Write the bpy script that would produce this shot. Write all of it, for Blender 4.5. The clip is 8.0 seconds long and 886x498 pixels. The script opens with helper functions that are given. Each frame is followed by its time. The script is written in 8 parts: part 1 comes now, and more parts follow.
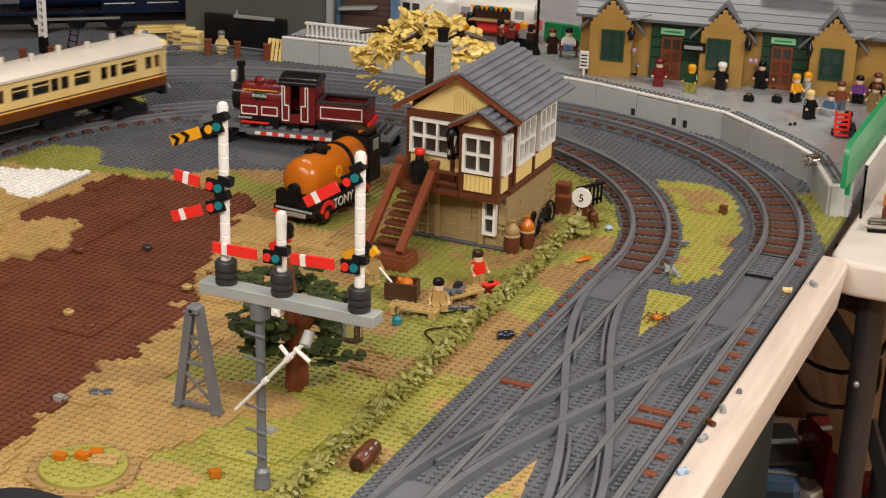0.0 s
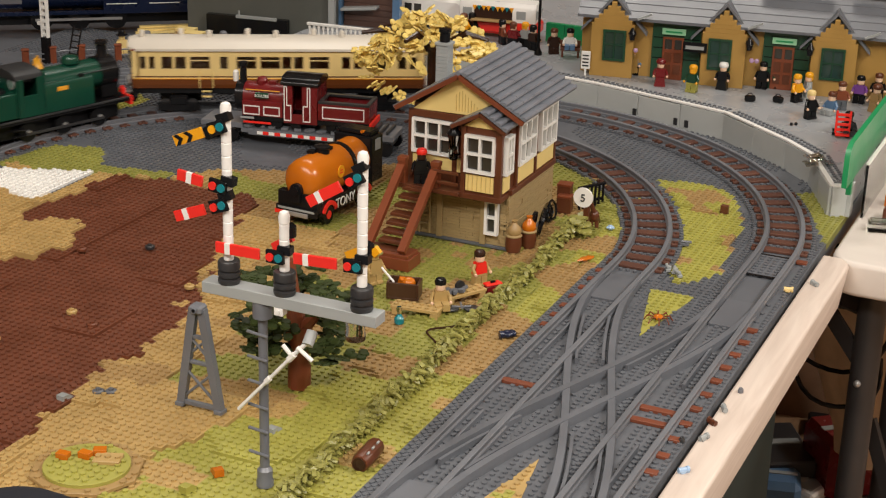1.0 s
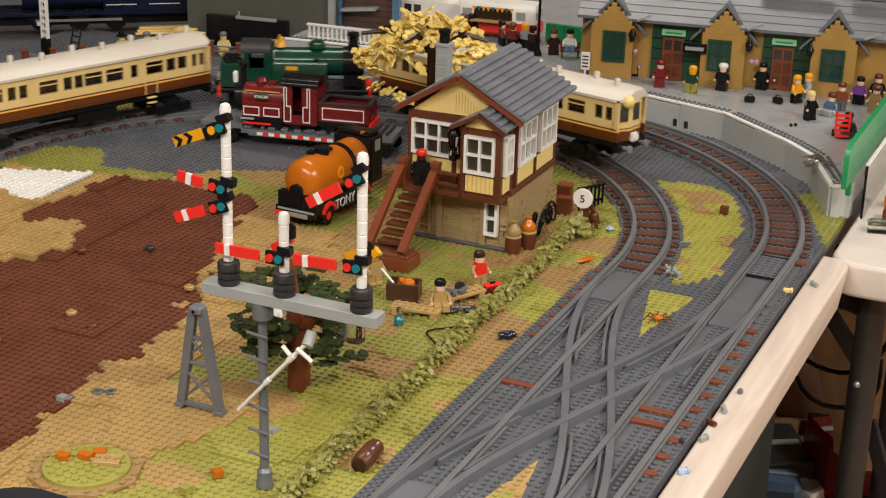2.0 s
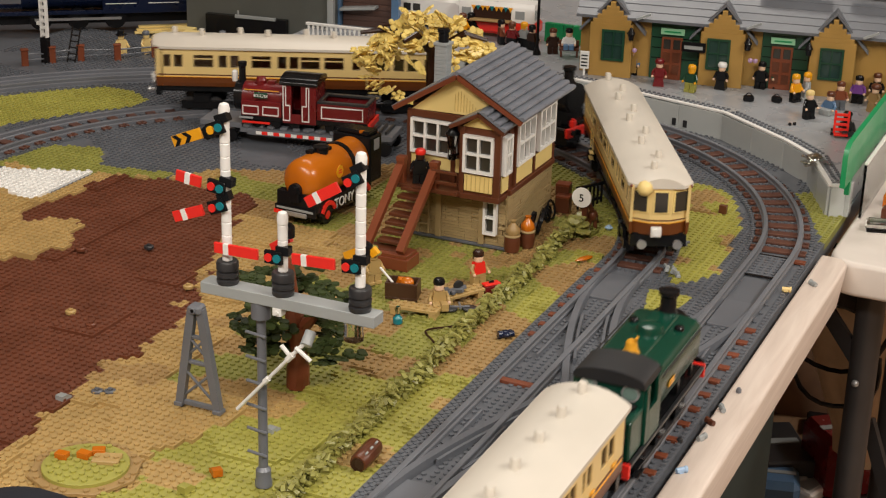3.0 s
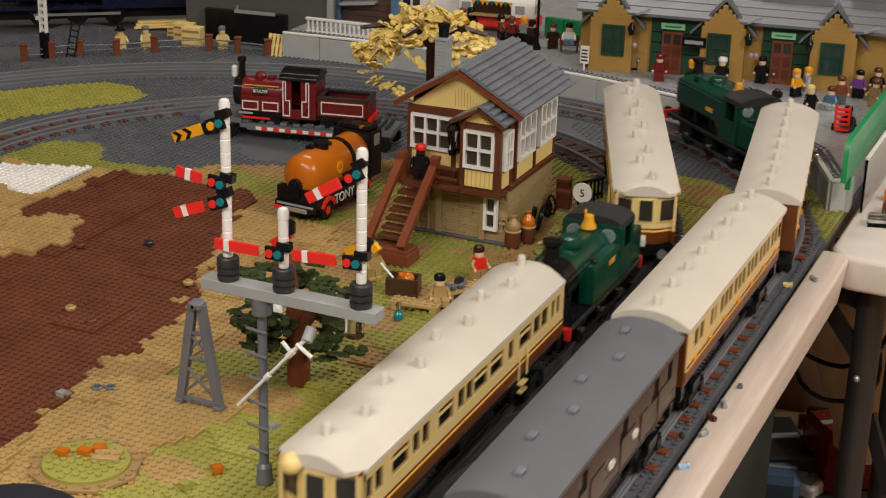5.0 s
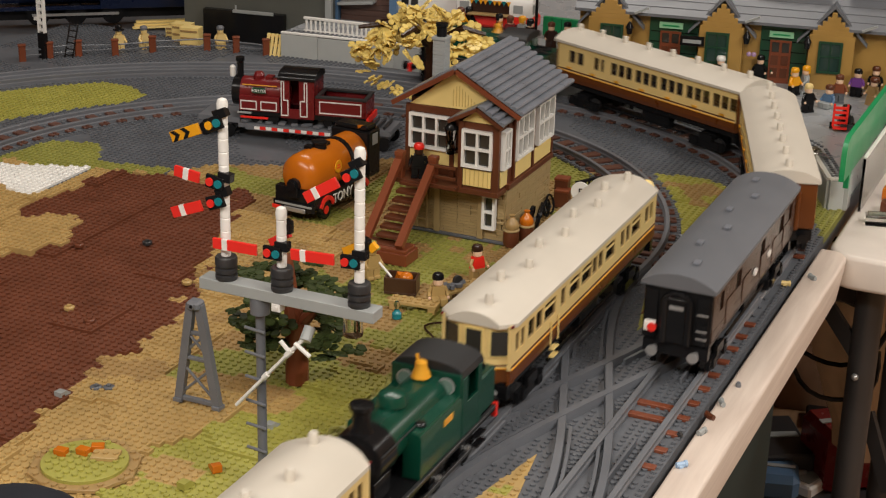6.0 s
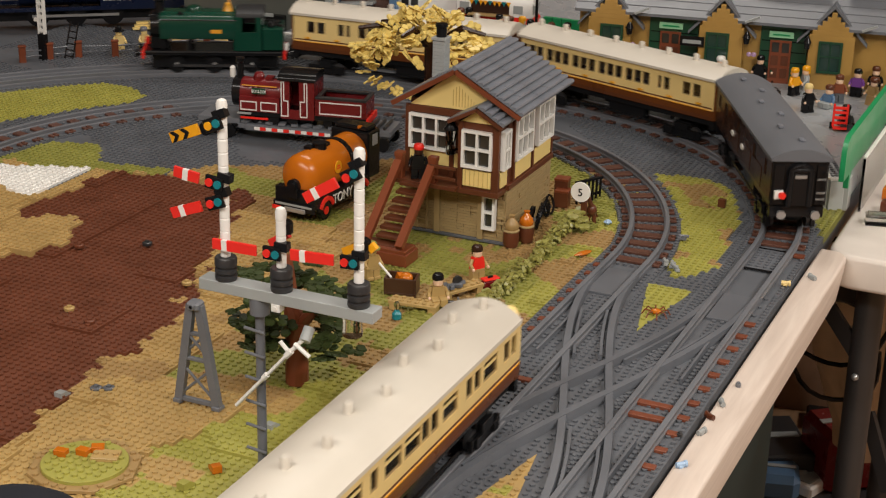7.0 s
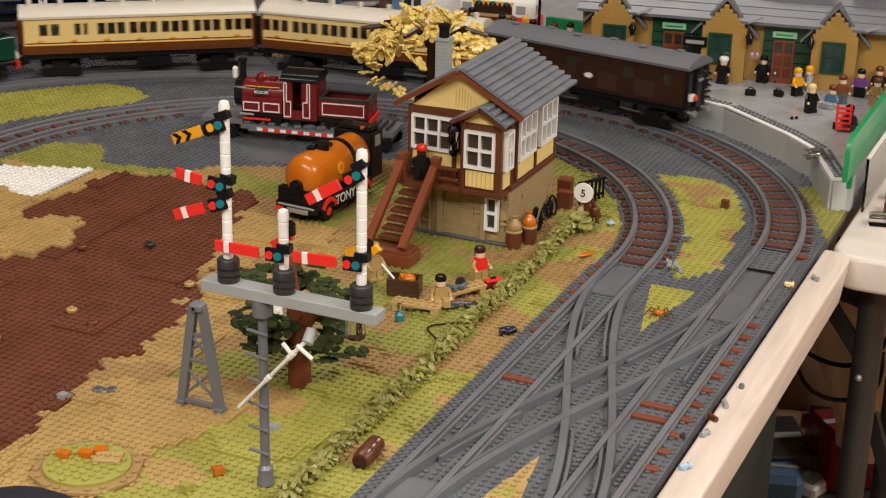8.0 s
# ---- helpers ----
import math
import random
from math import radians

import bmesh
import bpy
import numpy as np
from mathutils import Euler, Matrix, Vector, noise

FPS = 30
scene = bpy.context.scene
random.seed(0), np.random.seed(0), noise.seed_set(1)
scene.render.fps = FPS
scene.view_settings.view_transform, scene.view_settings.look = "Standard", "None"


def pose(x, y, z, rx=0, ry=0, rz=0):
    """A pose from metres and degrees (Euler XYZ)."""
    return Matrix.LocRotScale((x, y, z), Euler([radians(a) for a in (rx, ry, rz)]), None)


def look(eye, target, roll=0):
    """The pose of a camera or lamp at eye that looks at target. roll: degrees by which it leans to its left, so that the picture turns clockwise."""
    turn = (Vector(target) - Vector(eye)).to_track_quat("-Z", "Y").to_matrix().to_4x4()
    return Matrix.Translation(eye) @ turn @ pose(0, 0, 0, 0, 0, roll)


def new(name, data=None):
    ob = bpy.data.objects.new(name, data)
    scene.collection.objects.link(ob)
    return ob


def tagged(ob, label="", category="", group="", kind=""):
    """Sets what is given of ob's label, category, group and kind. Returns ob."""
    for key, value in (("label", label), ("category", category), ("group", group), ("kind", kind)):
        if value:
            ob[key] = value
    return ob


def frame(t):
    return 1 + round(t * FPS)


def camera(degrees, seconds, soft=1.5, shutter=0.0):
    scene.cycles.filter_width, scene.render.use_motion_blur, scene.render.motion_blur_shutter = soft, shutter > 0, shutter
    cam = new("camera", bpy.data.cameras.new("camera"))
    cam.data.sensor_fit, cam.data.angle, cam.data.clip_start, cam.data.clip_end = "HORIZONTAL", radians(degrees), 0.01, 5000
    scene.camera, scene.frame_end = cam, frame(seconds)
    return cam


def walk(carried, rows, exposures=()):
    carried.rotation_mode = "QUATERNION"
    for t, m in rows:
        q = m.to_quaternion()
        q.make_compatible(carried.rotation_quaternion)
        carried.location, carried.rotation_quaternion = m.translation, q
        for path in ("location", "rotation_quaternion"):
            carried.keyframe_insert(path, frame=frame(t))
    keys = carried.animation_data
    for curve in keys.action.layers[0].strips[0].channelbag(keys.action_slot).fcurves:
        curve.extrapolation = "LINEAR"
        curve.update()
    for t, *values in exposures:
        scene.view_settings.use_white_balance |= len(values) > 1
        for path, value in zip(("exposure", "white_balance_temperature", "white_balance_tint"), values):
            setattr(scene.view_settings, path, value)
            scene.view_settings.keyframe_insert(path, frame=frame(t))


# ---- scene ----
cam = camera(30.494, 8.0, 1.2, 0.4)
walk(cam, [
    (0.0, pose(-0.0011, 0.0040, 0.6348, 69.093, -1.525, 24.614)),
    (0.5, pose(-0.0015, 0.0018, 0.6354, 69.083, -1.519, 24.608)),
    (1.0, pose(0.0000, 0.0000, 0.6360, 69.096, -1.502, 24.655)),
    (1.5, pose(0.0000, -0.0000, 0.6360, 69.127, -1.502, 24.655)),
    (3.0, pose(0.0016, -0.0009, 0.6377, 69.063, -1.502, 24.643)),
    (3.5, pose(-0.0008, 0.0017, 0.6369, 69.013, -1.541, 24.646)),
    (4.0, pose(-0.0014, 0.0024, 0.6371, 68.946, -1.535, 24.670)),
    (4.5, pose(-0.0016, 0.0019, 0.6375, 68.894, -1.509, 24.636)),
    (6.0, pose(0.0001, 0.0010, 0.6374, 68.862, -1.365, 24.528)),
    (6.5, pose(-0.0002, 0.0005, 0.6380, 68.853, -1.351, 24.508)),
    (7.0, pose(0.0012, 0.0011, 0.6372, 68.887, -1.292, 24.534)),
    (7.5, pose(0.0018, 0.0020, 0.6382, 68.865, -1.287, 24.594)),
    (8.0, pose(0.0003, 0.0034, 0.6381, 68.863, -1.238, 24.624)),
], [(0.0, 0.0), (1.5, 0.0), (2.8, -0.12), (3.5, -0.22), (4.5, -0.34), (6.0, -0.28), (7.0, -0.22), (7.5, -0.15), (8.0, -0.04)])

# ---- world and light: an exhibition hall, unseen overhead lamps and two added fills ----
world = bpy.data.worlds.new("hall_air")
scene.world = world
world.use_nodes = True
world.node_tree.nodes["Background"].inputs[0].default_value = (1.0, 0.92, 0.82, 1)
world.node_tree.nodes["Background"].inputs[1].default_value = 0.24


def area_lamp(x, y, z, watts, size, size_y):
    data = bpy.data.lights.new("area_lamp", "AREA")
    data.shape, data.size, data.size_y = "RECTANGLE", size, size_y
    data.energy, data.color = watts, (1.0, 0.94, 0.86)
    ob = new("area_lamp", data)
    ob.matrix_world = look((x, y, z), (x, y, 0))
    return ob


area_lamp(-1.15, -0.85, 2.25, 50, 1.3, 0.4)
area_lamp(0.15, -0.95, 2.05, 55, 1.3, 0.4)
# Unseen, added at the right to brighten faces turned that way.
area_lamp(1.45, 0.75, 1.95, 67, 0.6, 1.2)
area_lamp(-1.2, 2.6, 2.25, 23, 1.3, 0.4)
# Unseen, added beyond the far end to brighten the floor below the tables.
area_lamp(2.2, 4.2, 2.30, 85, 0.4, 1.3)

# ---- materials ----


def plastic(name, rgb, rough=0.32, vary=0.12, bump=0.05, spec=0.5, metal=0.0, isle=0.0):
    """Moulded plastic: a colour with faint batches, dust and scuffs."""
    m = bpy.data.materials.new(name)
    m.use_nodes = True
    nt = m.node_tree
    b = nt.nodes["Principled BSDF"]
    geo = nt.nodes.new("ShaderNodeNewGeometry")
    co = nt.nodes.new("ShaderNodeTexCoord")
    n1 = nt.nodes.new("ShaderNodeTexNoise")
    n1.inputs["Scale"].default_value = 22
    n1.inputs["Detail"].default_value = 5
    n2 = nt.nodes.new("ShaderNodeTexNoise")
    n2.inputs["Scale"].default_value = 480
    n2.inputs["Detail"].default_value = 3
    for n in (n1, n2):
        nt.links.new(co.outputs["Object"], n.inputs["Vector"])
    add = nt.nodes.new("ShaderNodeMath")
    add.operation = "ADD"
    nt.links.new(n1.outputs[0], add.inputs[0])
    if isle:
        mul = nt.nodes.new("ShaderNodeMath")
        mul.operation = "MULTIPLY"
        mul.inputs[1].default_value = isle
        nt.links.new(geo.outputs["Random Per Island"], mul.inputs[0])
        nt.links.new(mul.outputs[0], add.inputs[1])
    else:
        info = nt.nodes.new("ShaderNodeObjectInfo")
        mul = nt.nodes.new("ShaderNodeMath")
        mul.operation = "MULTIPLY"
        mul.inputs[1].default_value = 0.3
        nt.links.new(info.outputs["Random"], mul.inputs[0])
        nt.links.new(mul.outputs[0], add.inputs[1])
    ramp = nt.nodes.new("ShaderNodeMapRange")
    ramp.inputs["From Min"].default_value, ramp.inputs["From Max"].default_value = 0.3, 1.0
    ramp.inputs["To Min"].default_value, ramp.inputs["To Max"].default_value = 1 - vary, 1 + vary
    nt.links.new(add.outputs[0], ramp.inputs["Value"])
    mix = nt.nodes.new("ShaderNodeMix")
    mix.data_type, mix.blend_type = "RGBA", "MULTIPLY"
    mix.inputs["Factor"].default_value = 1
    mix.inputs["A"].default_value = (*rgb, 1)
    nt.links.new(ramp.outputs[0], mix.inputs["B"])
    nt.links.new(mix.outputs["Result"], b.inputs["Base Color"])
    r2 = nt.nodes.new("ShaderNodeMapRange")
    r2.inputs["To Min"].default_value, r2.inputs["To Max"].default_value = max(0.05, rough - 0.1), min(1, rough + 0.15)
    nt.links.new(n1.outputs[0], r2.inputs["Value"])
    nt.links.new(r2.outputs[0], b.inputs["Roughness"])
    b.inputs["Specular IOR Level"].default_value = spec
    b.inputs["Metallic"].default_value = metal
    if bump:
        bp = nt.nodes.new("ShaderNodeBump")
        bp.inputs["Strength"].default_value = bump
        bp.inputs["Distance"].default_value = 0.0004
        nt.links.new(n2.outputs[0], bp.inputs["Height"])
        nt.links.new(bp.outputs[0], b.inputs["Normal"])
    return m


def clear(name, rgb, rough=0.05):
    m = bpy.data.materials.new(name)
    m.use_nodes = True
    b = m.node_tree.nodes["Principled BSDF"]
    b.inputs["Base Color"].default_value = (*rgb, 1)
    b.inputs["Roughness"].default_value = rough
    b.inputs["Transmission Weight"].default_value = 1
    b.inputs["IOR"].default_value = 1.3
    return m


def timber(name, dark, light, scale=6):
    m = bpy.data.materials.new(name)
    m.use_nodes = True
    nt = m.node_tree
    b = nt.nodes["Principled BSDF"]
    co = nt.nodes.new("ShaderNodeTexCoord")
    mp = nt.nodes.new("ShaderNodeMapping")
    mp.inputs["Scale"].default_value = (scale * 6, scale * 0.5, scale * 6)
    n = nt.nodes.new("ShaderNodeTexNoise")
    n.inputs["Scale"].default_value, n.inputs["Detail"].default_value = 3, 6
    n.inputs["Distortion"].default_value = 0.6
    ramp = nt.nodes.new("ShaderNodeValToRGB")
    ramp.color_ramp.elements[0].color, ramp.color_ramp.elements[1].color = (*dark, 1), (*light, 1)
    ramp.color_ramp.elements[0].position, ramp.color_ramp.elements[1].position = 0.3, 0.7
    bp = nt.nodes.new("ShaderNodeBump")
    bp.inputs["Strength"].default_value, bp.inputs["Distance"].default_value = 0.2, 0.001
    for a, c in ((co.outputs["Object"], mp.inputs[0]), (mp.outputs[0], n.inputs["Vector"]), (n.outputs[0], ramp.inputs[0]),
                 (ramp.outputs[0], b.inputs["Base Color"]), (n.outputs[0], bp.inputs["Height"]), (bp.outputs[0], b.inputs["Normal"])):
        nt.links.new(a, c)
    b.inputs["Roughness"].default_value = 0.55
    return m


def tinted(name, rgb, gloss=0.12):
    """A thin see-through pane with a faint reflection."""
    m = bpy.data.materials.new(name)
    m.use_nodes = True
    nt = m.node_tree
    out = nt.nodes["Material Output"]
    thru, gl, mix = nt.nodes.new("ShaderNodeBsdfTransparent"), nt.nodes.new("ShaderNodeBsdfGlossy"), nt.nodes.new("ShaderNodeMixShader")
    thru.inputs["Color"].default_value = (*rgb, 1)
    gl.inputs["Roughness"].default_value = 0.12
    mix.inputs[0].default_value = gloss
    for a, b in ((thru.outputs[0], mix.inputs[1]), (gl.outputs[0], mix.inputs[2]), (mix.outputs[0], out.inputs["Surface"])):
        nt.links.new(a, b)
    return m


M = {
    "pane": tinted("carriage_window_pane", (0.80, 0.76, 0.68), 0.10),
    "film": tinted("clear_film", (0.88, 0.88, 0.86), 0.42),
    "sleeper": plastic("sleeper_brown_plastic", (0.108, 0.044, 0.029), 0.4, 0.3),
    "sleeper_red": plastic("sleeper_end_plastic", (0.185, 0.050, 0.022), 0.4, 0.2),
    "crossing": plastic("crossing_grey_plastic", (0.126, 0.134, 0.152), 0.34, 0.16),
    "wallgrey": plastic("platform_wall_plastic", (0.47, 0.49, 0.48), 0.32, 0.1),
    "sky": plastic("pale_blue_plastic", (0.35, 0.50, 0.70), 0.3, 0.08),
    "mud": plastic("mud_brown_plastic", (0.140, 0.043, 0.020), 0.42, 0.22, isle=0.35),
    "tan": plastic("tan_plastic", (0.445, 0.298, 0.112), 0.4, 0.14, isle=0.3),
    "sand": plastic("sand_plastic", (0.355, 0.228, 0.090), 0.4, 0.14, isle=0.3),
    "olive": plastic("olive_plastic", (0.275, 0.270, 0.062), 0.4, 0.16, isle=0.3),
    "lime": plastic("yellow_olive_plastic", (0.350, 0.330, 0.070), 0.4, 0.14, isle=0.3),
    "grey": plastic("dark_grey_plastic", (0.112, 0.120, 0.136), 0.38, 0.15, isle=0.25),
    "rail": plastic("rail_grey_plastic", (0.150, 0.158, 0.177), 0.3, 0.12),
    "pale": plastic("pale_grey_plastic", (0.34, 0.36, 0.36), 0.35, 0.1),
    "paving": plastic("grey_paving_plastic", (0.325, 0.338, 0.355), 0.25, 0.1),
    "white": plastic("white_plastic", (0.84, 0.83, 0.80), 0.3, 0.06),
    "ivory": plastic("ivory_plastic", (0.65, 0.605, 0.525), 0.38, 0.06),
    "brown": plastic("reddish_brown_plastic", (0.115, 0.034, 0.014), 0.33, 0.18),
    "rust": plastic("rust_brown_plastic", (0.19, 0.048, 0.018), 0.36, 0.2),
    "coachroof": plastic("matt_grey_plastic", (0.125, 0.132, 0.148), 0.55, 0.12, spec=0.3),
    "coachpanel": plastic("dark_panel_plastic", (0.052, 0.024, 0.015), 0.22, 0.15, spec=0.3),
    "coachbrown": plastic("coach_brown_plastic", (0.135, 0.038, 0.007), 0.28, 0.1),
    "darkbrown": plastic("dark_brown_plastic", (0.036, 0.016, 0.010), 0.22, 0.15, spec=0.3),
    "cream": plastic("cream_plastic", (0.80, 0.60, 0.25), 0.3, 0.08),
    "yellow": plastic("warm_yellow_plastic", (0.87, 0.67, 0.26), 0.3, 0.1),
    # Shaded copy of the yellow, for strips that stand in for grooves.
    "groove": plastic("shaded_yellow_plastic", (0.62, 0.44, 0.14), 0.4, 0.1),
    "leaf_yellow": plastic("yellow_leaf_plastic", (0.78, 0.60, 0.18), 0.35, 0.16, isle=0.4),
    "leaf_green": plastic("dark_green_leaf_plastic", (0.032, 0.046, 0.012), 0.55, 0.25, spec=0.25, isle=0.5),
    "leaf_olive": plastic("olive_leaf_plastic", (0.27, 0.258, 0.068), 0.35, 0.25, isle=0.5),
    "stone": plastic("dark_tan_plastic", (0.37, 0.268, 0.128), 0.36, 0.12),
    "slate": plastic("slate_grey_plastic", (0.175, 0.190, 0.222), 0.3, 0.2, isle=0.3),
    "black": plastic("black_plastic", (0.009, 0.009, 0.010), 0.16, 0.2, spec=0.24),
    "roofblack": plastic("matt_black_plastic", (0.018, 0.019, 0.021), 0.5, 0.25),
    "iron": plastic("dark_iron_plastic", (0.03, 0.03, 0.032), 0.35, 0.2),
    "red": plastic("red_plastic", (0.84, 0.028, 0.018), 0.28, 0.08),
    "darkred": plastic("dark_red_plastic", (0.16, 0.010, 0.012), 0.25, 0.1),
    "green": plastic("green_plastic", (0.004, 0.050, 0.030), 0.2, 0.12),
    "bottle": plastic("bottle_green_plastic", (0.012, 0.060, 0.030), 0.3, 0.15),
    "signgreen": plastic("sign_green_plastic", (0.01, 0.26, 0.09), 0.3, 0.08),
    "orange": plastic("orange_plastic", (0.56, 0.150, 0.008), 0.2, 0.08),
    "amber": plastic("amber_plastic", (0.85, 0.38, 0.01), 0.28, 0.08),
    "gold": plastic("gold_plastic", (0.75, 0.36, 0.03), 0.25, 0.1),
    "blue": plastic("blue_plastic", (0.004, 0.010, 0.036), 0.25, 0.12),
    "teal": plastic("teal_plastic", (0.01, 0.20, 0.24), 0.2, 0.08),
    "skin": plastic("light_flesh_plastic", (0.80, 0.54, 0.37), 0.3, 0.06),
    "steel": plastic("silver_plastic", (0.45, 0.45, 0.45), 0.3, 0.1, metal=0.6),
    "purple": plastic("purple_plastic", (0.16, 0.05, 0.25), 0.3, 0.1),
    "denim": plastic("denim_blue_plastic", (0.10, 0.19, 0.33), 0.3, 0.1),
    "sage": plastic("pale_green_pane_plastic", (0.16, 0.24, 0.21), 0.08, 0.15, spec=0.9),
    # Opaque window panes; the unlit interior is put into their dark colour.
    "glass": plastic("unlit_window_plastic", (0.035, 0.032, 0.027), 0.12, 0.2, spec=0.7),
    "smoke": clear("clear_plastic", (0.85, 0.9, 0.9)),
    "wood": timber("pale_table_wood", (0.60, 0.50, 0.43), (0.72, 0.62, 0.54)),
    "floor": timber("hall_floor_wood", (0.20, 0.11, 0.055), (0.36, 0.22, 0.12), 1.5),
    "wall": plastic("hall_wall_paint", (0.36, 0.24, 0.15), 0.7, 0.12),
    "curtain": plastic("dark_cloth", (0.06, 0.035, 0.025), 0.9, 0.3),
}
S = 0.008          # one stud
PL = 0.0032        # one plate

# ---- small builders ----


def box(bm, x, y, z, sx, sy, sz, rx=0, ry=0, rz=0, bev=0.0004):
    """A block centred at x, y with its foot at z, its edges slightly rounded."""
    m = pose(x, y, z, rx, ry, rz) @ Matrix.Translation((0, 0, sz / 2)) @ Matrix.Diagonal((sx, sy, sz, 1))
    g = bmesh.ops.create_cube(bm, size=1, matrix=m)["verts"]
    if bev:
        es = list({e for v in g for e in v.link_edges})
        bmesh.ops.bevel(bm, geom=es, offset=min(bev, 0.3 * min(sx, sy, sz)), segments=1, affect="EDGES", profile=0.5)


def rod(bm, a, b, r, r2=None, seg=12):
    """A round bar from a to b."""
    a, b = Vector(a), Vector(b)
    d = b - a
    m = Matrix.Translation((a + b) / 2) @ d.to_track_quat("Z", "Y").to_matrix().to_4x4()
    bmesh.ops.create_cone(bm, cap_ends=True, segments=seg, radius1=r, radius2=r if r2 is None else r2, depth=d.length, matrix=m)


def beam(bm, a, b, w, h):
    """A square bar from a to b."""
    a, b = Vector(a), Vector(b)
    d = b - a
    m = Matrix.Translation((a + b) / 2) @ d.to_track_quat("Y", "Z").to_matrix().to_4x4() @ Matrix.Diagonal((w, d.length, h, 1))
    bmesh.ops.create_cube(bm, size=1, matrix=m)


def ball(bm, x, y, z, r, sz=1.0, seg=10):
    bmesh.ops.create_uvsphere(bm, u_segments=seg, v_segments=max(5, seg // 2 + 1), radius=r,
                              matrix=pose(x, y, z) @ Matrix.Diagonal((1, 1, sz, 1)))


def prism(bm, profile, a, b, axis="y"):
    """A closed profile swept from a to b along an axis; profile points are (x, z) for y, (y, z) for x, (x, y) for z."""
    def at(p, t):
        return {"y": (p[0], t, p[1]), "x": (t, p[0], p[1]), "z": (p[0], p[1], t)}[axis]
    va = [bm.verts.new(at(p, a)) for p in profile]
    vb = [bm.verts.new(at(p, b)) for p in profile]
    n = len(profile)
    fs = [bm.faces.new(va), bm.faces.new(vb[::-1])]
    for i in range(n):
        fs.append(bm.faces.new((va[i], vb[i], vb[(i + 1) % n], va[(i + 1) % n])))
    bmesh.ops.recalc_face_normals(bm, faces=fs)


def lathe(bm, profile, x=0, y=0, z=0, seg=16, m=None):
    """A profile of (radius, height) turned about the upright axis."""
    m = m or pose(x, y, z)
    rings = []
    for r, h in profile:
        rings.append([bm.verts.new(m @ Vector((r * math.cos(2 * math.pi * i / seg), r * math.sin(2 * math.pi * i / seg), h))) for i in range(seg)])
    for lo, hi in zip(rings, rings[1:]):
        for i in range(seg):
            bm.faces.new((lo[i], lo[(i + 1) % seg], hi[(i + 1) % seg], hi[i]))
    bm.faces.new(rings[0][::-1])
    bm.faces.new(rings[-1])


def ring(bm, w, h, t, d):
    """A rectangular frame in one piece, low middle at the origin, facing -y."""
    outer = [(-w / 2 - t / 2, -t / 2), (w / 2 + t / 2, -t / 2), (w / 2 + t / 2, h + t / 2), (-w / 2 - t / 2, h + t / 2)]
    inner = [(-w / 2 + t / 2, t / 2), (w / 2 - t / 2, t / 2), (w / 2 - t / 2, h - t / 2), (-w / 2 + t / 2, h - t / 2)]
    v = [[bm.verts.new((x, y, z)) for x, z in pts] for y in (-d / 2, d / 2) for pts in (outer, inner)]
    fs = []
    for i in range(4):
        k = (i + 1) % 4
        for a, c in ((0, 1), (1, 3), (3, 2), (2, 0)):
            fs.append(bm.faces.new((v[a][i], v[a][k], v[c][k], v[c][i])))
    bmesh.ops.recalc_face_normals(bm, faces=fs)


def stud(bm, x, y, z, r=0.0024, h=0.0017):
    rod(bm, (x, y, z), (x, y, z + h), r, seg=8)


def finish(bm, name, mats, smooth=False):
    me = bpy.data.meshes.new(name)
    bm.to_mesh(me)
    bm.free()
    for m in (mats if isinstance(mats, (list, tuple)) else [mats]):
        me.materials.append(m)
    if smooth:
        me.polygons.foreach_set("use_smooth", [True] * len(me.polygons))
        me.set_sharp_from_angle(angle=radians(35))
    return me


def part(name, bm, material, parent, label="", at=None, smooth=True):
    ob = new(name, finish(bm, name, material, smooth))
    ob.parent = parent
    if at is not None:
        ob.matrix_basis = at
    return tagged(ob, label)


def thing(name, label, category, at=None, group="", kind=""):
    ob = tagged(new(name), label, category, group, kind)
    ob.empty_display_size = 0.01
    if at is not None:
        ob.matrix_basis = at
    return ob


def single(name, bm, material, label, category, at=None, group="", kind="", smooth=True):
    ob = tagged(new(name, finish(bm, name, material, smooth)), label, category, group, kind)
    if at is not None:
        ob.matrix_basis = at
    return ob


def loft(bm, rings, caps=True):
    """Skin over rings of equal length; each ring an open list of points closed on itself."""
    vs = [[bm.verts.new(p) for p in r] for r in rings]
    k = len(rings[0])
    fs = []
    for a, b in zip(vs, vs[1:]):
        for i in range(k):
            fs.append(bm.faces.new((a[i], a[(i + 1) % k], b[(i + 1) % k], b[i])))
    if caps:
        fs += [bm.faces.new(vs[0]), bm.faces.new(vs[-1])]
    bmesh.ops.recalc_face_normals(bm, faces=fs)


class Block:
    """with Block() as bm: a fresh bmesh."""
    def __enter__(self):
        self.bm = bmesh.new()
        return self.bm

    def __exit__(self, *a):
        return False


def raw(name, verts, faces, mats, index=None, smooth=False):
    me = bpy.data.meshes.new(name)
    me.from_pydata(verts, [], faces)
    for m in (mats if isinstance(mats, (list, tuple)) else [mats]):
        me.materials.append(m)
    if index is not None:
        me.polygons.foreach_set("material_index", index)
    me.update()
    return me

# ---- the tracks' lines ----


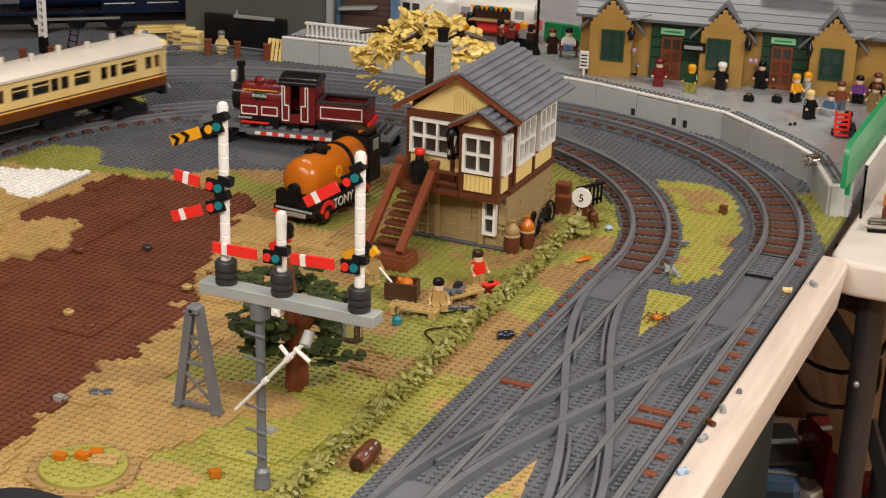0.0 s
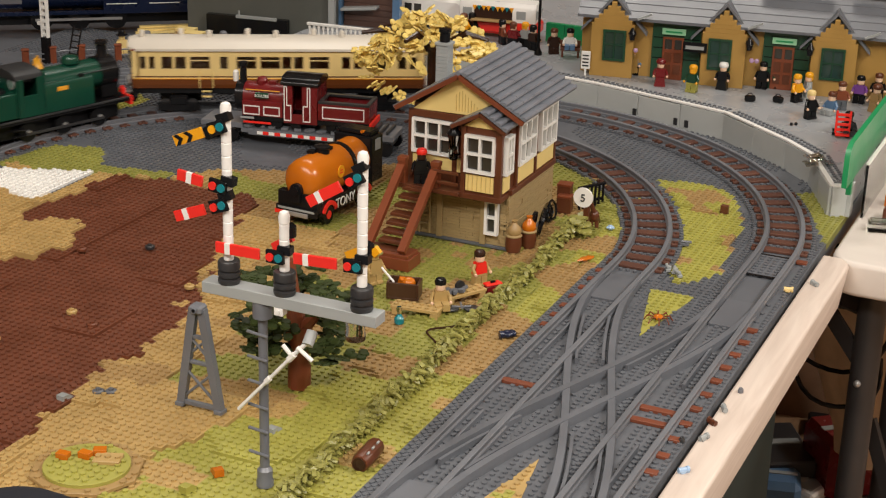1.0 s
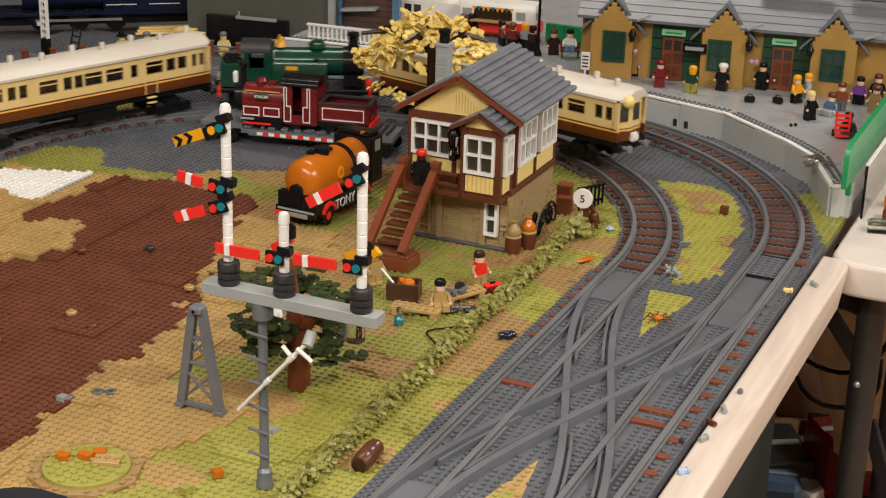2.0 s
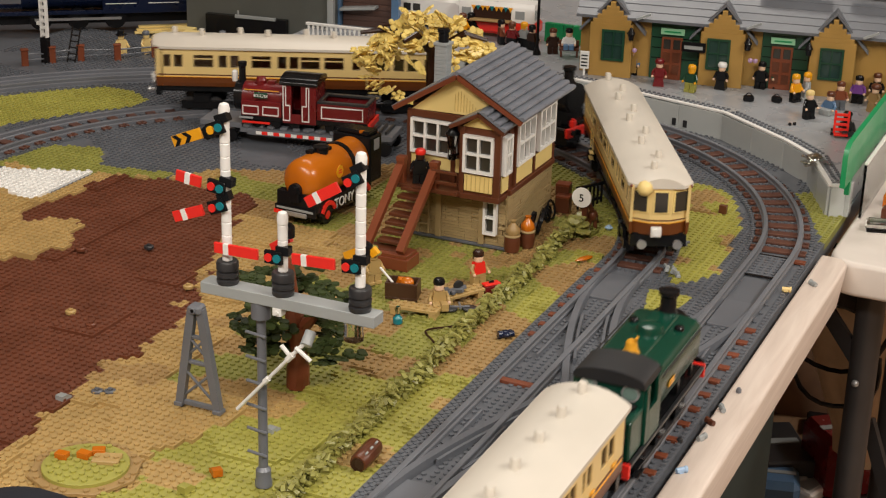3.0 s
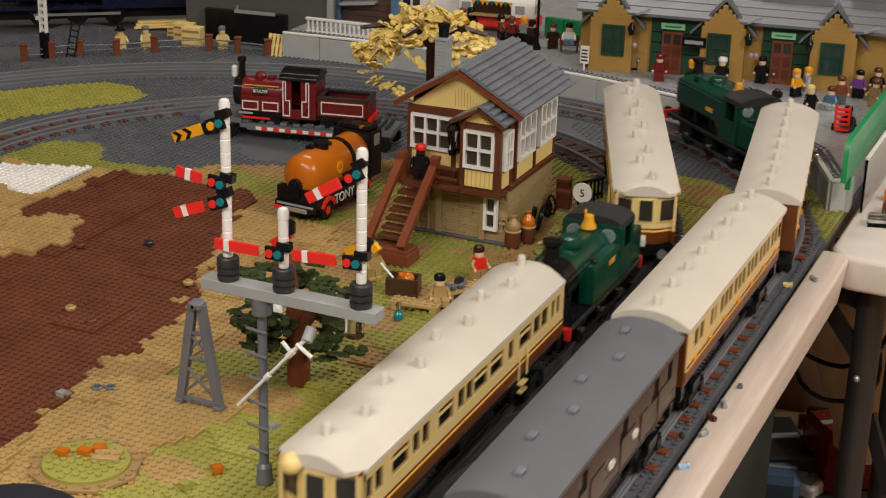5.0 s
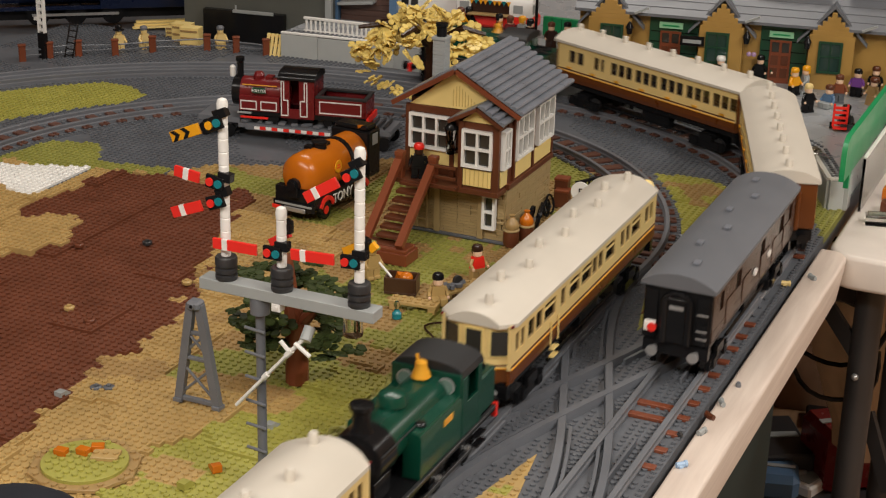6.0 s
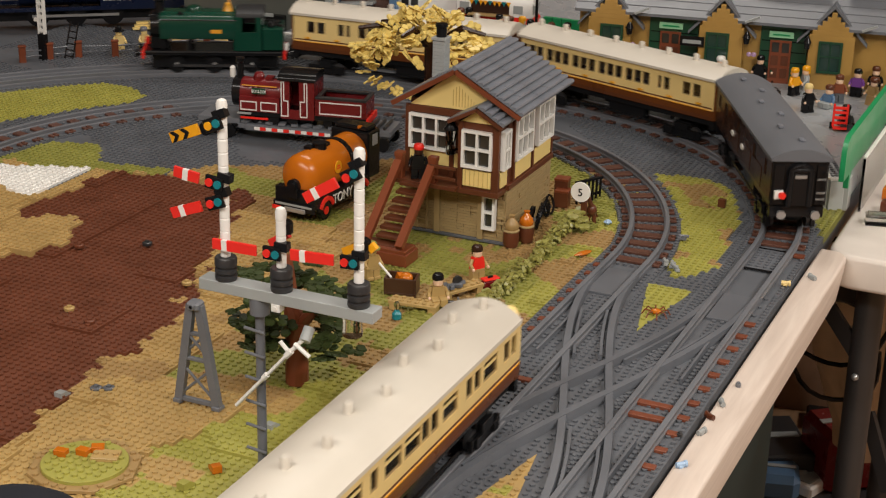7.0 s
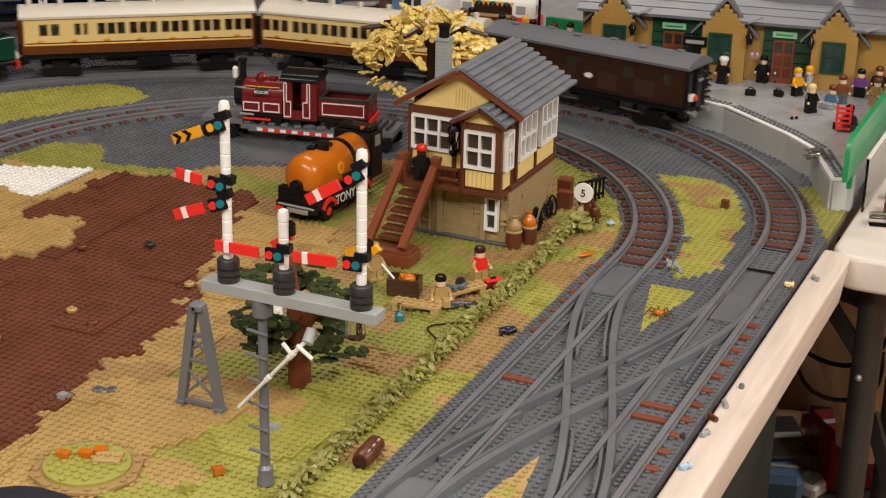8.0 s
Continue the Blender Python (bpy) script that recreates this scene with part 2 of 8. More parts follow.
def line_of(pieces):
    """Points every 4 mm along straights ("l", x, y) and arcs ("a", cx, cy, r, from, to)."""
    pts = []
    for p in pieces:
        if p[0] == "l":
            q = Vector((p[1], p[2]))
            if pts:
                d = (q - pts[-1]).length
                n = max(1, int(d / 0.004))
                o = pts[-1].copy()
                pts += [o.lerp(q, (i + 1) / n) for i in range(n)]
            else:
                pts.append(q)
        else:
            _, cx, cy, r, a, b = p
            n = int(abs(b - a) * math.pi / 180 * r / 0.004)
            pts += [Vector((cx + r * math.cos(radians(a + (b - a) * i / n)), cy + r * math.sin(radians(a + (b - a) * i / n)))) for i in range(1, n + 1)]
    arr = np.array([tuple(p) for p in pts])
    k = np.ones(9) / 9
    sm = arr.copy()
    for c in (0, 1):
        sm[4:-4, c] = np.convolve(arr[:, c], k, "valid")
    ds = np.hypot(*np.diff(sm, axis=0).T)
    return sm, np.concatenate(([0], np.cumsum(ds)))


INNER, INNER_S = line_of([("l", -1.335, 0.2), ("l", -1.335, 1.52), ("a", -0.885, 1.52, 0.45, 180, 90),
                          ("a", -0.885, 1.565, 0.41, 90, 0), ("l", -0.475, 0.1)])
OUTER, OUTER_S = line_of([("l", -0.346, 0.0), ("l", -0.346, 1.657), ("a", -0.788, 1.657, 0.442, 0, 90), ("l", -0.97, 2.096),
                          ("a", -0.97, 1.436, 0.66, 90, 180), ("l", -1.63, 0.0)])
INNER_S -= INNER_S[np.argmin(np.hypot(INNER[:, 0] + 0.475, INNER[:, 1] - 1.565))]
OUTER_S -= OUTER_S[np.argmin(np.hypot(OUTER[:, 0] + 0.346, OUTER[:, 1] - 1.657))]


def on_line(line, marks, s):
    return Vector((np.interp(s, marks, line[:, 0]), np.interp(s, marks, line[:, 1]), 0))


def s_curve(x0, y0, x1, y1, n=90):
    out = []
    for i in range(n + 1):
        t = i / n
        out.append((x0 + (x1 - x0) * (3 * t * t - 2 * t ** 3), y0 + (y1 - y0) * t))
    return np.array(out)


CROSS_A = s_curve(-0.475, 0.970, -0.346, 1.518)
CROSS_B = s_curve(-0.346, 0.970, -0.475, 1.518)


def sweep(name, line, profile, mats, closed_ends=True):
    """A profile of (across, up) carried along a line."""
    d = np.gradient(line, axis=0)
    d /= np.linalg.norm(d, axis=1)[:, None]
    nrm = np.stack((d[:, 1], -d[:, 0]), 1)
    k = len(profile)
    verts = [(p[0] + n[0] * a, p[1] + n[1] * a, z) for p, n in zip(line, nrm) for a, z in profile]
    faces = []
    for i in range(len(line) - 1):
        for j in range(k):
            j2 = (j + 1) % k
            faces.append((i * k + j, i * k + j2, (i + 1) * k + j2, (i + 1) * k + j))
    faces += [tuple(range(k))[::-1], tuple((len(line) - 1) * k + j for j in range(k))]
    return raw(name, verts, faces, mats)


def near(line, x, y):
    return np.min(np.hypot(line[:, 0] - x, line[:, 1] - y))


# ---- the studded ground ----
def inside(poly, x, y):
    c = False
    for (ax, ay), (bx, by) in zip(poly, poly[1:] + poly[:1]):
        if (ay > y) != (by > y) and x < (bx - ax) * (y - ay) / (by - ay) + ax:
            c = not c
    return c


MUD = [(-1.16, 1.38), (-1.14, 1.55), (-1.08, 1.59), (-0.95, 1.56), (-0.92, 1.48), (-0.87, 1.33), (-0.82, 1.21), (-0.83, 1.09), (-0.81, 0.97), (-0.78, 0.77), (-1.38, 0.80), (-1.21, 1.32)]
TAN_FIELD = [(-1.31, 1.45), (-1.17, 1.44), (-1.16, 1.39), (-1.12, 1.38), (-1.09, 1.41), (-1.03, 1.33), (-1.08, 1.27), (-1.31, 1.18)]
SNOW = [(-1.31, 1.50), (-1.24, 1.53), (-1.17, 1.56), (-1.17, 1.44), (-1.31, 1.46)]
LAWN = [(-1.32, 1.53), (-1.29, 1.63), (-1.22, 1.65), (-1.18, 1.59), (-1.08, 1.61), (-1.09, 1.58), (-1.18, 1.55), (-1.24, 1.52)]
YARD = [(-1.17, 1.45), (-1.16, 1.56), (-1.07, 1.59), (-1.04, 1.65), (-0.98, 1.68), (-0.86, 1.78), (-0.76, 1.92), (-0.94, 2.06), (-1.47, 1.96), (-1.35, 1.52)]
BACK_LAWN = [(-1.52, 1.78), (-1.39, 1.90), (-1.33, 1.89), (-1.28, 1.85), (-1.33, 1.79), (-1.41, 1.65), (-1.56, 1.48), (-1.60, 1.57)]
INFIELD = [(-0.55, 1.88), (-0.49, 1.89), (-0.45, 1.87), (-0.41, 1.78), (-0.39, 1.60), (-0.42, 1.55), (-0.45, 1.59), (-0.47, 1.73), (-0.51, 1.82)]
OUTFIELD = [(-0.38, 1.91), (-0.35, 1.94), (-0.28, 1.85), (-0.28, 1.66), (-0.31, 1.75), (-0.33, 1.80)]
NEAR_LAWN = [(-0.68, 0.87), (-0.69, 0.99), (-0.67, 1.06), (-0.64, 1.14), (-0.62, 1.20), (-0.57, 1.20), (-0.51, 1.26), (-0.51, 0.81)]
WEDGES = [([(-0.4410, 1.517), (-0.4130, 1.396), (-0.3930, 1.517)], "lime"), ([(-0.4080, 1.118), (-0.4560, 0.86), (-0.3640, 0.86)], "tan")]
COLOURS = ["grey", "mud", "tan", "sand", "olive", "lime", "white"]


def ground_cell(x, y):
    """Colour and level, in plates, of the ground at a stud."""
    n1 = noise.noise((x * 14, y * 14, 0))
    n2 = noise.noise((x * 45, y * 45, 7))
    jx, jy = x + 0.022 * noise.noise((x * 40, y * 40, 3)), y + 0.022 * noise.noise((x * 40, y * 40, 5))
    if x > -0.512 and y < 1.545:
        return 0, 1
    if inside(INFIELD, x, y):
        return (3 if noise.noise((x * 22, y * 22, 1)) > 0.22 else 5), (1 if n1 > 0.15 else 0)
    if inside(OUTFIELD, x, y):
        return 4, 0
    if x < -1.3 and inside(BACK_LAWN, x, y):
        return 5, 0
    din = near(INNER[::8], x, y)
    dout = near(OUTER[::8], x, y)
    if x > -0.512 or y > 1.98 or x < -1.35 or (y > 1.565 and math.hypot(x + 0.885, y - 1.565) > 0.41 and x > -0.885):
        return 0, 0
    if inside(SNOW, x, y):
        return 6, 1
    if inside(LAWN, x, y):
        return (2 if n1 > 0.28 else 4), 0
    if inside(TAN_FIELD, jx, jy):
        return 2, (1 if n1 > 0 else 2)
    if inside(MUD, jx, jy):
        lv = 0 if noise.noise((round(x / 0.05) * 1.3, round(y / 0.07) * 1.7, 2)) < 0.12 else 1
        return 1, lv
    if inside(YARD, x, y) and not (x > -0.93 and y < 1.70):
        return 0, 0
    if inside(NEAR_LAWN, jx, jy):
        return (5 if n1 < 0.30 else 2), (1 if n1 < -0.1 else 0)
    if x > -0.63:
        return (5 if x > -0.55 else 4) if n1 < 0.12 + 0.1 * n2 else 3, (1 if n2 > 0.3 else 0)
    if x > -0.76 and y > 1.10:
        return (4 if n1 + 0.25 * n2 < 0.02 else 3), 0
    if y > 1.51 and x > -1.03:
        return (4 if n1 < -0.12 else 3), 0
    return (2 if n1 + 0.3 * n2 > -0.28 else 3), (1 if noise.noise((round((x + 0.35 * y) / 0.062) * 1.9, round((y - 0.25 * x) / 0.085) * 2.3, 4)) > -0.05 else 0)


def build_ground():
    x0, x1, y0, y1 = -1.66, -0.300, 0.76, 2.19
    nx, ny = int((x1 - x0) / S), int((y1 - y0) / S)
    col, lev = np.zeros((nx, ny), int), np.zeros((nx, ny), int)
    for i in range(nx):
        for j in range(ny):
            col[i, j], lev[i, j] = ground_cell(x0 + (i + 0.5) * S, y0 + (j + 0.5) * S)
    verts, faces, idx = [], [], []
    sv, sf, si = [], [], []
    ring = [(0.0024 * math.cos(math.pi * k / 4), 0.0024 * math.sin(math.pi * k / 4)) for k in range(8)]

    def height(i, j):
        return (lev[i, j] - 1) * PL

    rails = [(INNER[::3], 0.02), (OUTER[::3], 0.02), (CROSS_A, 0.02), (CROSS_B, 0.02)]
    for i in range(nx):
        for j in range(ny):
            x, y, z = x0 + i * S, y0 + j * S, height(i, j)
            # skip what can never be seen: far left corner near the camera
            if y < 1.25 and x < -0.60 - (y - 0.62) * 0.80 - 0.08:
                continue
            k = len(verts)
            verts += [(x, y, z), (x + S, y, z), (x + S, y + S, z), (x, y + S, z)]
            faces.append((k, k + 1, k + 2, k + 3))
            idx.append(col[i, j])
            for di, dj, e in ((1, 0, (1, 2)), (-1, 0, (3, 0)), (0, -1, (0, 1)), (0, 1, (2, 3))):
                a, b = i + di, j + dj
                low = height(a, b) if 0 <= a < nx and 0 <= b < ny else -0.012
                if low < z - 1e-6:
                    p, q = verts[k + e[0]], verts[k + e[1]]
                    m = len(verts)
                    verts += [p, q, (q[0], q[1], low), (p[0], p[1], low)]
                    faces.append((m + 1, m, m + 3, m + 2))
                    idx.append(col[i, j])
            cx, cy = x + S / 2, y + S / 2
            din = near(INNER[::3], cx, cy)
            dout = near(OUTER[::3], cx, cy)
            slab = cx > -0.512 and cy < 1.545
            if slab and col[i, j] == 0:
                da, db = near(CROSS_A, cx, cy), near(CROSS_B, cx, cy)
                if any(abs(d - 0.02) < 0.0062 for d in (din, dout, da, db)) or any(inside(w, cx, cy) for w, c in WEDGES):
                    continue
            elif din < 0.036 or dout < 0.036:
                continue
            if col[i, j] == 0 and not slab and noise.noise((cx * 9, cy * 9, 12)) > 0.25:
                continue
            k = len(sv)
            sv += [(cx + a, cy + b, z) for a, b in ring] + [(cx + a, cy + b, z + 0.0017) for a, b in ring]
            sf += [(k + a, k + (a + 1) % 8, k + 8 + (a + 1) % 8, k + 8 + a) for a in range(8)] + [tuple(range(k + 8, k + 16))]
            si += [col[i, j]] * 9
    mats = [M[c] for c in COLOURS]
    ground = tagged(new("ground", raw("ground", verts, faces, mats, idx)),
                    "studded plastic baseplates in brown, tan, olive and grey", "ground", kind="structure")
    studs = new("ground_studs", raw("ground_studs", sv, sf, mats, si))
    studs.parent = ground
    tagged(studs, "round studs on the baseplates", kind="stuff")


def build_wedges():
    """Coloured corner plates let into the crossing."""
    for w, c in WEDGES:
        p = thing("wedge_plate", "yellow-green corner plate in the crossing" if c == "lime" else "tan and olive corner plate in the crossing", "plate", kind="structure")
        with Block() as bm:
            prism(bm, w, -0.0006, 0.0008, "z")
        part("plate", bm, M[c], p, smooth=False)
        for cc in ("lime", "tan"):
            k = 0
            with Block() as bm:
                for i in range(16):
                    for j in range(36):
                        x, y = -0.4720 + 0.008 * i, 0.862 + 0.008 * j + (0.3704 if c == "lime" else 0)
                        own = "lime" if c == "lime" or noise.noise((x * 40, y * 40, 9)) > 0.2 else "tan"
                        if own == cc and all(inside(w, x + a, y + b) for a, b in ((0.0022, 0), (-0.0022, 0), (0, 0.002), (0, -0.002))):
                            stud(bm, x, y, 0.0008)
                            if cc != c:
                                box(bm, x, y, 0.0006, 0.0079, 0.0079, 0.0006, bev=0)
                            k += 1
            if k:
                tagged(part("studs", bm, M[cc], p, smooth=False), kind="stuff")
            else:
                bm.free()


def build_table():
    with Block() as bm:
        box(bm, -1.9, 1.75, -0.034, 3.18, 3.6, 0.022, bev=0.002)
    single("table_top", bm, M["grey"], "grey baseboard carrying the model railway layout", "table", kind="structure")
    t = thing("table_edge", "pale timber table edge beside the outer track", "table edge", kind="structure")
    with Block() as bm:
        plan = [(-0.3035, 0.2), (-0.2705, 0.2), (-0.2705, 1.672)]
        plan += [(-0.2875 + 0.017 * math.cos(radians(a)), 1.690 + 0.024 * math.sin(radians(a))) for a in range(0, 91, 15)]
        plan += [(-0.3035, 1.714)]
        prism(bm, plan, -0.052, -0.002, "z")
        for v in bm.verts:
            if v.co.z < -0.03 and v.co.x > -0.29:
                v.co.x -= 0.006
        top = [e for e in bm.edges if min(v.co.z for v in e.verts) > -0.01]
        bmesh.ops.bevel(bm, geom=top, offset=0.004, segments=3, affect="EDGES", profile=0.5)
    part("rail", bm, M["wood"], t, "pale pinkish timber rail with a rounded end")


# ---- tracks ----
def build_track(name, line, label, s0, s1, marks, pitch, spans):
    track = thing(name, label, "track", kind="structure")
    sel = (marks >= s0) & (marks <= s1)
    ln = line[sel]
    ob = new("ballast", sweep("ballast", ln, [(-0.036, -0.008), (-0.036, -0.0008), (0.036, -0.0008), (0.036, -0.008)], M["grey"]))
    ob.parent = track
    for side in (-0.02, 0.02):
        prof = [(side - 0.0034, -0.001), (side - 0.0034, 0.003), (side - 0.0022, 0.0045), (side - 0.0026, 0.0085), (side - 0.002, 0.0092),
                (side + 0.002, 0.0092), (side + 0.0026, 0.0085), (side + 0.0022, 0.0045), (side + 0.0034, 0.003), (side + 0.0034, -0.001)]
        ob = new("rail", sweep("rail", ln, prof, M["rail"]))
        ob.parent = track
    with Block() as bm:
        # stud rows on the ballast shoulder and between the sleepers
        s = s0
        while s < s1:
            p, q = on_line(line, marks, s), on_line(line, marks, s + 0.004)
            d = (q - p).normalized()
            nrm = Vector((d.y, -d.x, 0))
            for a in (-0.0335, 0.0335):
                stud(bm, *(p + nrm * a + Vector((0, 0, -0.0008))))
            s += S
        for a0, b0 in spans:
            for i in range(int((b0 - a0) / pitch) + 1):
                p, q = on_line(line, marks, a0 + pitch * (i + 0.5)), on_line(line, marks, a0 + pitch * (i + 0.5) + 0.004)
                d = (q - p).normalized()
                nrm = Vector((d.y, -d.x, 0))
                for a in (-0.012, -0.004, 0.004, 0.012):
                    stud(bm, *(p + nrm * a + Vector((0, 0, -0.0008))), h=0.0026)
    tagged(part("ballast_studs", bm, M["grey"], track, smooth=False), kind="stuff")
    with Block() as bm:
        box(bm, 0, 0, 0, 0.0620, 0.0128, 0.0030, bev=0.0005)
        for a in (-0.0285, 0.0285):
            stud(bm, a, 0, 0.003)
    me = finish(bm, "sleeper", M["sleeper"])
    for s in [a + pitch * i for a, b in spans for i in range(int((b - a) / pitch) + 1)]:
        p, q = on_line(line, marks, s), on_line(line, marks, s + 0.004)
        d = q - p
        ob = new("sleeper", me)
        ob.parent = track
        ob.matrix_basis = Matrix.Translation(p + Vector((0, 0, -0.0004))) @ pose(0, 0, 0, 0, 0, math.degrees(math.atan2(d.y, d.x)) - 90 + random.uniform(-0.8, 0.8))


def build_crossing():
    track = thing("scissors_crossing", "dark grey scissors crossing joining the two tracks", "track", kind="structure")
    for ln, top in ((CROSS_A, 0.0080), (CROSS_B, 0.0073)):
        for side in (-0.02, 0.02):
            prof = [(side - 0.0042, -0.001), (side - 0.0040, 0.003), (side - 0.0032, top), (side + 0.0032, top), (side + 0.0040, 0.003), (side + 0.0042, -0.001)]
            ob = new("rail", sweep("rail", ln, prof, M["crossing"]))
            ob.parent = track
            # guard rails beside the frogs, leaving a groove for the wheels
            for i0, i1 in ((16, 34), (56, 74)):
                g = side * 0.62
                prof = [(g - 0.0016, -0.001), (g - 0.0014, 0.0062), (g + 0.0014, 0.0062), (g + 0.0016, -0.001)]
                ob = new("guard_rail", sweep("guard_rail", ln[i0:i1], prof, M["crossing"]))
                ob.parent = track
    # point blades and check rails
    for x, y0, y1 in ((-0.4805, 1.30, 1.40), (-0.4805, 1.08, 1.17), (-0.3405, 1.30, 1.40), (-0.3405, 1.08, 1.17)):
        with Block() as bm:
            box(bm, x, (y0 + y1) / 2, 0, 0.0024, y1 - y0, 0.0062)
        part("check_rail", bm, M["crossing"], track)
    # smooth plates at the point ends
    for x, y in ((-0.475, 1.500), (-0.346, 1.490), (-0.475, 1.000), (-0.346, 1.000)):
        with Block() as bm:
            box(bm, x, y, 0.0, 0.031, 0.07, 0.0028)
        part("point_plate", bm, M["crossing"], track)
    # dark slots and plates between the points and the outer curve
    for y in (1.607, 1.672):
        with Block() as bm:
            box(bm, -0.346, y, 0.0006, 0.036, 0.0036, 0.0012, bev=0)
        part("slot", bm, M["black"], track)
    with Block() as bm:
        box(bm, -0.346, 1.640, -0.0004, 0.034, 0.060, 0.0022)
        for i in range(4):
            for j in range(7):
                stud(bm, -0.358 + 0.008 * i, 1.615 + 0.008 * j, 0.0017)
    part("infill_plate", bm, M["crossing"], track, smooth=False)
    with Block() as bm:
        box(bm, 0, 0, 0.0, 0.0118, 0.0078, 0.0032)
    me = finish(bm, "sleeper_end", M["sleeper_red"])
    spots = [(-0.3185, 1.1365 + 0.03215 * i) for i in range(11)] + [(-0.5025, 1.35 + 0.0270 * i) for i in range(8)] + [(-0.317, 1.666)]
    for x, y in spots:
        ob = new("sleeper_end", me)
        ob.parent = track
        ob.matrix_basis = pose(x + random.uniform(-0.0004, 0.0004), y, 0.0, 0, 0, random.uniform(-1.5, 1.5))
    with Block() as bm:
        box(bm, 0, 0, 0.0, 0.0335, 0.0078, 0.0034)
    me = finish(bm, "board", M["sleeper_red"])
    for x, y in ((-0.3480, 1.2465), (-0.3480, 1.2215), (-0.4770, 1.2415)):
        ob = new("board", me)
        ob.parent = track
        ob.matrix_basis = pose(x, y, 0.0, 0, 0, random.uniform(-1, 1))


build_ground()
build_wedges()
build_table()
build_track("inner_track", INNER, "grey rails on reddish sleepers, the tighter curve", -1.9, 0.85, INNER_S, 0.0272, [(-1.30, -1.02), (-0.74, 0.0)])
build_track("outer_track", OUTER, "grey rails on reddish sleepers beside the platform", -0.95, 1.85, OUTER_S, 0.0278, [(0.035, 0.66)])
build_crossing()


def build_room():
    with Block() as bm:
        box(bm, -0.5, 2.0, -0.86, 9, 9, 0.06)
    single("floor", bm, M["floor"], "worn brown wooden hall floor", "floor", kind="structure")
    for n, x, y, sx, sy in (("wall_north", -0.5, 6.0, 9, 0.1), ("wall_south", -0.5, -2.5, 9, 0.1), ("wall_east", 4.0, 1.75, 0.1, 8.4), ("wall_west", -5.0, 1.75, 0.1, 8.4)):
        with Block() as bm:
            box(bm, x, y, -0.8, sx, sy, 3.3)
        single(n, bm, M["wall"], "plain warm beige hall wall", "wall", kind="structure")
    with Block() as bm:
        box(bm, -0.5, 2.0, 2.5, 9, 9, 0.06)
    single("ceiling", bm, M["ivory"], "plain off-white hall ceiling", "ceiling", kind="structure")


build_room()

# ---- figures: plain toy shapes, one mesh each ----


def toy_figure(x, y, z, turn, legs, torso, head="skin", hair="black", arms=None, label="", sit=False, skirt=False, hat=False, size=1.0):
    arms = arms or torso
    names = [legs, torso, head, hair, arms]
    bm = bmesh.new()

    def do(i, fn, *a, **k):
        old = set(bm.faces)
        fn(bm, *a, **k)
        for f in bm.faces:
            if f not in old:
                f.material_index = i
    dz = -0.008 if sit else 0.0
    if skirt:
        do(0, prism, [(-0.008, 0), (0.008, 0), (0.0058, 0.0135), (-0.0058, 0.0135)], -0.006, 0.006)
    else:
        for sx in (-1, 1):
            if sit:
                do(0, box, sx * 0.0041, -0.006, 0.0005, 0.0075, 0.016, 0.0075)
            else:
                do(0, box, sx * 0.0041, 0, 0, 0.0075, 0.0076, 0.0105)
                do(0, box, sx * 0.0041, -0.0012, 0, 0.0075, 0.0095, 0.0034)
        if not sit:
            do(0, box, 0, 0, 0.0104, 0.0158, 0.0078, 0.0034)
    do(1, prism, [(-0.0076, 0.0137 + dz), (0.0076, 0.0137 + dz), (0.0056, 0.0262 + dz), (-0.0056, 0.0262 + dz)], -0.0039, 0.0039)
    for sx in (-1, 1):
        do(4, rod, (sx * 0.0064, 0, 0.0245 + dz), (sx * 0.0092, -0.001, 0.019 + dz), 0.0021, seg=8)
        do(4, rod, (sx * 0.0091, -0.0006, 0.0194 + dz), (sx * 0.0094, -0.0052, 0.0158 + dz), 0.0019, seg=8)
        do(2, ball, sx * 0.0095, -0.0066, 0.0150 + dz, 0.0019, 1.0, 8)
    do(2, lathe, [(0.0036, 0.0262), (0.0048, 0.0275), (0.0050, 0.031), (0.0048, 0.0338), (0.0034, 0.0350)], 0, 0, dz, 14)
    if hat:
        do(3, lathe, [(0.0090, 0.0335), (0.0090, 0.0345), (0.0056, 0.0348), (0.0052, 0.0400), (0.004, 0.0412)], 0, 0, dz, 14)
    else:
        big = 1.22 if skirt else 1.06
        do(3, lathe, [(0.0049 * big, 0.0322), (0.0056 * big, 0.0334), (0.0057 * big, 0.0362), (0.0044 * big, 0.0386), (0.0015, 0.0396)], 0, 0.0006, dz, 12)
        do(3, box, 0, 0.0036, 0.0282 + dz, 0.0088, 0.0036, 0.0078, bev=0.001)
    return single("toy_figure", bm, [M[n] for n in names], label, "figure", pose(x, y, z, 0, 0, turn) @ Matrix.Diagonal((size, size, size, 1)), "toy figures")


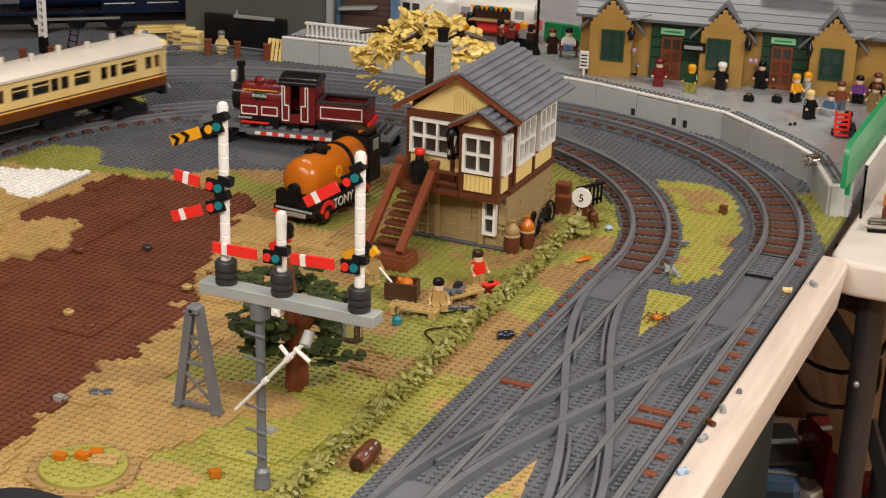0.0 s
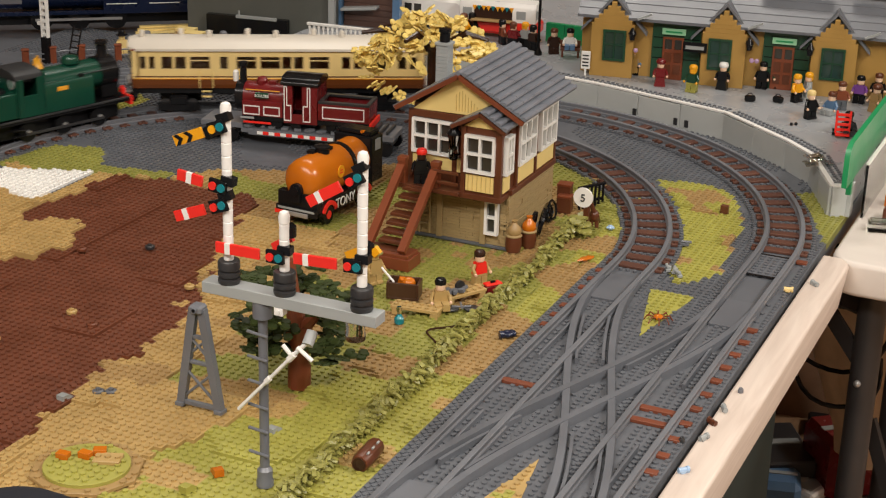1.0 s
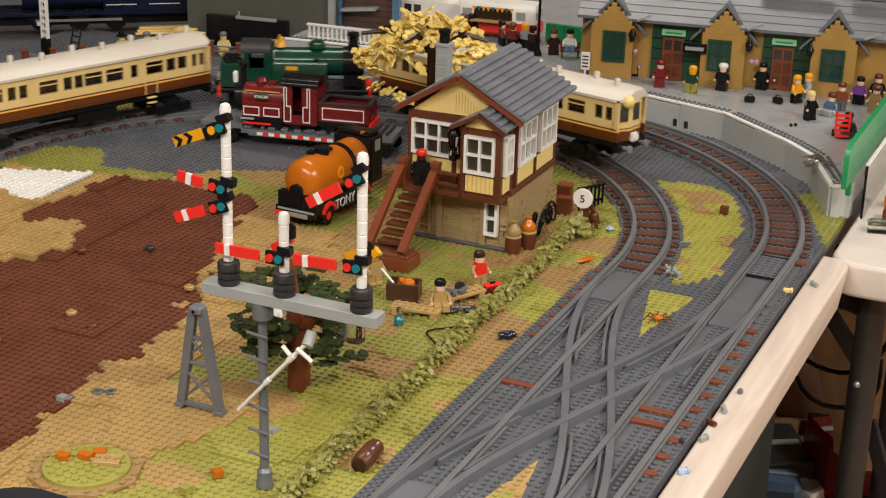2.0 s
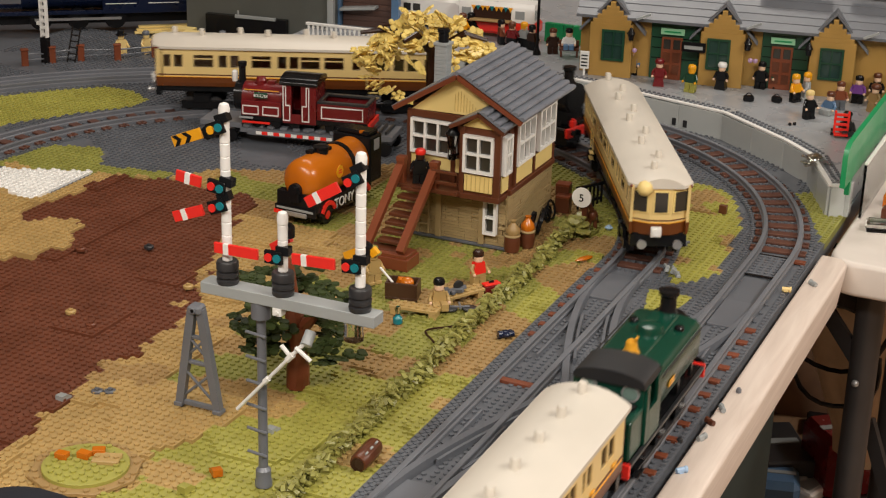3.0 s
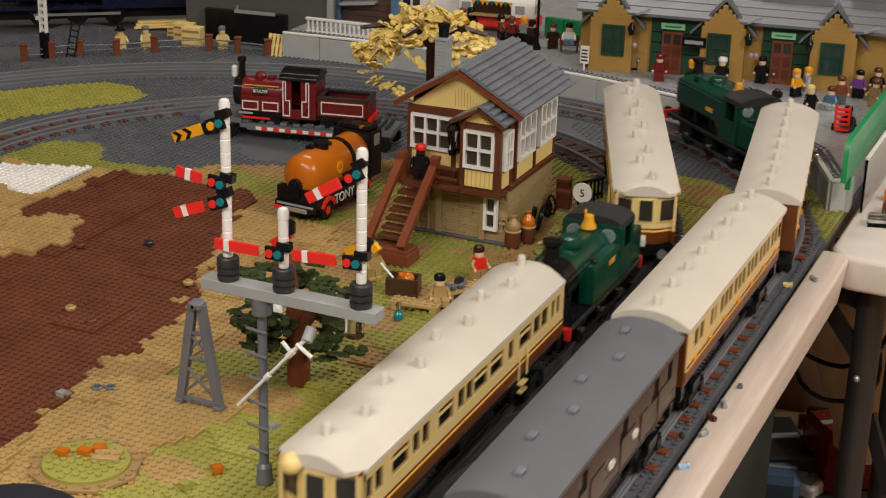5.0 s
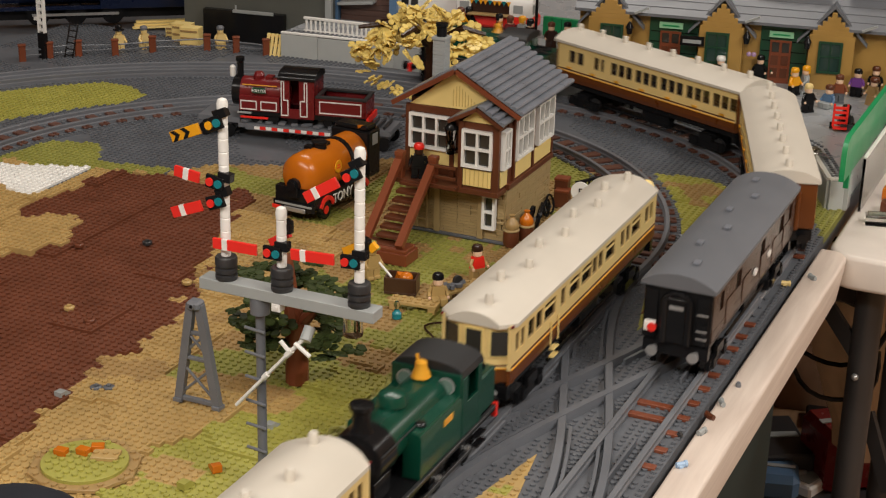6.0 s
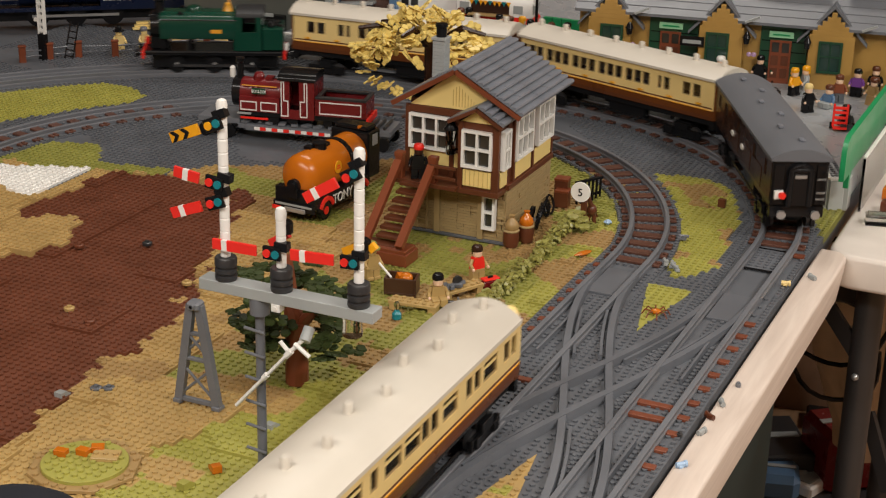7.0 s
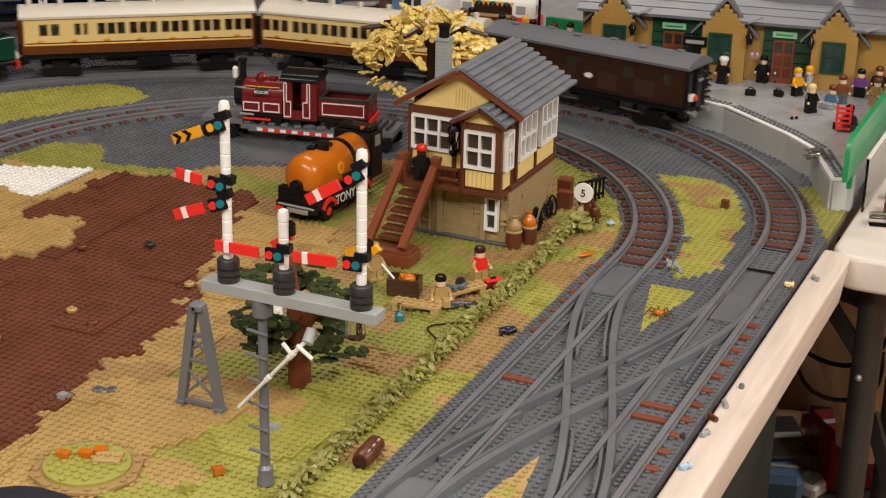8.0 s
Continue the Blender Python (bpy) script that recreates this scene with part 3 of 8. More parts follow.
# ---- signal gantry ----
def build_gantry():
    g = thing("signal_gantry", "grey signal bracket with three white posts and red arms", "railway signal", pose(-0.5855, 0.981, -0.0016))
    with Block() as bm:
        lathe(bm, [(0.0070, 0), (0.0070, 0.004), (0.0062, 0.006), (0.0062, 0.014), (0.0039, 0.017), (0.0037, 0.143), (0.0078, 0.145), (0.0078, 0.1585)], -0.0015, 0, 0, 18)
    part("main_post", bm, M["rail"], g, "dark grey round main post")
    for i in range(6):
        with Block() as bm:
            rod(bm, (-0.0130, -0.004, 0.030 + 0.0205 * i), (0.005, -0.0045, 0.0285 + 0.0205 * i), 0.0013, seg=8)
        part("rung", bm, M["rail"], g)
    with Block() as bm:
        box(bm, 0.0240, 0, 0.1585, 0.149, 0.0158, 0.0092, bev=0.0005)
    part("cross_beam", bm, M["pale"], g, "pale grey cross beam")
    with Block() as bm:
        box(bm, 0.0165, -0.004, 0.152, 0.0076, 0.0076, 0.0065)
        rod(bm, (0.0165, -0.0077, 0.1552), (0.0165, -0.0088, 0.1552), 0.0017, seg=10)
    part("bracket", bm, M["white"], g)
    with Block() as bm:
        lathe(bm, [(0.0075, 0.143), (0.0078, 0.147), (0.0072, 0.151), (0.0078, 0.1583)], 0.078, 0, 0, 16)
    part("end_cup", bm, M["smoke"], g, "clear plastic round cup")
    # posts: x, top, list of arms (height, span, rise, colour, lamps)
    posts = [(-0.0305, 0.310, ((0.290, 0.036, -23, "amber"), (0.2415, 0.031, 7, "red"), (0.2290, 0.037, -21, "red"))),
             (0.0180, 0.234, ((0.1950, 0.047, -1, "red"),)),
             (0.0830, 0.290, ((0.2695, 0.040, -32, "red"), (0.2000, 0.045, -3, "red")))]
    for x, top, arms in posts:
        with Block() as bm:
            lathe(bm, [(0.0082, 0.1617), (0.0086, 0.1635), (0.0086, 0.1655), (0.0070, 0.1662), (0.0070, 0.1672), (0.0086, 0.168), (0.0086, 0.171), (0.0070, 0.1718), (0.0070, 0.1728),
                       (0.0086, 0.1735), (0.0086, 0.179), (0.0078, 0.1802)], x, 0, 0.006, 22)
        part("base_ring", bm, M["iron"], g, "ribbed dark grey round base")
        h0 = 0.1862
        prof = []
        n = max(2, int((top - 0.010 - h0) / 0.0096))
        step = (top - 0.010 - h0) / n
        for i in range(n):
            z = h0 + i * step
            prof += [(0.0034, z), (0.0039, z + 0.0006), (0.0039, z + step - 0.0008), (0.0034, z + step - 0.0002)]
        prof += [(0.0042, top - 0.0095), (0.0044, top - 0.004), (0.0034, top - 0.001), (0.0015, top)]
        with Block() as bm:
            lathe(bm, prof, x, 0, 0, 16)
        part("post", bm, M["white"], g, "white ringed signal post")
        for z, span, tilt, colour in arms:
            m = pose(x + 0.0012, -0.006, z + 0.0035) @ Matrix.Rotation(radians(tilt), 4, "Y")
            with Block() as bm:
                box(bm, -span / 2 - 0.0145, 0, -0.0042, span - 0.009, 0.0024, 0.0084, bev=0.0003)
            arm = part("arm", bm, M[colour], g, "yellow fishtail distant arm" if colour == "amber" else "red signal arm with a white band", m)
            if colour == "amber":
                for k in (0.0, 0.0095):
                    with Block() as bm:
                        x0 = -span - 0.0085 + k
                        prism(bm, [(x0, 0.0041), (x0 + 0.0035, 0.0041), (x0 + 0.0075, 0.0), (x0 + 0.0035, -0.0041), (x0, -0.0041), (x0 + 0.0040, 0.0)], -0.0021, -0.0010)
                    part("chevron", bm, M["black"], arm)
            else:
                with Block() as bm:
                    box(bm, -span + 0.0005, -0.0003, -0.0043, 0.0045, 0.0028, 0.0086, bev=0)
                part("band", bm, M["white"], arm)
            with Block() as bm:
                box(bm, -0.006, 0.0005, -0.0052, 0.015, 0.003, 0.0104)
                box(bm, 0.001, 0.004, 0.002, 0.011, 0.007, 0.007)
            plate = part("lamp_plate", bm, M["black"], arm)
            for lx, lc in ((-0.0095, "amber" if colour == "amber" else "red"), (-0.0022, "teal")):
                with Block() as bm:
                    rod(bm, (lx, -0.0010, 0), (lx, -0.0024, 0), 0.0032, seg=16)
                part("lens", bm, M[lc], plate)
    # arms that face the other way
    for x, z, c, dx in ((0.001, 0.199, "red", -0.021), (0.067, 0.2035, "amber", -0.024)):
        with Block() as bm:
            beam(bm, (x + 0.017, 0.012, z + 0.010), (x + 0.017 + dx, 0.02, z - 0.004), 0.003, 0.006)
        part("rear_arm", bm, M[c], g)
    for x, z in ((0.018, 0.212), (0.083, 0.209)):
        with Block() as bm:
            lathe(bm, [(0.0062, z), (0.0062, z + 0.008), (0.004, z + 0.010)], x, 0.006, 0, 14)
        part("lamp_housing", bm, M["black"], g)
    with Block() as bm:
        box(bm, 0.0885, 0.006, 0.2105, 0.006, 0.004, 0.007, 0, 45, 0)
    part("rear_chevron", bm, M["amber"], g)
    # white operating crank
    with Block() as bm:
        rod(bm, (-0.019, -0.009, 0.067), (0.029, -0.009, 0.122), 0.0015, seg=10)
        rod(bm, (0.006, -0.009, 0.0957), (0.0095, -0.009, 0.0997), 0.0024, seg=10)
        rod(bm, (0.026, -0.009, 0.1185), (0.031, -0.009, 0.124), 0.0025, seg=10)
        rod(bm, (0.029, -0.009, 0.122), (0.021, -0.009, 0.130), 0.0017, seg=10)
        rod(bm, (0.030, -0.009, 0.123), (0.040, -0.006, 0.1345), 0.0017, seg=10)
        rod(bm, (0.034, -0.010, 0.131), (0.047, -0.010, 0.1225), 0.0017, seg=10)
    part("crank", bm, M["white"], g, "white jointed operating rod")
    with Block() as bm:
        rod(bm, (0.041, -0.007, 0.133), (0.041, 0.001, 0.141), 0.0045, seg=14)
    part("crank_joint", bm, M["pale"], g)


# ---- lattice tower ----
def build_lattice():
    t = thing("lattice_tower", "dark grey lattice tower standing free on the tan field", "tower", pose(-0.701, 1.066, 0.0016))
    h, w, k = 0.094, 0.0195, 0.004
    for sx in (-1, 1):
        with Block() as bm:
            beam(bm, (sx * w, 0, 0.0), (sx * k, 0, h), 0.0058, 0.0075)
            box(bm, sx * w, 0, 0, 0.0080, 0.0095, 0.0036)
        part("leg", bm, M["rail"], t)
    for z in (0.004, 0.044, 0.068):
        u = w + (k - w) * z / h
        with Block() as bm:
            box(bm, 0, 0, z - 0.0022, 2 * u, 0.0040, 0.0040 if z < 0.01 else 0.0030)
        part("cross_bar", bm, M["rail"], t)
    for za, zb in ((0.007, 0.036), (0.048, 0.067)):
        ua, ub = w + (k - w) * za / h, w + (k - w) * zb / h
        for s in (-1, 1):
            with Block() as bm:
                rod(bm, (-s * ua, s * 0.0008, za), (s * ub, s * 0.0008, zb), 0.0013, seg=8)
            part("brace", bm, M["rail"], t)
    with Block() as bm:
        box(bm, 0, 0, h - 0.004, 0.0125, 0.0125, 0.008, bev=0.002)
        rod(bm, (0, -0.0063, h), (0, -0.0072, h), 0.0025, seg=12)
    part("head", bm, M["rail"], t)
    with Block() as bm:
        rod(bm, (0, -0.0071, h + 0.0002), (0, -0.0075, h + 0.0002), 0.0016, seg=12)
    part("socket", bm, M["black"], t)


# ---- trees ----
def leaf_cluster(bm, x, y, z, r, lean=20, leaf=0.0046):
    """A sprig of small round toy leaves on a plane of its own."""
    m = pose(x, y, z, random.uniform(-lean, lean), random.uniform(-lean, lean), random.uniform(0, 360))
    for k in range(6):
        a = k * math.pi / 3 + random.uniform(-0.2, 0.2)
        d = r * random.uniform(0.55, 1.0)
        p = m @ Vector((d * math.cos(a), d * math.sin(a), random.uniform(-0.0012, 0.0012)))
        bmesh.ops.create_cone(bm, cap_ends=True, segments=8, radius1=leaf, radius2=leaf * 0.9, depth=0.0020,
                              matrix=Matrix.Translation(p) @ m.to_3x3().to_4x4())
    beam(bm, m @ Vector((-r * 0.7, 0, 0)), m @ Vector((r * 0.7, 0, 0)), 0.0014, 0.0010)
    beam(bm, m @ Vector((0, -r * 0.7, 0)), m @ Vector((0, r * 0.7, 0)), 0.0014, 0.0010)


def build_trees():
    t = thing("tree", "low toy tree with dark green leaves and a rust-brown trunk", "tree", pose(-0.651, 1.150, -0.0016))
    with Block() as bm:
        lathe(bm, [(0.0105, 0), (0.0105, 0.020), (0.0088, 0.024), (0.0088, 0.034), (0.0095, 0.040), (0.0112, 0.046), (0.0112, 0.060)], 0, 0, 0, 10)
        rod(bm, (0, 0, 0.055), (-0.012, 0.004, 0.092), 0.0095, 0.007, 10)
        rod(bm, (0.002, 0, 0.055), (0.022, 0.002, 0.080), 0.007, 0.004, 8)
    trunk = part("trunk", bm, M["rust"], t, "rust-brown jointed trunk")
    with Block() as bm:
        rod(bm, (-0.009, 0.003, 0.085), (-0.013, 0.004, 0.118), 0.0075, 0.006, 10)
    part("limb", bm, M["rust"], trunk)
    with Block() as bm:
        for i in range(64):
            a = random.uniform(0, 2 * math.pi)
            d = 0.010 + 0.048 * math.sqrt(random.random())
            z = random.choice((0.042, 0.058, 0.074, 0.090, 0.102)) + random.uniform(-0.005, 0.005)
            leaf_cluster(bm, d * math.cos(a) * 1.05 - 0.006, d * math.sin(a) * 0.8, z, 0.0105)
    part("crown", bm, M["leaf_green"], t, "ragged dark green toy leaves", smooth=False)

    t = thing("tree", "spreading toy tree with pale yellow leaves behind the signal box", "tree", pose(-0.825, 1.80, -0.0016))
    with Block() as bm:
        lathe(bm, [(0.010, 0), (0.008, 0.03), (0.0068, 0.09), (0.0075, 0.14), (0.0068, 0.155)], 0, 0, 0, 10)
        for a, l in ((170, 0.075), (10, 0.07), (250, 0.05), (90, 0.05), (200, 0.09)):
            c, s = math.cos(radians(a)), math.sin(radians(a))
            rod(bm, (0, 0, 0.145), (c * l * 0.6, s * l * 0.6, 0.172), 0.005, 0.0038, 8)
            rod(bm, (c * l * 0.58, s * l * 0.58, 0.171), (c * l, s * l, 0.165), 0.0038, 0.0025, 8)
    part("trunk", bm, M["darkbrown"], t, "dark brown trunk and limbs")
    with Block() as bm:
        for i in range(140):
            a = random.uniform(0, 2 * math.pi)
            d = 0.097 * math.sqrt(random.random())
            z = 0.195 - 0.052 * (d / 0.088) ** 1.6 + random.uniform(-0.018, 0.006)
            leaf_cluster(bm, d * math.cos(a) - 0.004, d * math.sin(a) * 0.6, z, 0.0096, 50, 0.0042)
        for i in range(9):
            k = i / 8
            leaf_cluster(bm, -0.078 + 0.066 * k, -0.03 + random.uniform(-0.006, 0.006), 0.110 - 0.026 * k ** 0.6 + random.uniform(-0.004, 0.004), 0.0082, 40, 0.0033)
        for i in range(6):
            leaf_cluster(bm, -0.072 + random.uniform(-0.01, 0.01), -0.028, 0.118 + 0.005 * i, 0.0066, 40, 0.0033)
    part("crown", bm, M["leaf_yellow"], t, "pale yellow toy leaves", smooth=False)


def build_hedge():
    h = thing("hedge", "low olive-green toy hedge along the track", "hedge", pose(0, 0, 0))
    y = 0.88
    while y < 1.63:
        x = -0.5545 - 0.018 * max(0, (y - 0.95)) / 0.68 + random.uniform(-0.0015, 0.0015)
        with Block() as bm:
            top = random.uniform(0.013, 0.023)
            for k in range(4):
                px, py = random.uniform(-0.0050, 0.0050), random.uniform(-0.004, 0.004)
                hh = top * random.uniform(0.55, 1.0)
                rod(bm, (px * 0.5, py * 0.5, 0), (px, py, hh), 0.0011, seg=5)
                for q in range(3):
                    zz = hh * (0.45 + 0.27 * q)
                    m = pose(px, py, zz, random.uniform(-35, 35), random.uniform(-35, 35), random.uniform(0, 360))
                    for s in (-1, 1):
                        bmesh.ops.create_cube(bm, size=1, matrix=m @ pose(s * 0.0032, 0, 0, 0, s * 28, 0) @ Matrix.Diagonal((0.0062, 0.0036, 0.0018, 1)))
                rod(bm, (px, py, hh - 0.0005), (px, py, hh + 0.0020), 0.0021, seg=8)
        part("hedge_plant", bm, M["leaf_olive"], h, smooth=False, at=pose(x, y, -0.0034, 0, 0, random.uniform(0, 90)))
        y += 0.0122


# ---- signal box ----
def lattice_window(parent, m, w, h, nx, ny):
    """A white lattice window; m puts its lower middle on the wall, its face towards -y."""
    t = 0.0031
    m = m @ pose(0, -0.0016, 0)
    with Block() as bm:
        ring(bm, w, h, t, 0.0062)
    fr = part("window", bm, M["white"], parent, "white lattice window", m, smooth=False)
    for i in range(1, nx):
        with Block() as bm:
            box(bm, -w / 2 + w * i / nx, 0.0002, t / 2, t * 0.85, 0.0056, h - t, bev=0)
        part("glazing_bar", bm, M["white"], fr)
    for j in range(1, ny):
        with Block() as bm:
            box(bm, 0, 0.0, h * j / ny - t * 0.42, w - t, 0.0058, t * 0.85, bev=0)
        part("glazing_bar", bm, M["white"], fr)
    # Dark sheet on the solid wall, coloured like the dim room inside.
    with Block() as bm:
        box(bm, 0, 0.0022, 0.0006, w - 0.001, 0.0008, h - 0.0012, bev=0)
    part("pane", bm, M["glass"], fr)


def roof_side(parent, x0, z0, x1, z1, y0, y1, rows, mat):
    """Courses of overlapping toy slope tiles from the ridge down to the eave."""
    d = Vector((x1 - x0, 0, z1 - z0))
    n = Vector((-d.z, 0, d.x)).normalized()
    if n.z < 0:
        n = -n
    L = d.length
    ang = math.degrees(math.atan2(-(z1 - z0), x1 - x0))
    for i in range(rows):
        c = Vector((x0, 0, z0)) + d * ((i + 0.5) / rows) + n * 0.0012
        with Block() as bm:
            cells = int(round((y1 - y0) / 0.032))
            for k in range(cells):
                ya = y0 + (y1 - y0) * k / cells
                yb = y0 + (y1 - y0) * (k + 1) / cells
                hh = L / rows / 2
                lip = random.uniform(-0.00025, 0.00025)
                prof = [(-hh - 0.0004, 0.0), (-hh, 0.0004 + lip), (-hh + 0.0016, 0.0012 + lip), (hh - 0.0030, 0.0040 + lip), (hh - 0.0012, 0.0043 + lip), (hh + 0.0004, 0.0032 + lip), (hh + 0.0006, 0.0)]
                prism(bm, prof, ya + 0.00025, yb - 0.00025)
        part("tile_course", bm, mat, parent, smooth=False, at=Matrix.Translation(c) @ Matrix.Rotation(radians(ang), 4, "Y"))


def build_signal_box():
    b = thing("signal_box", "yellow and brown toy signal box with a grey tiled roof", "signal box", pose(0, 0, -0.0016))
    xl, xr, yf, yb = -0.7395, -0.6195, 1.556, 1.690
    cx, ridge = -0.678, 0.1935
    with Block() as bm:
        box(bm, (xl + xr) / 2, (yf + yb) / 2, 0, xr - xl + 0.008, yb - yf + 0.008, 0.0032)
    part("plinth", bm, M["grey"], b)
    # lower storey in courses of dark tan bricks, each wall a part
    holes_front = [(-0.6330, 0.0125, 0.013, 0.045)]
    for name, a0, a1, fixed, along in (("front", xl, xr, yf + 0.002, "x"), ("side", yf, yb, xr - 0.002, "y"), ("left", yf, yb, xl + 0.002, "y"), ("back", xl, xr, yb - 0.002, "x")):
        wall = None
        with Block() as bm:
            if along == "x":
                box(bm, (a0 + a1) / 2, fixed, 0.0032, a1 - a0 - 0.008, 0.003, 0.062, bev=0)
            else:
                box(bm, fixed, (a0 + a1) / 2, 0.0032, 0.003, a1 - a0 - 0.004, 0.062, bev=0)
        wall = part("lower_wall", bm, M["stone"], b)
        if name in ("left", "back"):
            continue
        rows = 19
        for r in range(rows):
            z = 0.0034 + r * PL
            s = a0
            while s < a1 - 0.001:
                w = random.choice((0.016, 0.024, 0.016, 0.032))
                e = min(s + w, a1)
                mid = (s + e) / 2
                if along == "x" and abs(mid - (-0.6345)) < 0.010 and 0.014 < z < 0.056:
                    s = e
                    continue
                off = random.uniform(0.0, 0.00012)
                if name == "side" and (abs(mid - 1.588) < 0.006 or abs(mid - 1.668) < 0.006) and 0.006 < z < 0.053:
                    off = -0.0010
                ob = new("brick", brick_mesh(round(e - s, 4)))
                ob.parent = wall
                ob.matrix_basis = pose(mid, fixed - 0.0024 - off, z) if along == "x" else pose(fixed + 0.0024 + off, mid, z, 0, 0, 90)
                s = e
    lattice_window(b, pose(-0.6360, yf - 0.0035, 0.0180), 0.0125, 0.0370, 1, 2)
    # upper storey: brown frame with yellow panels
    with Block() as bm:
        box(bm, cx + 0.0005, (yf + yb) / 2, 0.0635, xr - xl - 0.004, yb - yf - 0.004, 0.089, bev=0)
    part("upper_wall", bm, M["brown"], b)
    with Block() as bm:
        prism(bm, [(xl + 0.004, 0.1455), (xr - 0.004, 0.1475), (cx, 0.1910)], yf - 0.0005, yf + 0.006)
    gable = part("gable", bm, M["yellow"], b, "yellow boarded gable")
    # No grooves are cut; their shade is thin strips of darker yellow.
    for i in range(9):
        x = cx - 0.006 + 0.0035 * i
        with Block() as bm:
            box(bm, x, yf - 0.0007, 0.1495, 0.0006, 0.0008, max(0.004, 0.024 - abs(x - cx) * 0.9), bev=0)
        part("groove", bm, M["groove"], gable)
    with Block() as bm:
        box(bm, (xl + xr) / 2, yf - 0.0012, 0.1378, xr - xl, 0.004, 0.0078)
    part("wall_plate", bm, M["brown"], b)
    # left front: big window and yellow panel
    lattice_window(b, pose(-0.7095, yf - 0.0015, 0.099), 0.047, 0.036, 3, 2)
    with Block() as bm:
        box(bm, -0.7015, yf - 0.0006, 0.0805, 0.066, 0.0036, 0.0155)
    part("panel", bm, M["yellow"], b)
    for x in (xl + 0.0025, -0.6835):
        with Block() as bm:
            box(bm, x, yf - 0.0012, 0.0635, 0.0055, 0.005, 0.080)
        part("corner_post", bm, M["brown"], b)
    # right side: windows and panels
    for y, w, nx in ((1.597, 0.046, 3), (1.660, 0.046, 3)):
        lattice_window(b, pose(xr + 0.0012, y, 0.0935, 0, 0, 90), w, 0.046, nx, 2)
        with Block() as bm:
            box(bm, xr + 0.0002, y, 0.0705, 0.0036, w + 0.008, 0.0178)
        part("panel", bm, M["yellow"], b)
    for y in (1.6285, yb - 0.003, 1.572):
        with Block() as bm:
            box(bm, xr + 0.0010, y, 0.0645, 0.0046, 0.0042, 0.086)
        part("side_post", bm, M["brown"], b)
    with Block() as bm:
        box(bm, xr + 0.0014, (yf + yb) / 2, 0.0630, 0.0056, yb - yf, 0.0064)
    part("side_sill", bm, M["brown"], b)
    # bay
    bl, br, bf = -0.6665, -0.6205, 1.534
    bay = None
    with Block() as bm:
        box(bm, (bl + br) / 2, bf + 0.014, 0.0635, br - bl - 0.002, 0.026, 0.078, bev=0)
    bay = part("bay", bm, M["brown"], b, "projecting brown and yellow bay")
    with Block() as bm:
        prism(bm, [(bl + 0.002, 0.1415), (br - 0.002, 0.1415), ((bl + br) / 2, 0.156)], bf - 0.0005, bf + 0.004)
    part("bay_gable", bm, M["yellow"], bay)
    for x in (bl + 0.002, br - 0.003):
        with Block() as bm:
            box(bm, x, bf + 0.001, 0.0635, 0.0055 if x < -0.65 else 0.008, 0.005, 0.078)
        part("bay_post", bm, M["brown"], bay)
    lattice_window(b, pose(-0.6445, bf + 0.0002, 0.0925), 0.0325, 0.039, 2, 2)
    with Block() as bm:
        box(bm, -0.6445, bf + 0.0006, 0.0695, 0.033, 0.0036, 0.0185)
    panel = part("bay_panel", bm, M["yellow"], bay)
    # Bay board grooves likewise, as strips with the shade in their colour.
    for i in range(6):
        with Block() as bm:
            box(bm, -0.6575 + 0.0052 * i, bf - 0.0014, 0.0697, 0.0006, 0.0008, 0.018, bev=0)
        part("bay_groove", bm, M["groove"], bay)
    lattice_window(b, pose(br + 0.0008, bf + 0.015, 0.0915, 0, 0, 90), 0.016, 0.040, 2, 2)
    with Block() as bm:
        box(bm, br, bf + 0.015, 0.0695, 0.003, 0.018, 0.0185)
    part("bay_side_panel", bm, M["yellow"], bay)
    with Block() as bm:
        box(bm, (bl + br) / 2, bf + 0.013, 0.0602, br - bl + 0.003, 0.030, 0.0058)
    part("bay_sill", bm, M["brown"], bay)
    # roofs
    y0, y1 = yf - 0.013, yb + 0.010
    for x1, z1 in ((-0.754, 0.1480), (-0.600, 0.1510)):
        roof_side(b, cx, ridge + 0.001, x1, z1, y0, y1, 10, M["slate"])
        with Block() as bm:
            beam(bm, (cx, y0 + 0.0025, ridge - 0.0025), (x1 * 0.98 + cx * 0.02, y0 + 0.0025, z1 - 0.0018), 0.0052, 0.0052)
        part("barge_board", bm, M["rust"], b)
    with Block() as bm:
        rod(bm, (cx, y0, ridge + 0.0012), (cx, y1, ridge + 0.0012), 0.0026, seg=10)
    part("ridge_cap", bm, M["slate"], b)
    bcx = (bl + br) / 2
    for x1 in (bl - 0.010, br + 0.007):
        roof_side(bay, bcx, 0.1605, x1, 0.1425, bf - 0.010, yf + 0.030, 4, M["slate"])
        with Block() as bm:
            beam(bm, (bcx, bf - 0.0085, 0.158), (x1, bf - 0.0085, 0.1408), 0.003, 0.004)
        part("bay_barge_board", bm, M["brown"], bay)
    # chimney
    with Block() as bm:
        box(bm, -0.745, 1.656, 0.1942, 0.0178, 0.0178, 0.0034)
    ch = part("chimney", bm, M["pale"], b, "grey brick chimney with a dark pot")
    with Block() as bm:
        lathe(bm, [(0.006, 0.1975), (0.006, 0.208), (0.0072, 0.209), (0.0072, 0.2125), (0.005, 0.213)], -0.745, 1.656, 0, 14)
    part("chimney_pot", bm, M["black"], ch)
    for i in range(14):
        with Block() as bm:
            box(bm, -0.745, 1.656, 0.135 + 0.0042 * i, 0.0150, 0.0150, 0.00405, bev=0.0003)
        part("chimney_course", bm, M["pale"], ch)
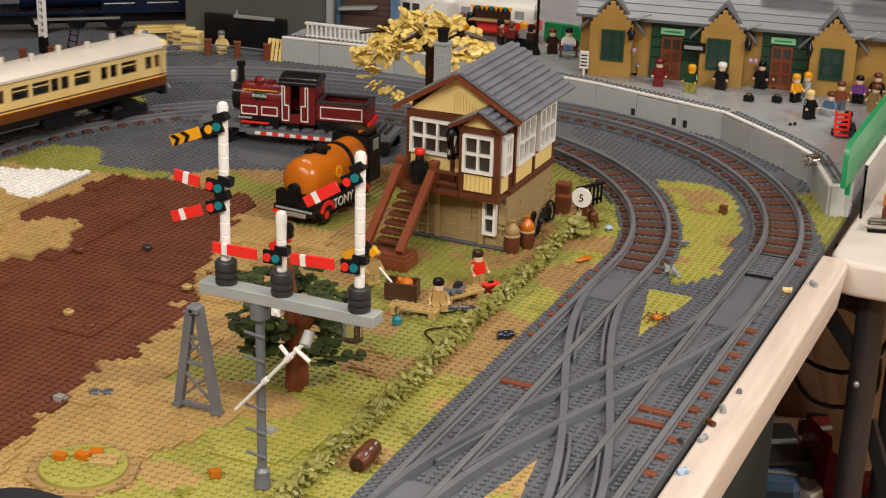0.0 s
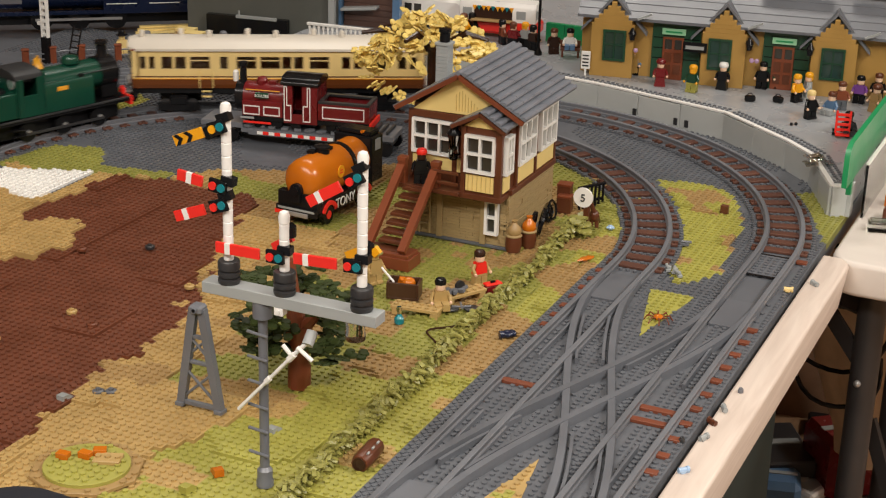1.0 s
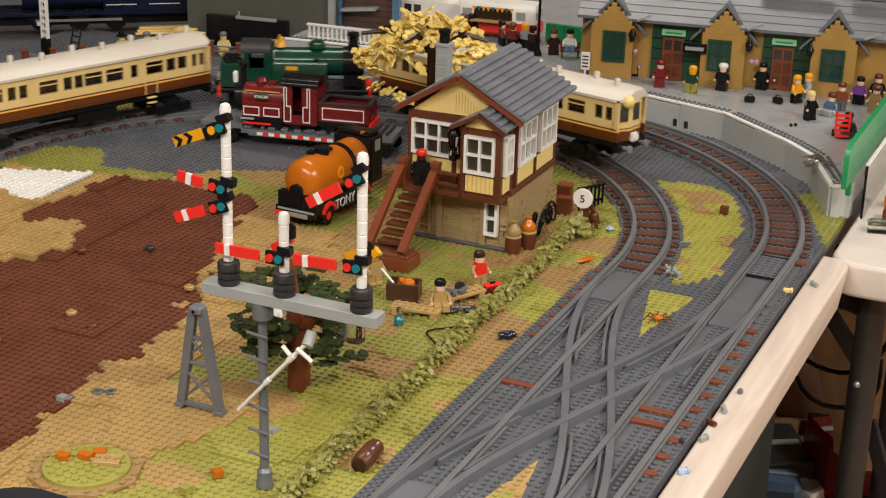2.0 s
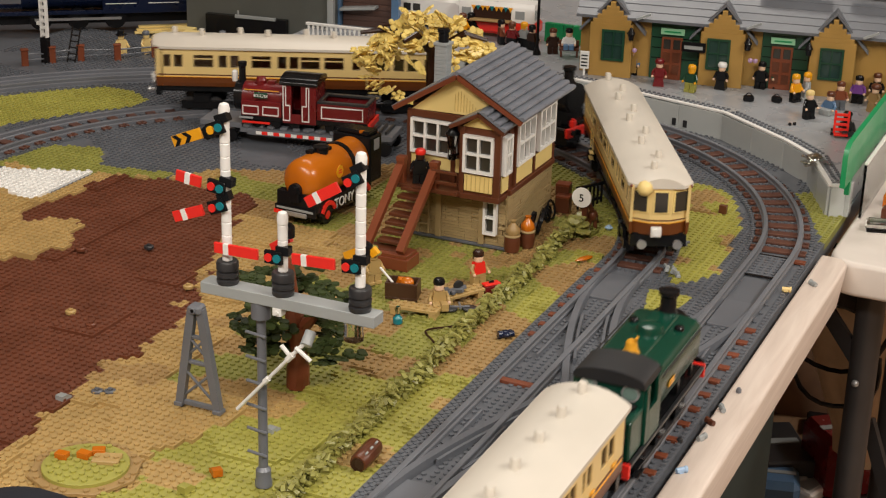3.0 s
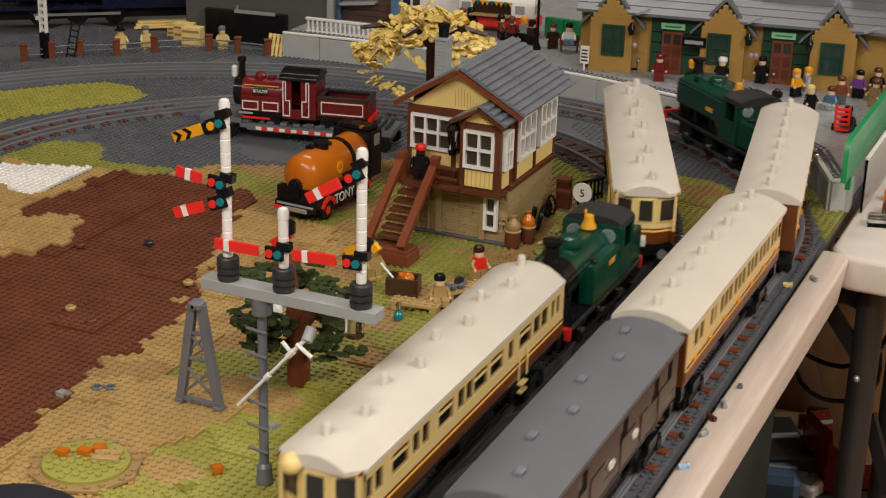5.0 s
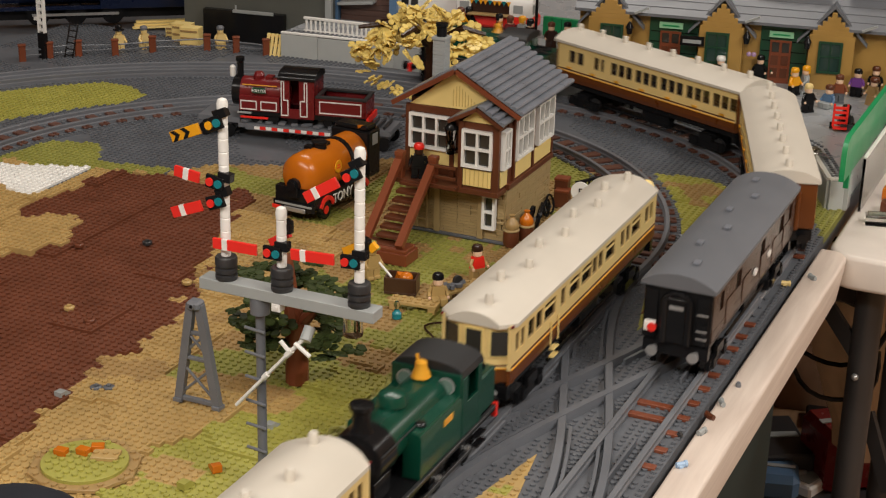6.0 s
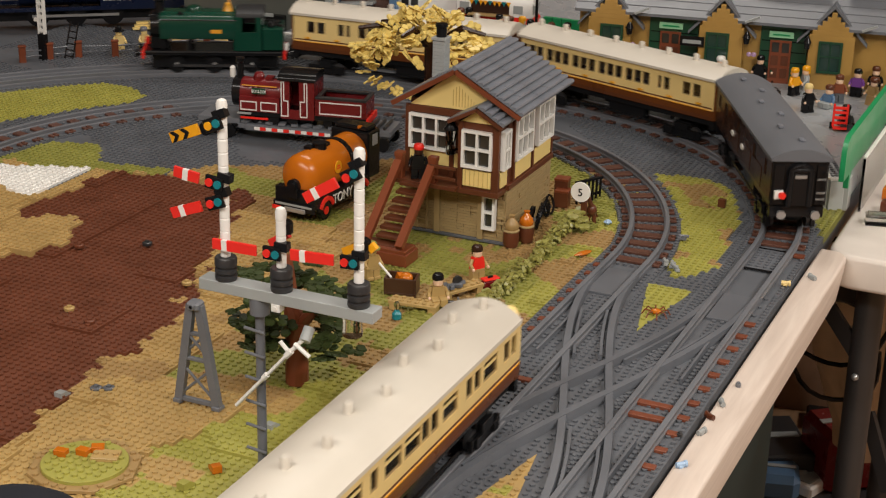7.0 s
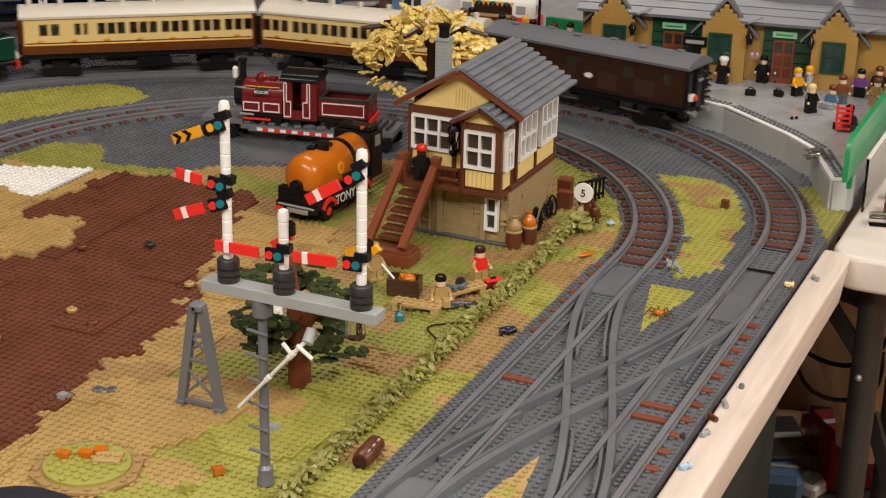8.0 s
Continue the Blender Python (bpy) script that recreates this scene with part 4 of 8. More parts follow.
    # wall lantern
    with Block() as bm:
        lathe(bm, [(0.0030, 0.1150), (0.0058, 0.102), (0.0068, 0.1285), (0.0068, 0.1290)], -0.6775, 1.5365, 0, 6)
    lan = part("lantern", bm, M["smoke"], b, "clear lantern with a black cap", smooth=False)
    with Block() as bm:
        lathe(bm, [(0.0082, 0.1291), (0.0084, 0.1302), (0.0050, 0.1345), (0.0046, 0.1365), (0.0020, 0.1385), (0.0016, 0.1415)], -0.6775, 1.5365, 0, 12)
        for k in range(6):
            a = k * math.pi / 3
            rod(bm, (-0.6775 + 0.0032 * math.cos(a), 1.5365 + 0.0032 * math.sin(a), 0.1150), (-0.6775 + 0.0070 * math.cos(a), 1.5365 + 0.0070 * math.sin(a), 0.1292), 0.0008, seg=5)
        lathe(bm, [(0.0012, 0.1115), (0.0036, 0.1125), (0.0036, 0.1155), (0.001, 0.1160)], -0.6775, 1.5365, 0, 10)
        rod(bm, (-0.6775, 1.5365, 0.1125), (-0.6775, 1.5365, 0.1040), 0.0016, seg=8)
        rod(bm, (-0.6775, 1.5365, 0.1055), (-0.6775 + 0.004, 1.5365 + 0.008, 0.1055), 0.0016, seg=8)
        lathe(bm, [(0.001, 0.1000), (0.0042, 0.1010), (0.0042, 0.1060), (0.001, 0.1070)], -0.6775, 1.5365, 0, 10)
    part("lantern_iron", bm, M["black"], lan)
    # landing and stairs
    st = part_stairs(b)
    with Block() as bm:
        box(bm, -0.702, 1.540, 0.0635, 0.074, 0.034, 0.0046)
    part("landing", bm, M["brown"], b)
    for z in (0.075, 0.087):
        with Block() as bm:
            box(bm, -0.681, 1.5245, z, 0.030, 0.003, 0.0034)
        part("landing_rail", bm, M["brown"], b)
    with Block() as bm:
        for i in range(5):
            box(bm, -0.7175, yf - 0.004, 0.014 + 0.0105 * i, 0.011, 0.0022, 0.0022)
        for s in (-1, 1):
            box(bm, -0.7175 + s * 0.006, yf - 0.0035, 0.004, 0.0022, 0.0022, 0.058)
    part("wall_ladder", bm, M["stone"], b)
    for x in (-0.699, -0.6465):
        with Block() as bm:
            box(bm, x, yf - 0.0038, 0.0034, 0.007, 0.0026, 0.060)
        part("pilaster", bm, M["stone"], b)


BRICKS = {}


def brick_mesh(length):
    if length not in BRICKS:
        with Block() as bm:
            box(bm, 0, 0, 0, length - 0.00025, 0.0022, PL - 0.0002, bev=0.0002)
        BRICKS[length] = finish(bm, "brick", M["stone"])
    return BRICKS[length]


def part_stairs(b):
    # flight rises from the foot towards the landing
    f0, f1, n = 1.448, 1.524, 8
    with Block() as bm:
        box(bm, -0.7145, 1.458, 0.0, 0.060, 0.030, 0.0130)
        box(bm, -0.7145, 1.458, 0.0128, 0.056, 0.026, 0.004)
    st = part("stairs", bm, M["rust"], b, "reddish brown toy staircase with sloping sides")
    for i in range(n):
        with Block() as bm:
            box(bm, -0.7145, f0 + 0.010 + (f1 - f0) * i / n, 0.014 + 0.0070 * i, 0.030, 0.0135, 0.0036)
            box(bm, -0.7145, f0 + 0.014 + (f1 - f0) * i / n, 0.0105 + 0.0070 * i, 0.030, 0.0030, 0.0040)
        part("step", bm, M["brown"], st)
    for x in (-0.7345, -0.6945):
        with Block() as bm:
            beam(bm, (x, f0 - 0.002, 0.020), (x, f1 + 0.002, 0.0875), 0.0086, 0.0062)
        part("string", bm, M["rust"], st)
        with Block() as bm:
            box(bm, x, f1 + 0.006, 0.066, 0.0086, 0.0086, 0.030)
            box(bm, x, f1 + 0.006, 0.0925, 0.0100, 0.0100, 0.0052)
        part("newel_post", bm, M["rust"], st)
    return st


# ---- wagons standing on the grass ----
def disc_wheel(parent, x0, x1, y, z, r, mat="black"):
    with Block() as bm:
        rod(bm, (x0, y, z), (x1, y, z), r, seg=18)
    w = part("wheel", bm, M[mat], parent)
    with Block() as bm:
        s = 1 if x1 > x0 else -1
        rod(bm, (x1 - s * 0.001, y, z), (x1 + s * 0.0012, y, z), r * 0.45, seg=14)
    part("hub", bm, M["red"], w)


def text_mesh(body, size, depth=0.0004):
    cu = bpy.data.curves.new("lettering", "FONT")
    cu.body, cu.size, cu.extrude, cu.align_x = body, size, depth, "CENTER"
    ob = bpy.data.objects.new("lettering", cu)
    scene.collection.objects.link(ob)
    bpy.context.view_layer.update()
    me = bpy.data.meshes.new_from_object(ob.evaluated_get(bpy.context.evaluated_depsgraph_get()))
    bpy.data.objects.remove(ob)
    return me


def lettering(parent, body, size, mat, m, label=""):
    me = text_mesh(body, size)
    me.materials.clear()
    me.materials.append(mat)
    ob = new("lettering", me)
    ob.parent = parent
    ob.matrix_basis = m
    return tagged(ob, label)


def build_tanker():
    # long axis +y, nose end at -y
    w = thing("tank_wagon", "orange tank wagon with black frame and red wheel arches", "wagon", pose(-0.853, 1.575, -0.0016, 0, 0, -4) @ Matrix.Diagonal((0.94, 0.91, 0.98, 1)))
    with Block() as bm:
        box(bm, 0, 0, 0.018, 0.052, 0.135, 0.009)
        box(bm, 0, -0.063, 0.018, 0.056, 0.012, 0.022)
        box(bm, 0.0265, 0.0, 0.013, 0.004, 0.118, 0.016)
        box(bm, -0.0265, 0.0, 0.013, 0.004, 0.118, 0.016)
    part("frame", bm, M["black"], w)
    with Block() as bm:
        m = pose(0, 0, 0.0515, 90, 0, 0)
        prof = [(0.010, -0.068), (0.019, -0.065), (0.0245, -0.058), (0.0262, -0.050), (0.0262, 0.062), (0.020, 0.066)]
        lathe(bm, [(r, -h) for r, h in reversed(prof)], seg=32, m=m)
    part("tank", bm, M["orange"], w, "glossy orange cylinder with a rounded end")
    with Block() as bm:
        box(bm, 0, 0.075, 0.022, 0.056, 0.030, 0.058, bev=0.002)
        box(bm, 0, 0.075, 0.0795, 0.048, 0.024, 0.006, bev=0.003)
    cabin = part("cabin", bm, M["black"], w, "black rear cabin with a small window")
    with Block() as bm:
        box(bm, 0.0275, 0.076, 0.062, 0.002, 0.013, 0.014)
    part("cabin_window", bm, M["pale"], cabin)
    with Block() as bm:
        lathe(bm, [(0.009, 0.074), (0.009, 0.081), (0.010, 0.082), (0.010, 0.084), (0.006, 0.085)], 0.002, -0.015, 0, 16)
        box(bm, 0.002, -0.004, 0.0765, 0.010, 0.012, 0.004)
        box(bm, -0.006, -0.026, 0.0765, 0.010, 0.010, 0.004)
    part("filler_hatch", bm, M["black"], w)
    with Block() as bm:
        for k in range(13):
            a = radians(180 * k / 12)
            beam(bm, (0.0270 * math.cos(a), 0.024, 0.0515 + 0.0270 * math.sin(a)), (0.0270 * math.cos(a + 0.262), 0.024, 0.0515 + 0.0270 * math.sin(a + 0.262)), 0.007, 0.0016)
    part("strap", bm, M["black"], w)
    with Block() as bm:
        rod(bm, (0, -0.0685, 0.044), (0, -0.074, 0.044), 0.0085, seg=16)
        rod(bm, (0, -0.0735, 0.044), (0, -0.078, 0.044), 0.0058, seg=14)
        box(bm, 0, -0.071, 0.030, 0.013, 0.008, 0.012)
    part("valve", bm, M["black"], w)
    with Block() as bm:
        rod(bm, (0.0266, -0.012, 0.0565), (0.0276, -0.012, 0.0565), 0.0075, seg=20)
    part("emblem", bm, M["amber"], w, "round yellow emblem")
    for i, (dz, l) in enumerate(((0.0015, 0.006), (-0.0015, 0.008))):
        with Block() as bm:
            box(bm, 0.0278, -0.012, 0.0560 + dz, 0.0004, l, 0.0014, bev=0)
        part("emblem_bar", bm, M["red"], w)
    for i in range(2):
        with Block() as bm:
            box(bm, 0.0255, 0.044, 0.060 - 0.0042 * i, 0.0015, 0.020 - 0.004 * i, 0.0024, 0, 0, 0, bev=0)
        part("marking", bm, M["white"], w)
    lettering(w, "TONY", 0.0165, M["white"], pose(0.0290, -0.004, 0.0148, 90, 0, 90) , "white capital letters")
    with Block() as bm:
        box(bm, 0, -0.0705, 0.014, 0.058, 0.004, 0.0095)
    fb = part("front_beam", bm, M["black"], w)
    with Block() as bm:
        box(bm, 0, -0.0722, 0.0195, 0.052, 0.0022, 0.0026)
    part("edge_strip", bm, M["pale"], fb, "pale grey strip")
    with Block() as bm:
        box(bm, 0.002, -0.0728, 0.0125, 0.030, 0.0026, 0.0055, 0, 0, 0, bev=0.0015)
    part("fender", bm, M["steel"], fb)
    with Block() as bm:
        box(bm, -0.024, -0.0728, 0.0130, 0.012, 0.0020, 0.0045)
    part("fender_end", bm, M["red"], fb)
    for y in (-0.042, 0.042):
        for s in (-1, 1):
            disc_wheel(w, s * 0.021, s * 0.0275, y, 0.0115, 0.0115)
            with Block() as bm:
                for k in range(7):
                    a = radians(20 + 140 * k / 7)
                    c = radians(20 + 140 * (k + 1) / 7)
                    beam(bm, (s * 0.0295, y + 0.0150 * math.cos(a), 0.0115 + 0.0150 * math.sin(a)), (s * 0.0295, y + 0.0150 * math.cos(c), 0.0115 + 0.0150 * math.sin(c)), 0.0026, 0.0050)
            part("wheel_arch", bm, M["red"], w, "red curved wheel arch")
    with Block() as bm:
        rod(bm, (0.012, 0.062, 0.085), (0.022, 0.088, 0.079), 0.0022, 0.0015, 8)
    part("handle", bm, M["orange"], w)


def build_flat_wagon():
    w = thing("flat_wagon", "grey low-loader wagon with a red and white striped edge", "wagon", pose(-1.010, 1.795, -0.0032, 0, 0, -79))
    # long axis +y towards the right
    with Block() as bm:
        box(bm, 0, 0, 0.016, 0.054, 0.150, 0.006)
        for s in (-1, 1):
            box(bm, 0, s * 0.102, 0.021, 0.052, 0.058, 0.007)
    part("deck", bm, M["rail"], w)
    with Block() as bm:
        box(bm, 0.0280, 0, 0.0145, 0.003, 0.128, 0.0070)
    edge = part("edge_panel", bm, M["rail"], w)
    for i in range(13):
        with Block() as bm:
            box(bm, 0.0297, -0.048 + 0.008 * i, 0.0160, 0.0008, 0.0078, 0.0042, bev=0)
        part("stripe", bm, M["red"] if i % 2 else M["white"], edge)
    for s in (-1, 1):
        with Block() as bm:
            box(bm, 0, s * 0.105, 0.010, 0.050, 0.040, 0.010)
        bg = part("bogie", bm, M["iron"], w)
        for dy in (-0.016, 0.016):
            for sx in (-1, 1):
                with Block() as bm:
                    rod(bm, (sx * 0.0215, s * 0.105 + dy, 0.010), (sx * 0.0265, s * 0.105 + dy, 0.010), 0.0092, seg=16)
                part("wheel", bm, M["black"], bg)
    for i in range(9):
        for sx in (-0.018, 0.018):
            with Block() as bm:
                box(bm, sx + random.uniform(-0.003, 0.003), -0.066 + 0.0165 * i, 0.0225, 0.012, 0.009, 0.0034, 0, 0, random.uniform(-30, 30))
            part("chock", bm, M["rail"], w)
    with Block() as bm:
        for i in range(5):
            box(bm, 0.0, 0.085 + 0.009 * i, 0.0285, 0.040, 0.003, 0.004)
    part("grid", bm, M["iron"], w)

    e = thing("narrow_gauge_engine", "dark red toy steam engine with white lining and tender", "locomotive", pose(-0.996, 1.798, 0.0193, 0, 0, -77) @ Matrix.Diagonal((1.0, 0.85, 1.04, 1)))
    with Block() as bm:
        box(bm, 0, -0.045, 0.010, 0.044, 0.120, 0.006)
        box(bm, 0, -0.045, 0.003, 0.024, 0.110, 0.008)
    part("frame", bm, M["black"], e)
    with Block() as bm:
        rod(bm, (0, -0.106, 0.036), (0, -0.038, 0.036), 0.0185, seg=20)
    part("boiler", bm, M["darkred"], e)
    with Block() as bm:
        rod(bm, (0, -0.118, 0.036), (0, -0.105, 0.036), 0.0190, seg=20)
    part("smokebox", bm, M["black"], e)
    for s in (-1, 1):
        with Block() as bm:
            box(bm, s * 0.0205, -0.072, 0.016, 0.005, 0.064, 0.019)
        tank = part("side_panel", bm, M["darkred"], e)
        for y in (-0.089, -0.057):
            frame_lines(tank, s * 0.0234, y, 0.0175, 0.026, 0.0120)
        with Block() as bm:
            box(bm, s * 0.0215, -0.031, 0.010, 0.003, 0.014, 0.052)
            box(bm, s * 0.0215, 0.003, 0.010, 0.003, 0.024, 0.052)
            box(bm, s * 0.0215, -0.0165, 0.010, 0.003, 0.016, 0.012)
        cab = part("cab_side", bm, M["darkred"], e)
        x, t = s * 0.0233, 0.0015
        for y, f in ((-0.0315, 1), (-0.0015, -1)):
            # each lined panel is narrow above and wide below
            for y0, y1, z0, z1 in ((-0.006, -0.006 + t, 0.013, 0.058), (-0.006, -0.0005, 0.058 - t, 0.058), (-0.0005 - t, -0.0005, 0.034, 0.058),
                                   (-0.0005 - t, 0.0060, 0.034 - t, 0.034), (0.0060 - t, 0.0060, 0.013, 0.034), (-0.006, 0.0060, 0.013, 0.013 + t)):
                with Block() as bm:
                    box(bm, x, y + f * (y0 + y1) / 2, z0, 0.0008, y1 - y0, z1 - z0, bev=0)
                part("lining", bm, M["white"], cab)
        with Block() as bm:
            box(bm, s * 0.0238, -0.072, 0.0395, 0.001, 0.021, 0.0075)
        plate = part("name_plate", bm, M["bottle"], e, "green name plate with white letters")
        lettering(plate, "BOULDER", 0.0052, M["white"], pose(s * 0.0245, -0.072, 0.0412, 90, 0, 90 * s), "white capital letters")
        with Block() as bm:
            rod(bm, (s * 0.0190, -0.100, 0.0485), (s * 0.0190, -0.045, 0.0485), 0.0007, seg=6)
        part("handrail", bm, M["gold"], e)
        with Block() as bm:
            box(bm, s * 0.0240, -0.080, 0.0065, 0.002, 0.044, 0.0028)
        part("valance", bm, M["red"], e)
        with Block() as bm:
            box(bm, s * 0.0235, -0.096, 0.0120, 0.002, 0.022, 0.0026)
        part("slide_bar", bm, M["pale"], e)
        for y in (-0.080, -0.050, -0.020):
            with Block() as bm:
                rod(bm, (s * 0.015, y, 0.009), (s * 0.0205, y, 0.009), 0.0085, seg=16)
            part("wheel", bm, M["black"], e)
    for y in (-0.036, 0.0135):
        with Block() as bm:
            box(bm, 0, y, 0.010, 0.042, 0.003, 0.052)
        part("cab_wall", bm, M["darkred"], e)
    with Block() as bm:
        loft(bm, [[(-0.0255 * math.cos(math.pi * i / 8), y, 0.0615 + 0.0085 * math.sin(math.pi * i / 8)) for i in range(9)] + [(0.0255, y, 0.0595), (-0.0255, y, 0.0595)] for y in (-0.042, 0.017)])
    part("cab_roof", bm, M["black"], e)
    with Block() as bm:
        lathe(bm, [(0.0058, 0.052), (0.0052, 0.060), (0.0052, 0.072), (0.0068, 0.074), (0.0068, 0.0785), (0.005, 0.079)], 0, -0.110, 0, 16)
    part("chimney", bm, M["black"], e)
    with Block() as bm:
        lathe(bm, [(0.0085, 0.052), (0.0085, 0.0575), (0.006, 0.061), (0.002, 0.062)], 0, -0.080, 0, 16)
        box(bm, 0, -0.062, 0.0535, 0.010, 0.012, 0.004)
    part("dome", bm, M["darkred"], e)
    with Block() as bm:
        lathe(bm, [(0.004, 0.054), (0.0045, 0.058), (0.0045, 0.066), (0.0025, 0.068)], 0.003, -0.121, 0, 12)
    part("head_lamp", bm, M["white"], e, "white head lamp")
    with Block() as bm:
        box(bm, 0, 0.056, 0.011, 0.046, 0.082, 0.006)
    part("tender_frame", bm, M["black"], e)
    with Block() as bm:
        for s in (-1, 1):
            box(bm, s * 0.0215, 0.056, 0.017, 0.003, 0.078, 0.021)
        box(bm, 0, 0.0945, 0.017, 0.046, 0.003, 0.021)
        box(bm, 0, 0.0175, 0.017, 0.046, 0.003, 0.021)
    tn = part("tender", bm, M["darkred"], e)
    frame_lines(tn, 0.0233, 0.056, 0.0195, 0.066, 0.0160)
    with Block() as bm:
        for s in (-1, 1):
            box(bm, s * 0.0195, 0.056, 0.0382, 0.007, 0.080, 0.003)
        for y in (0.019, 0.093):
            box(bm, 0, y, 0.0382, 0.036, 0.006, 0.003)
        box(bm, 0, 0.056, 0.022, 0.036, 0.070, 0.006)
    part("tender_rim", bm, M["iron"], e)
    with Block() as bm:
        box(bm, 0, 0.0985, 0.010, 0.048, 0.004, 0.008)
    part("buffer_beam", bm, M["red"], e)
    for y in (0.035, 0.075):
        for s in (-1, 1):
            with Block() as bm:
                rod(bm, (s * 0.015, y, 0.0075), (s * 0.020, y, 0.0075), 0.0070, seg=14)
            part("wheel", bm, M["black"], e)


def frame_lines(parent, x, y, z, w, h):
    """A white lining rectangle, low corner at height z, centred on y."""
    with Block() as bm:
        t = 0.0015
        for zz in (z, z + h - t):
            box(bm, x, y, zz, 0.0008, w, t, bev=0)
        for s in (-1, 1):
            box(bm, x, y + s * (w / 2 - t / 2), z + t, 0.0008, t, h - 2 * t, bev=0)
    part("lining", bm, M["white"], parent)


build_gantry()
build_lattice()
build_trees()
build_hedge()
build_signal_box()
build_tanker()
build_flat_wagon()

# ---- the trains ----


def pierced(bm, x, t, y0, y1, z0, z1, holes, h0, h1):
    """A wall across x, t thick, from y0 to y1, with window holes (centre, width) between heights h0 and h1."""
    def slab(a, b, c, d):
        if b - a > 1e-4 and d - c > 1e-4:
            bmesh.ops.create_cube(bm, size=1, matrix=Matrix.Translation((x, (a + b) / 2, (c + d) / 2)) @ Matrix.Diagonal((t, b - a, d - c, 1)))
    slab(y0, y1, z0, h0)
    slab(y0, y1, h1, z1)
    edge = y0
    for c, w in sorted(holes):
        slab(edge, c - w / 2, h0, h1)
        edge = c + w / 2
    slab(edge, y1, h0, h1)


def squash(top, k):
    """Lower the whole vehicle to its true height."""
    for o in top.children_recursive:
        o.data.transform(Matrix.Diagonal((1, 1, k, 1)))
        o.location.z *= k


def bogie(parent, y):
    with Block() as bm:
        for sx in (-1, 1):
            box(bm, sx * 0.0255, y, 0.012, 0.005, 0.058, 0.011)
            for dy in (-0.018, 0.018):
                box(bm, sx * 0.028, y + dy, 0.013, 0.004, 0.010, 0.010)
            box(bm, sx * 0.0275, y, 0.021, 0.004, 0.022, 0.010)
        box(bm, 0, y, 0.014, 0.048, 0.024, 0.018)
    b = part("bogie", bm, M["black"], parent)
    for dy in (-0.018, 0.018):
        for sx in (-1, 1):
            with Block() as bm:
                rod(bm, (sx * 0.0185, y + dy, 0.0182), (sx * 0.0235, y + dy, 0.0182), 0.009, seg=16)
            part("wheel", bm, M["iron"], b)


def roof_rings(L, hw, z, rise, hip):
    """Cross-sections of a low arched roof; hip narrows its two ends."""
    rings = []
    n = 14
    ends = ((-L / 2, hip), (-L / 2 + 0.012, 1), (L / 2 - 0.012, 1), (L / 2, hip))
    for y, k in ends:
        top = []
        for i in range(n + 1):
            q = -1 + 2 * i / n
            top.append((hw * k * q, y, z + 0.0012 + rise * (1 - abs(q) ** 2.2) * (0.75 if k < 0.9 else 1)))
        top += [(hw * k, y, z - 0.0026), (-hw * k, y, z - 0.0026)]
        rings.append(top)
    return rings


WIN = 0.0785        # sill of the carriage windows


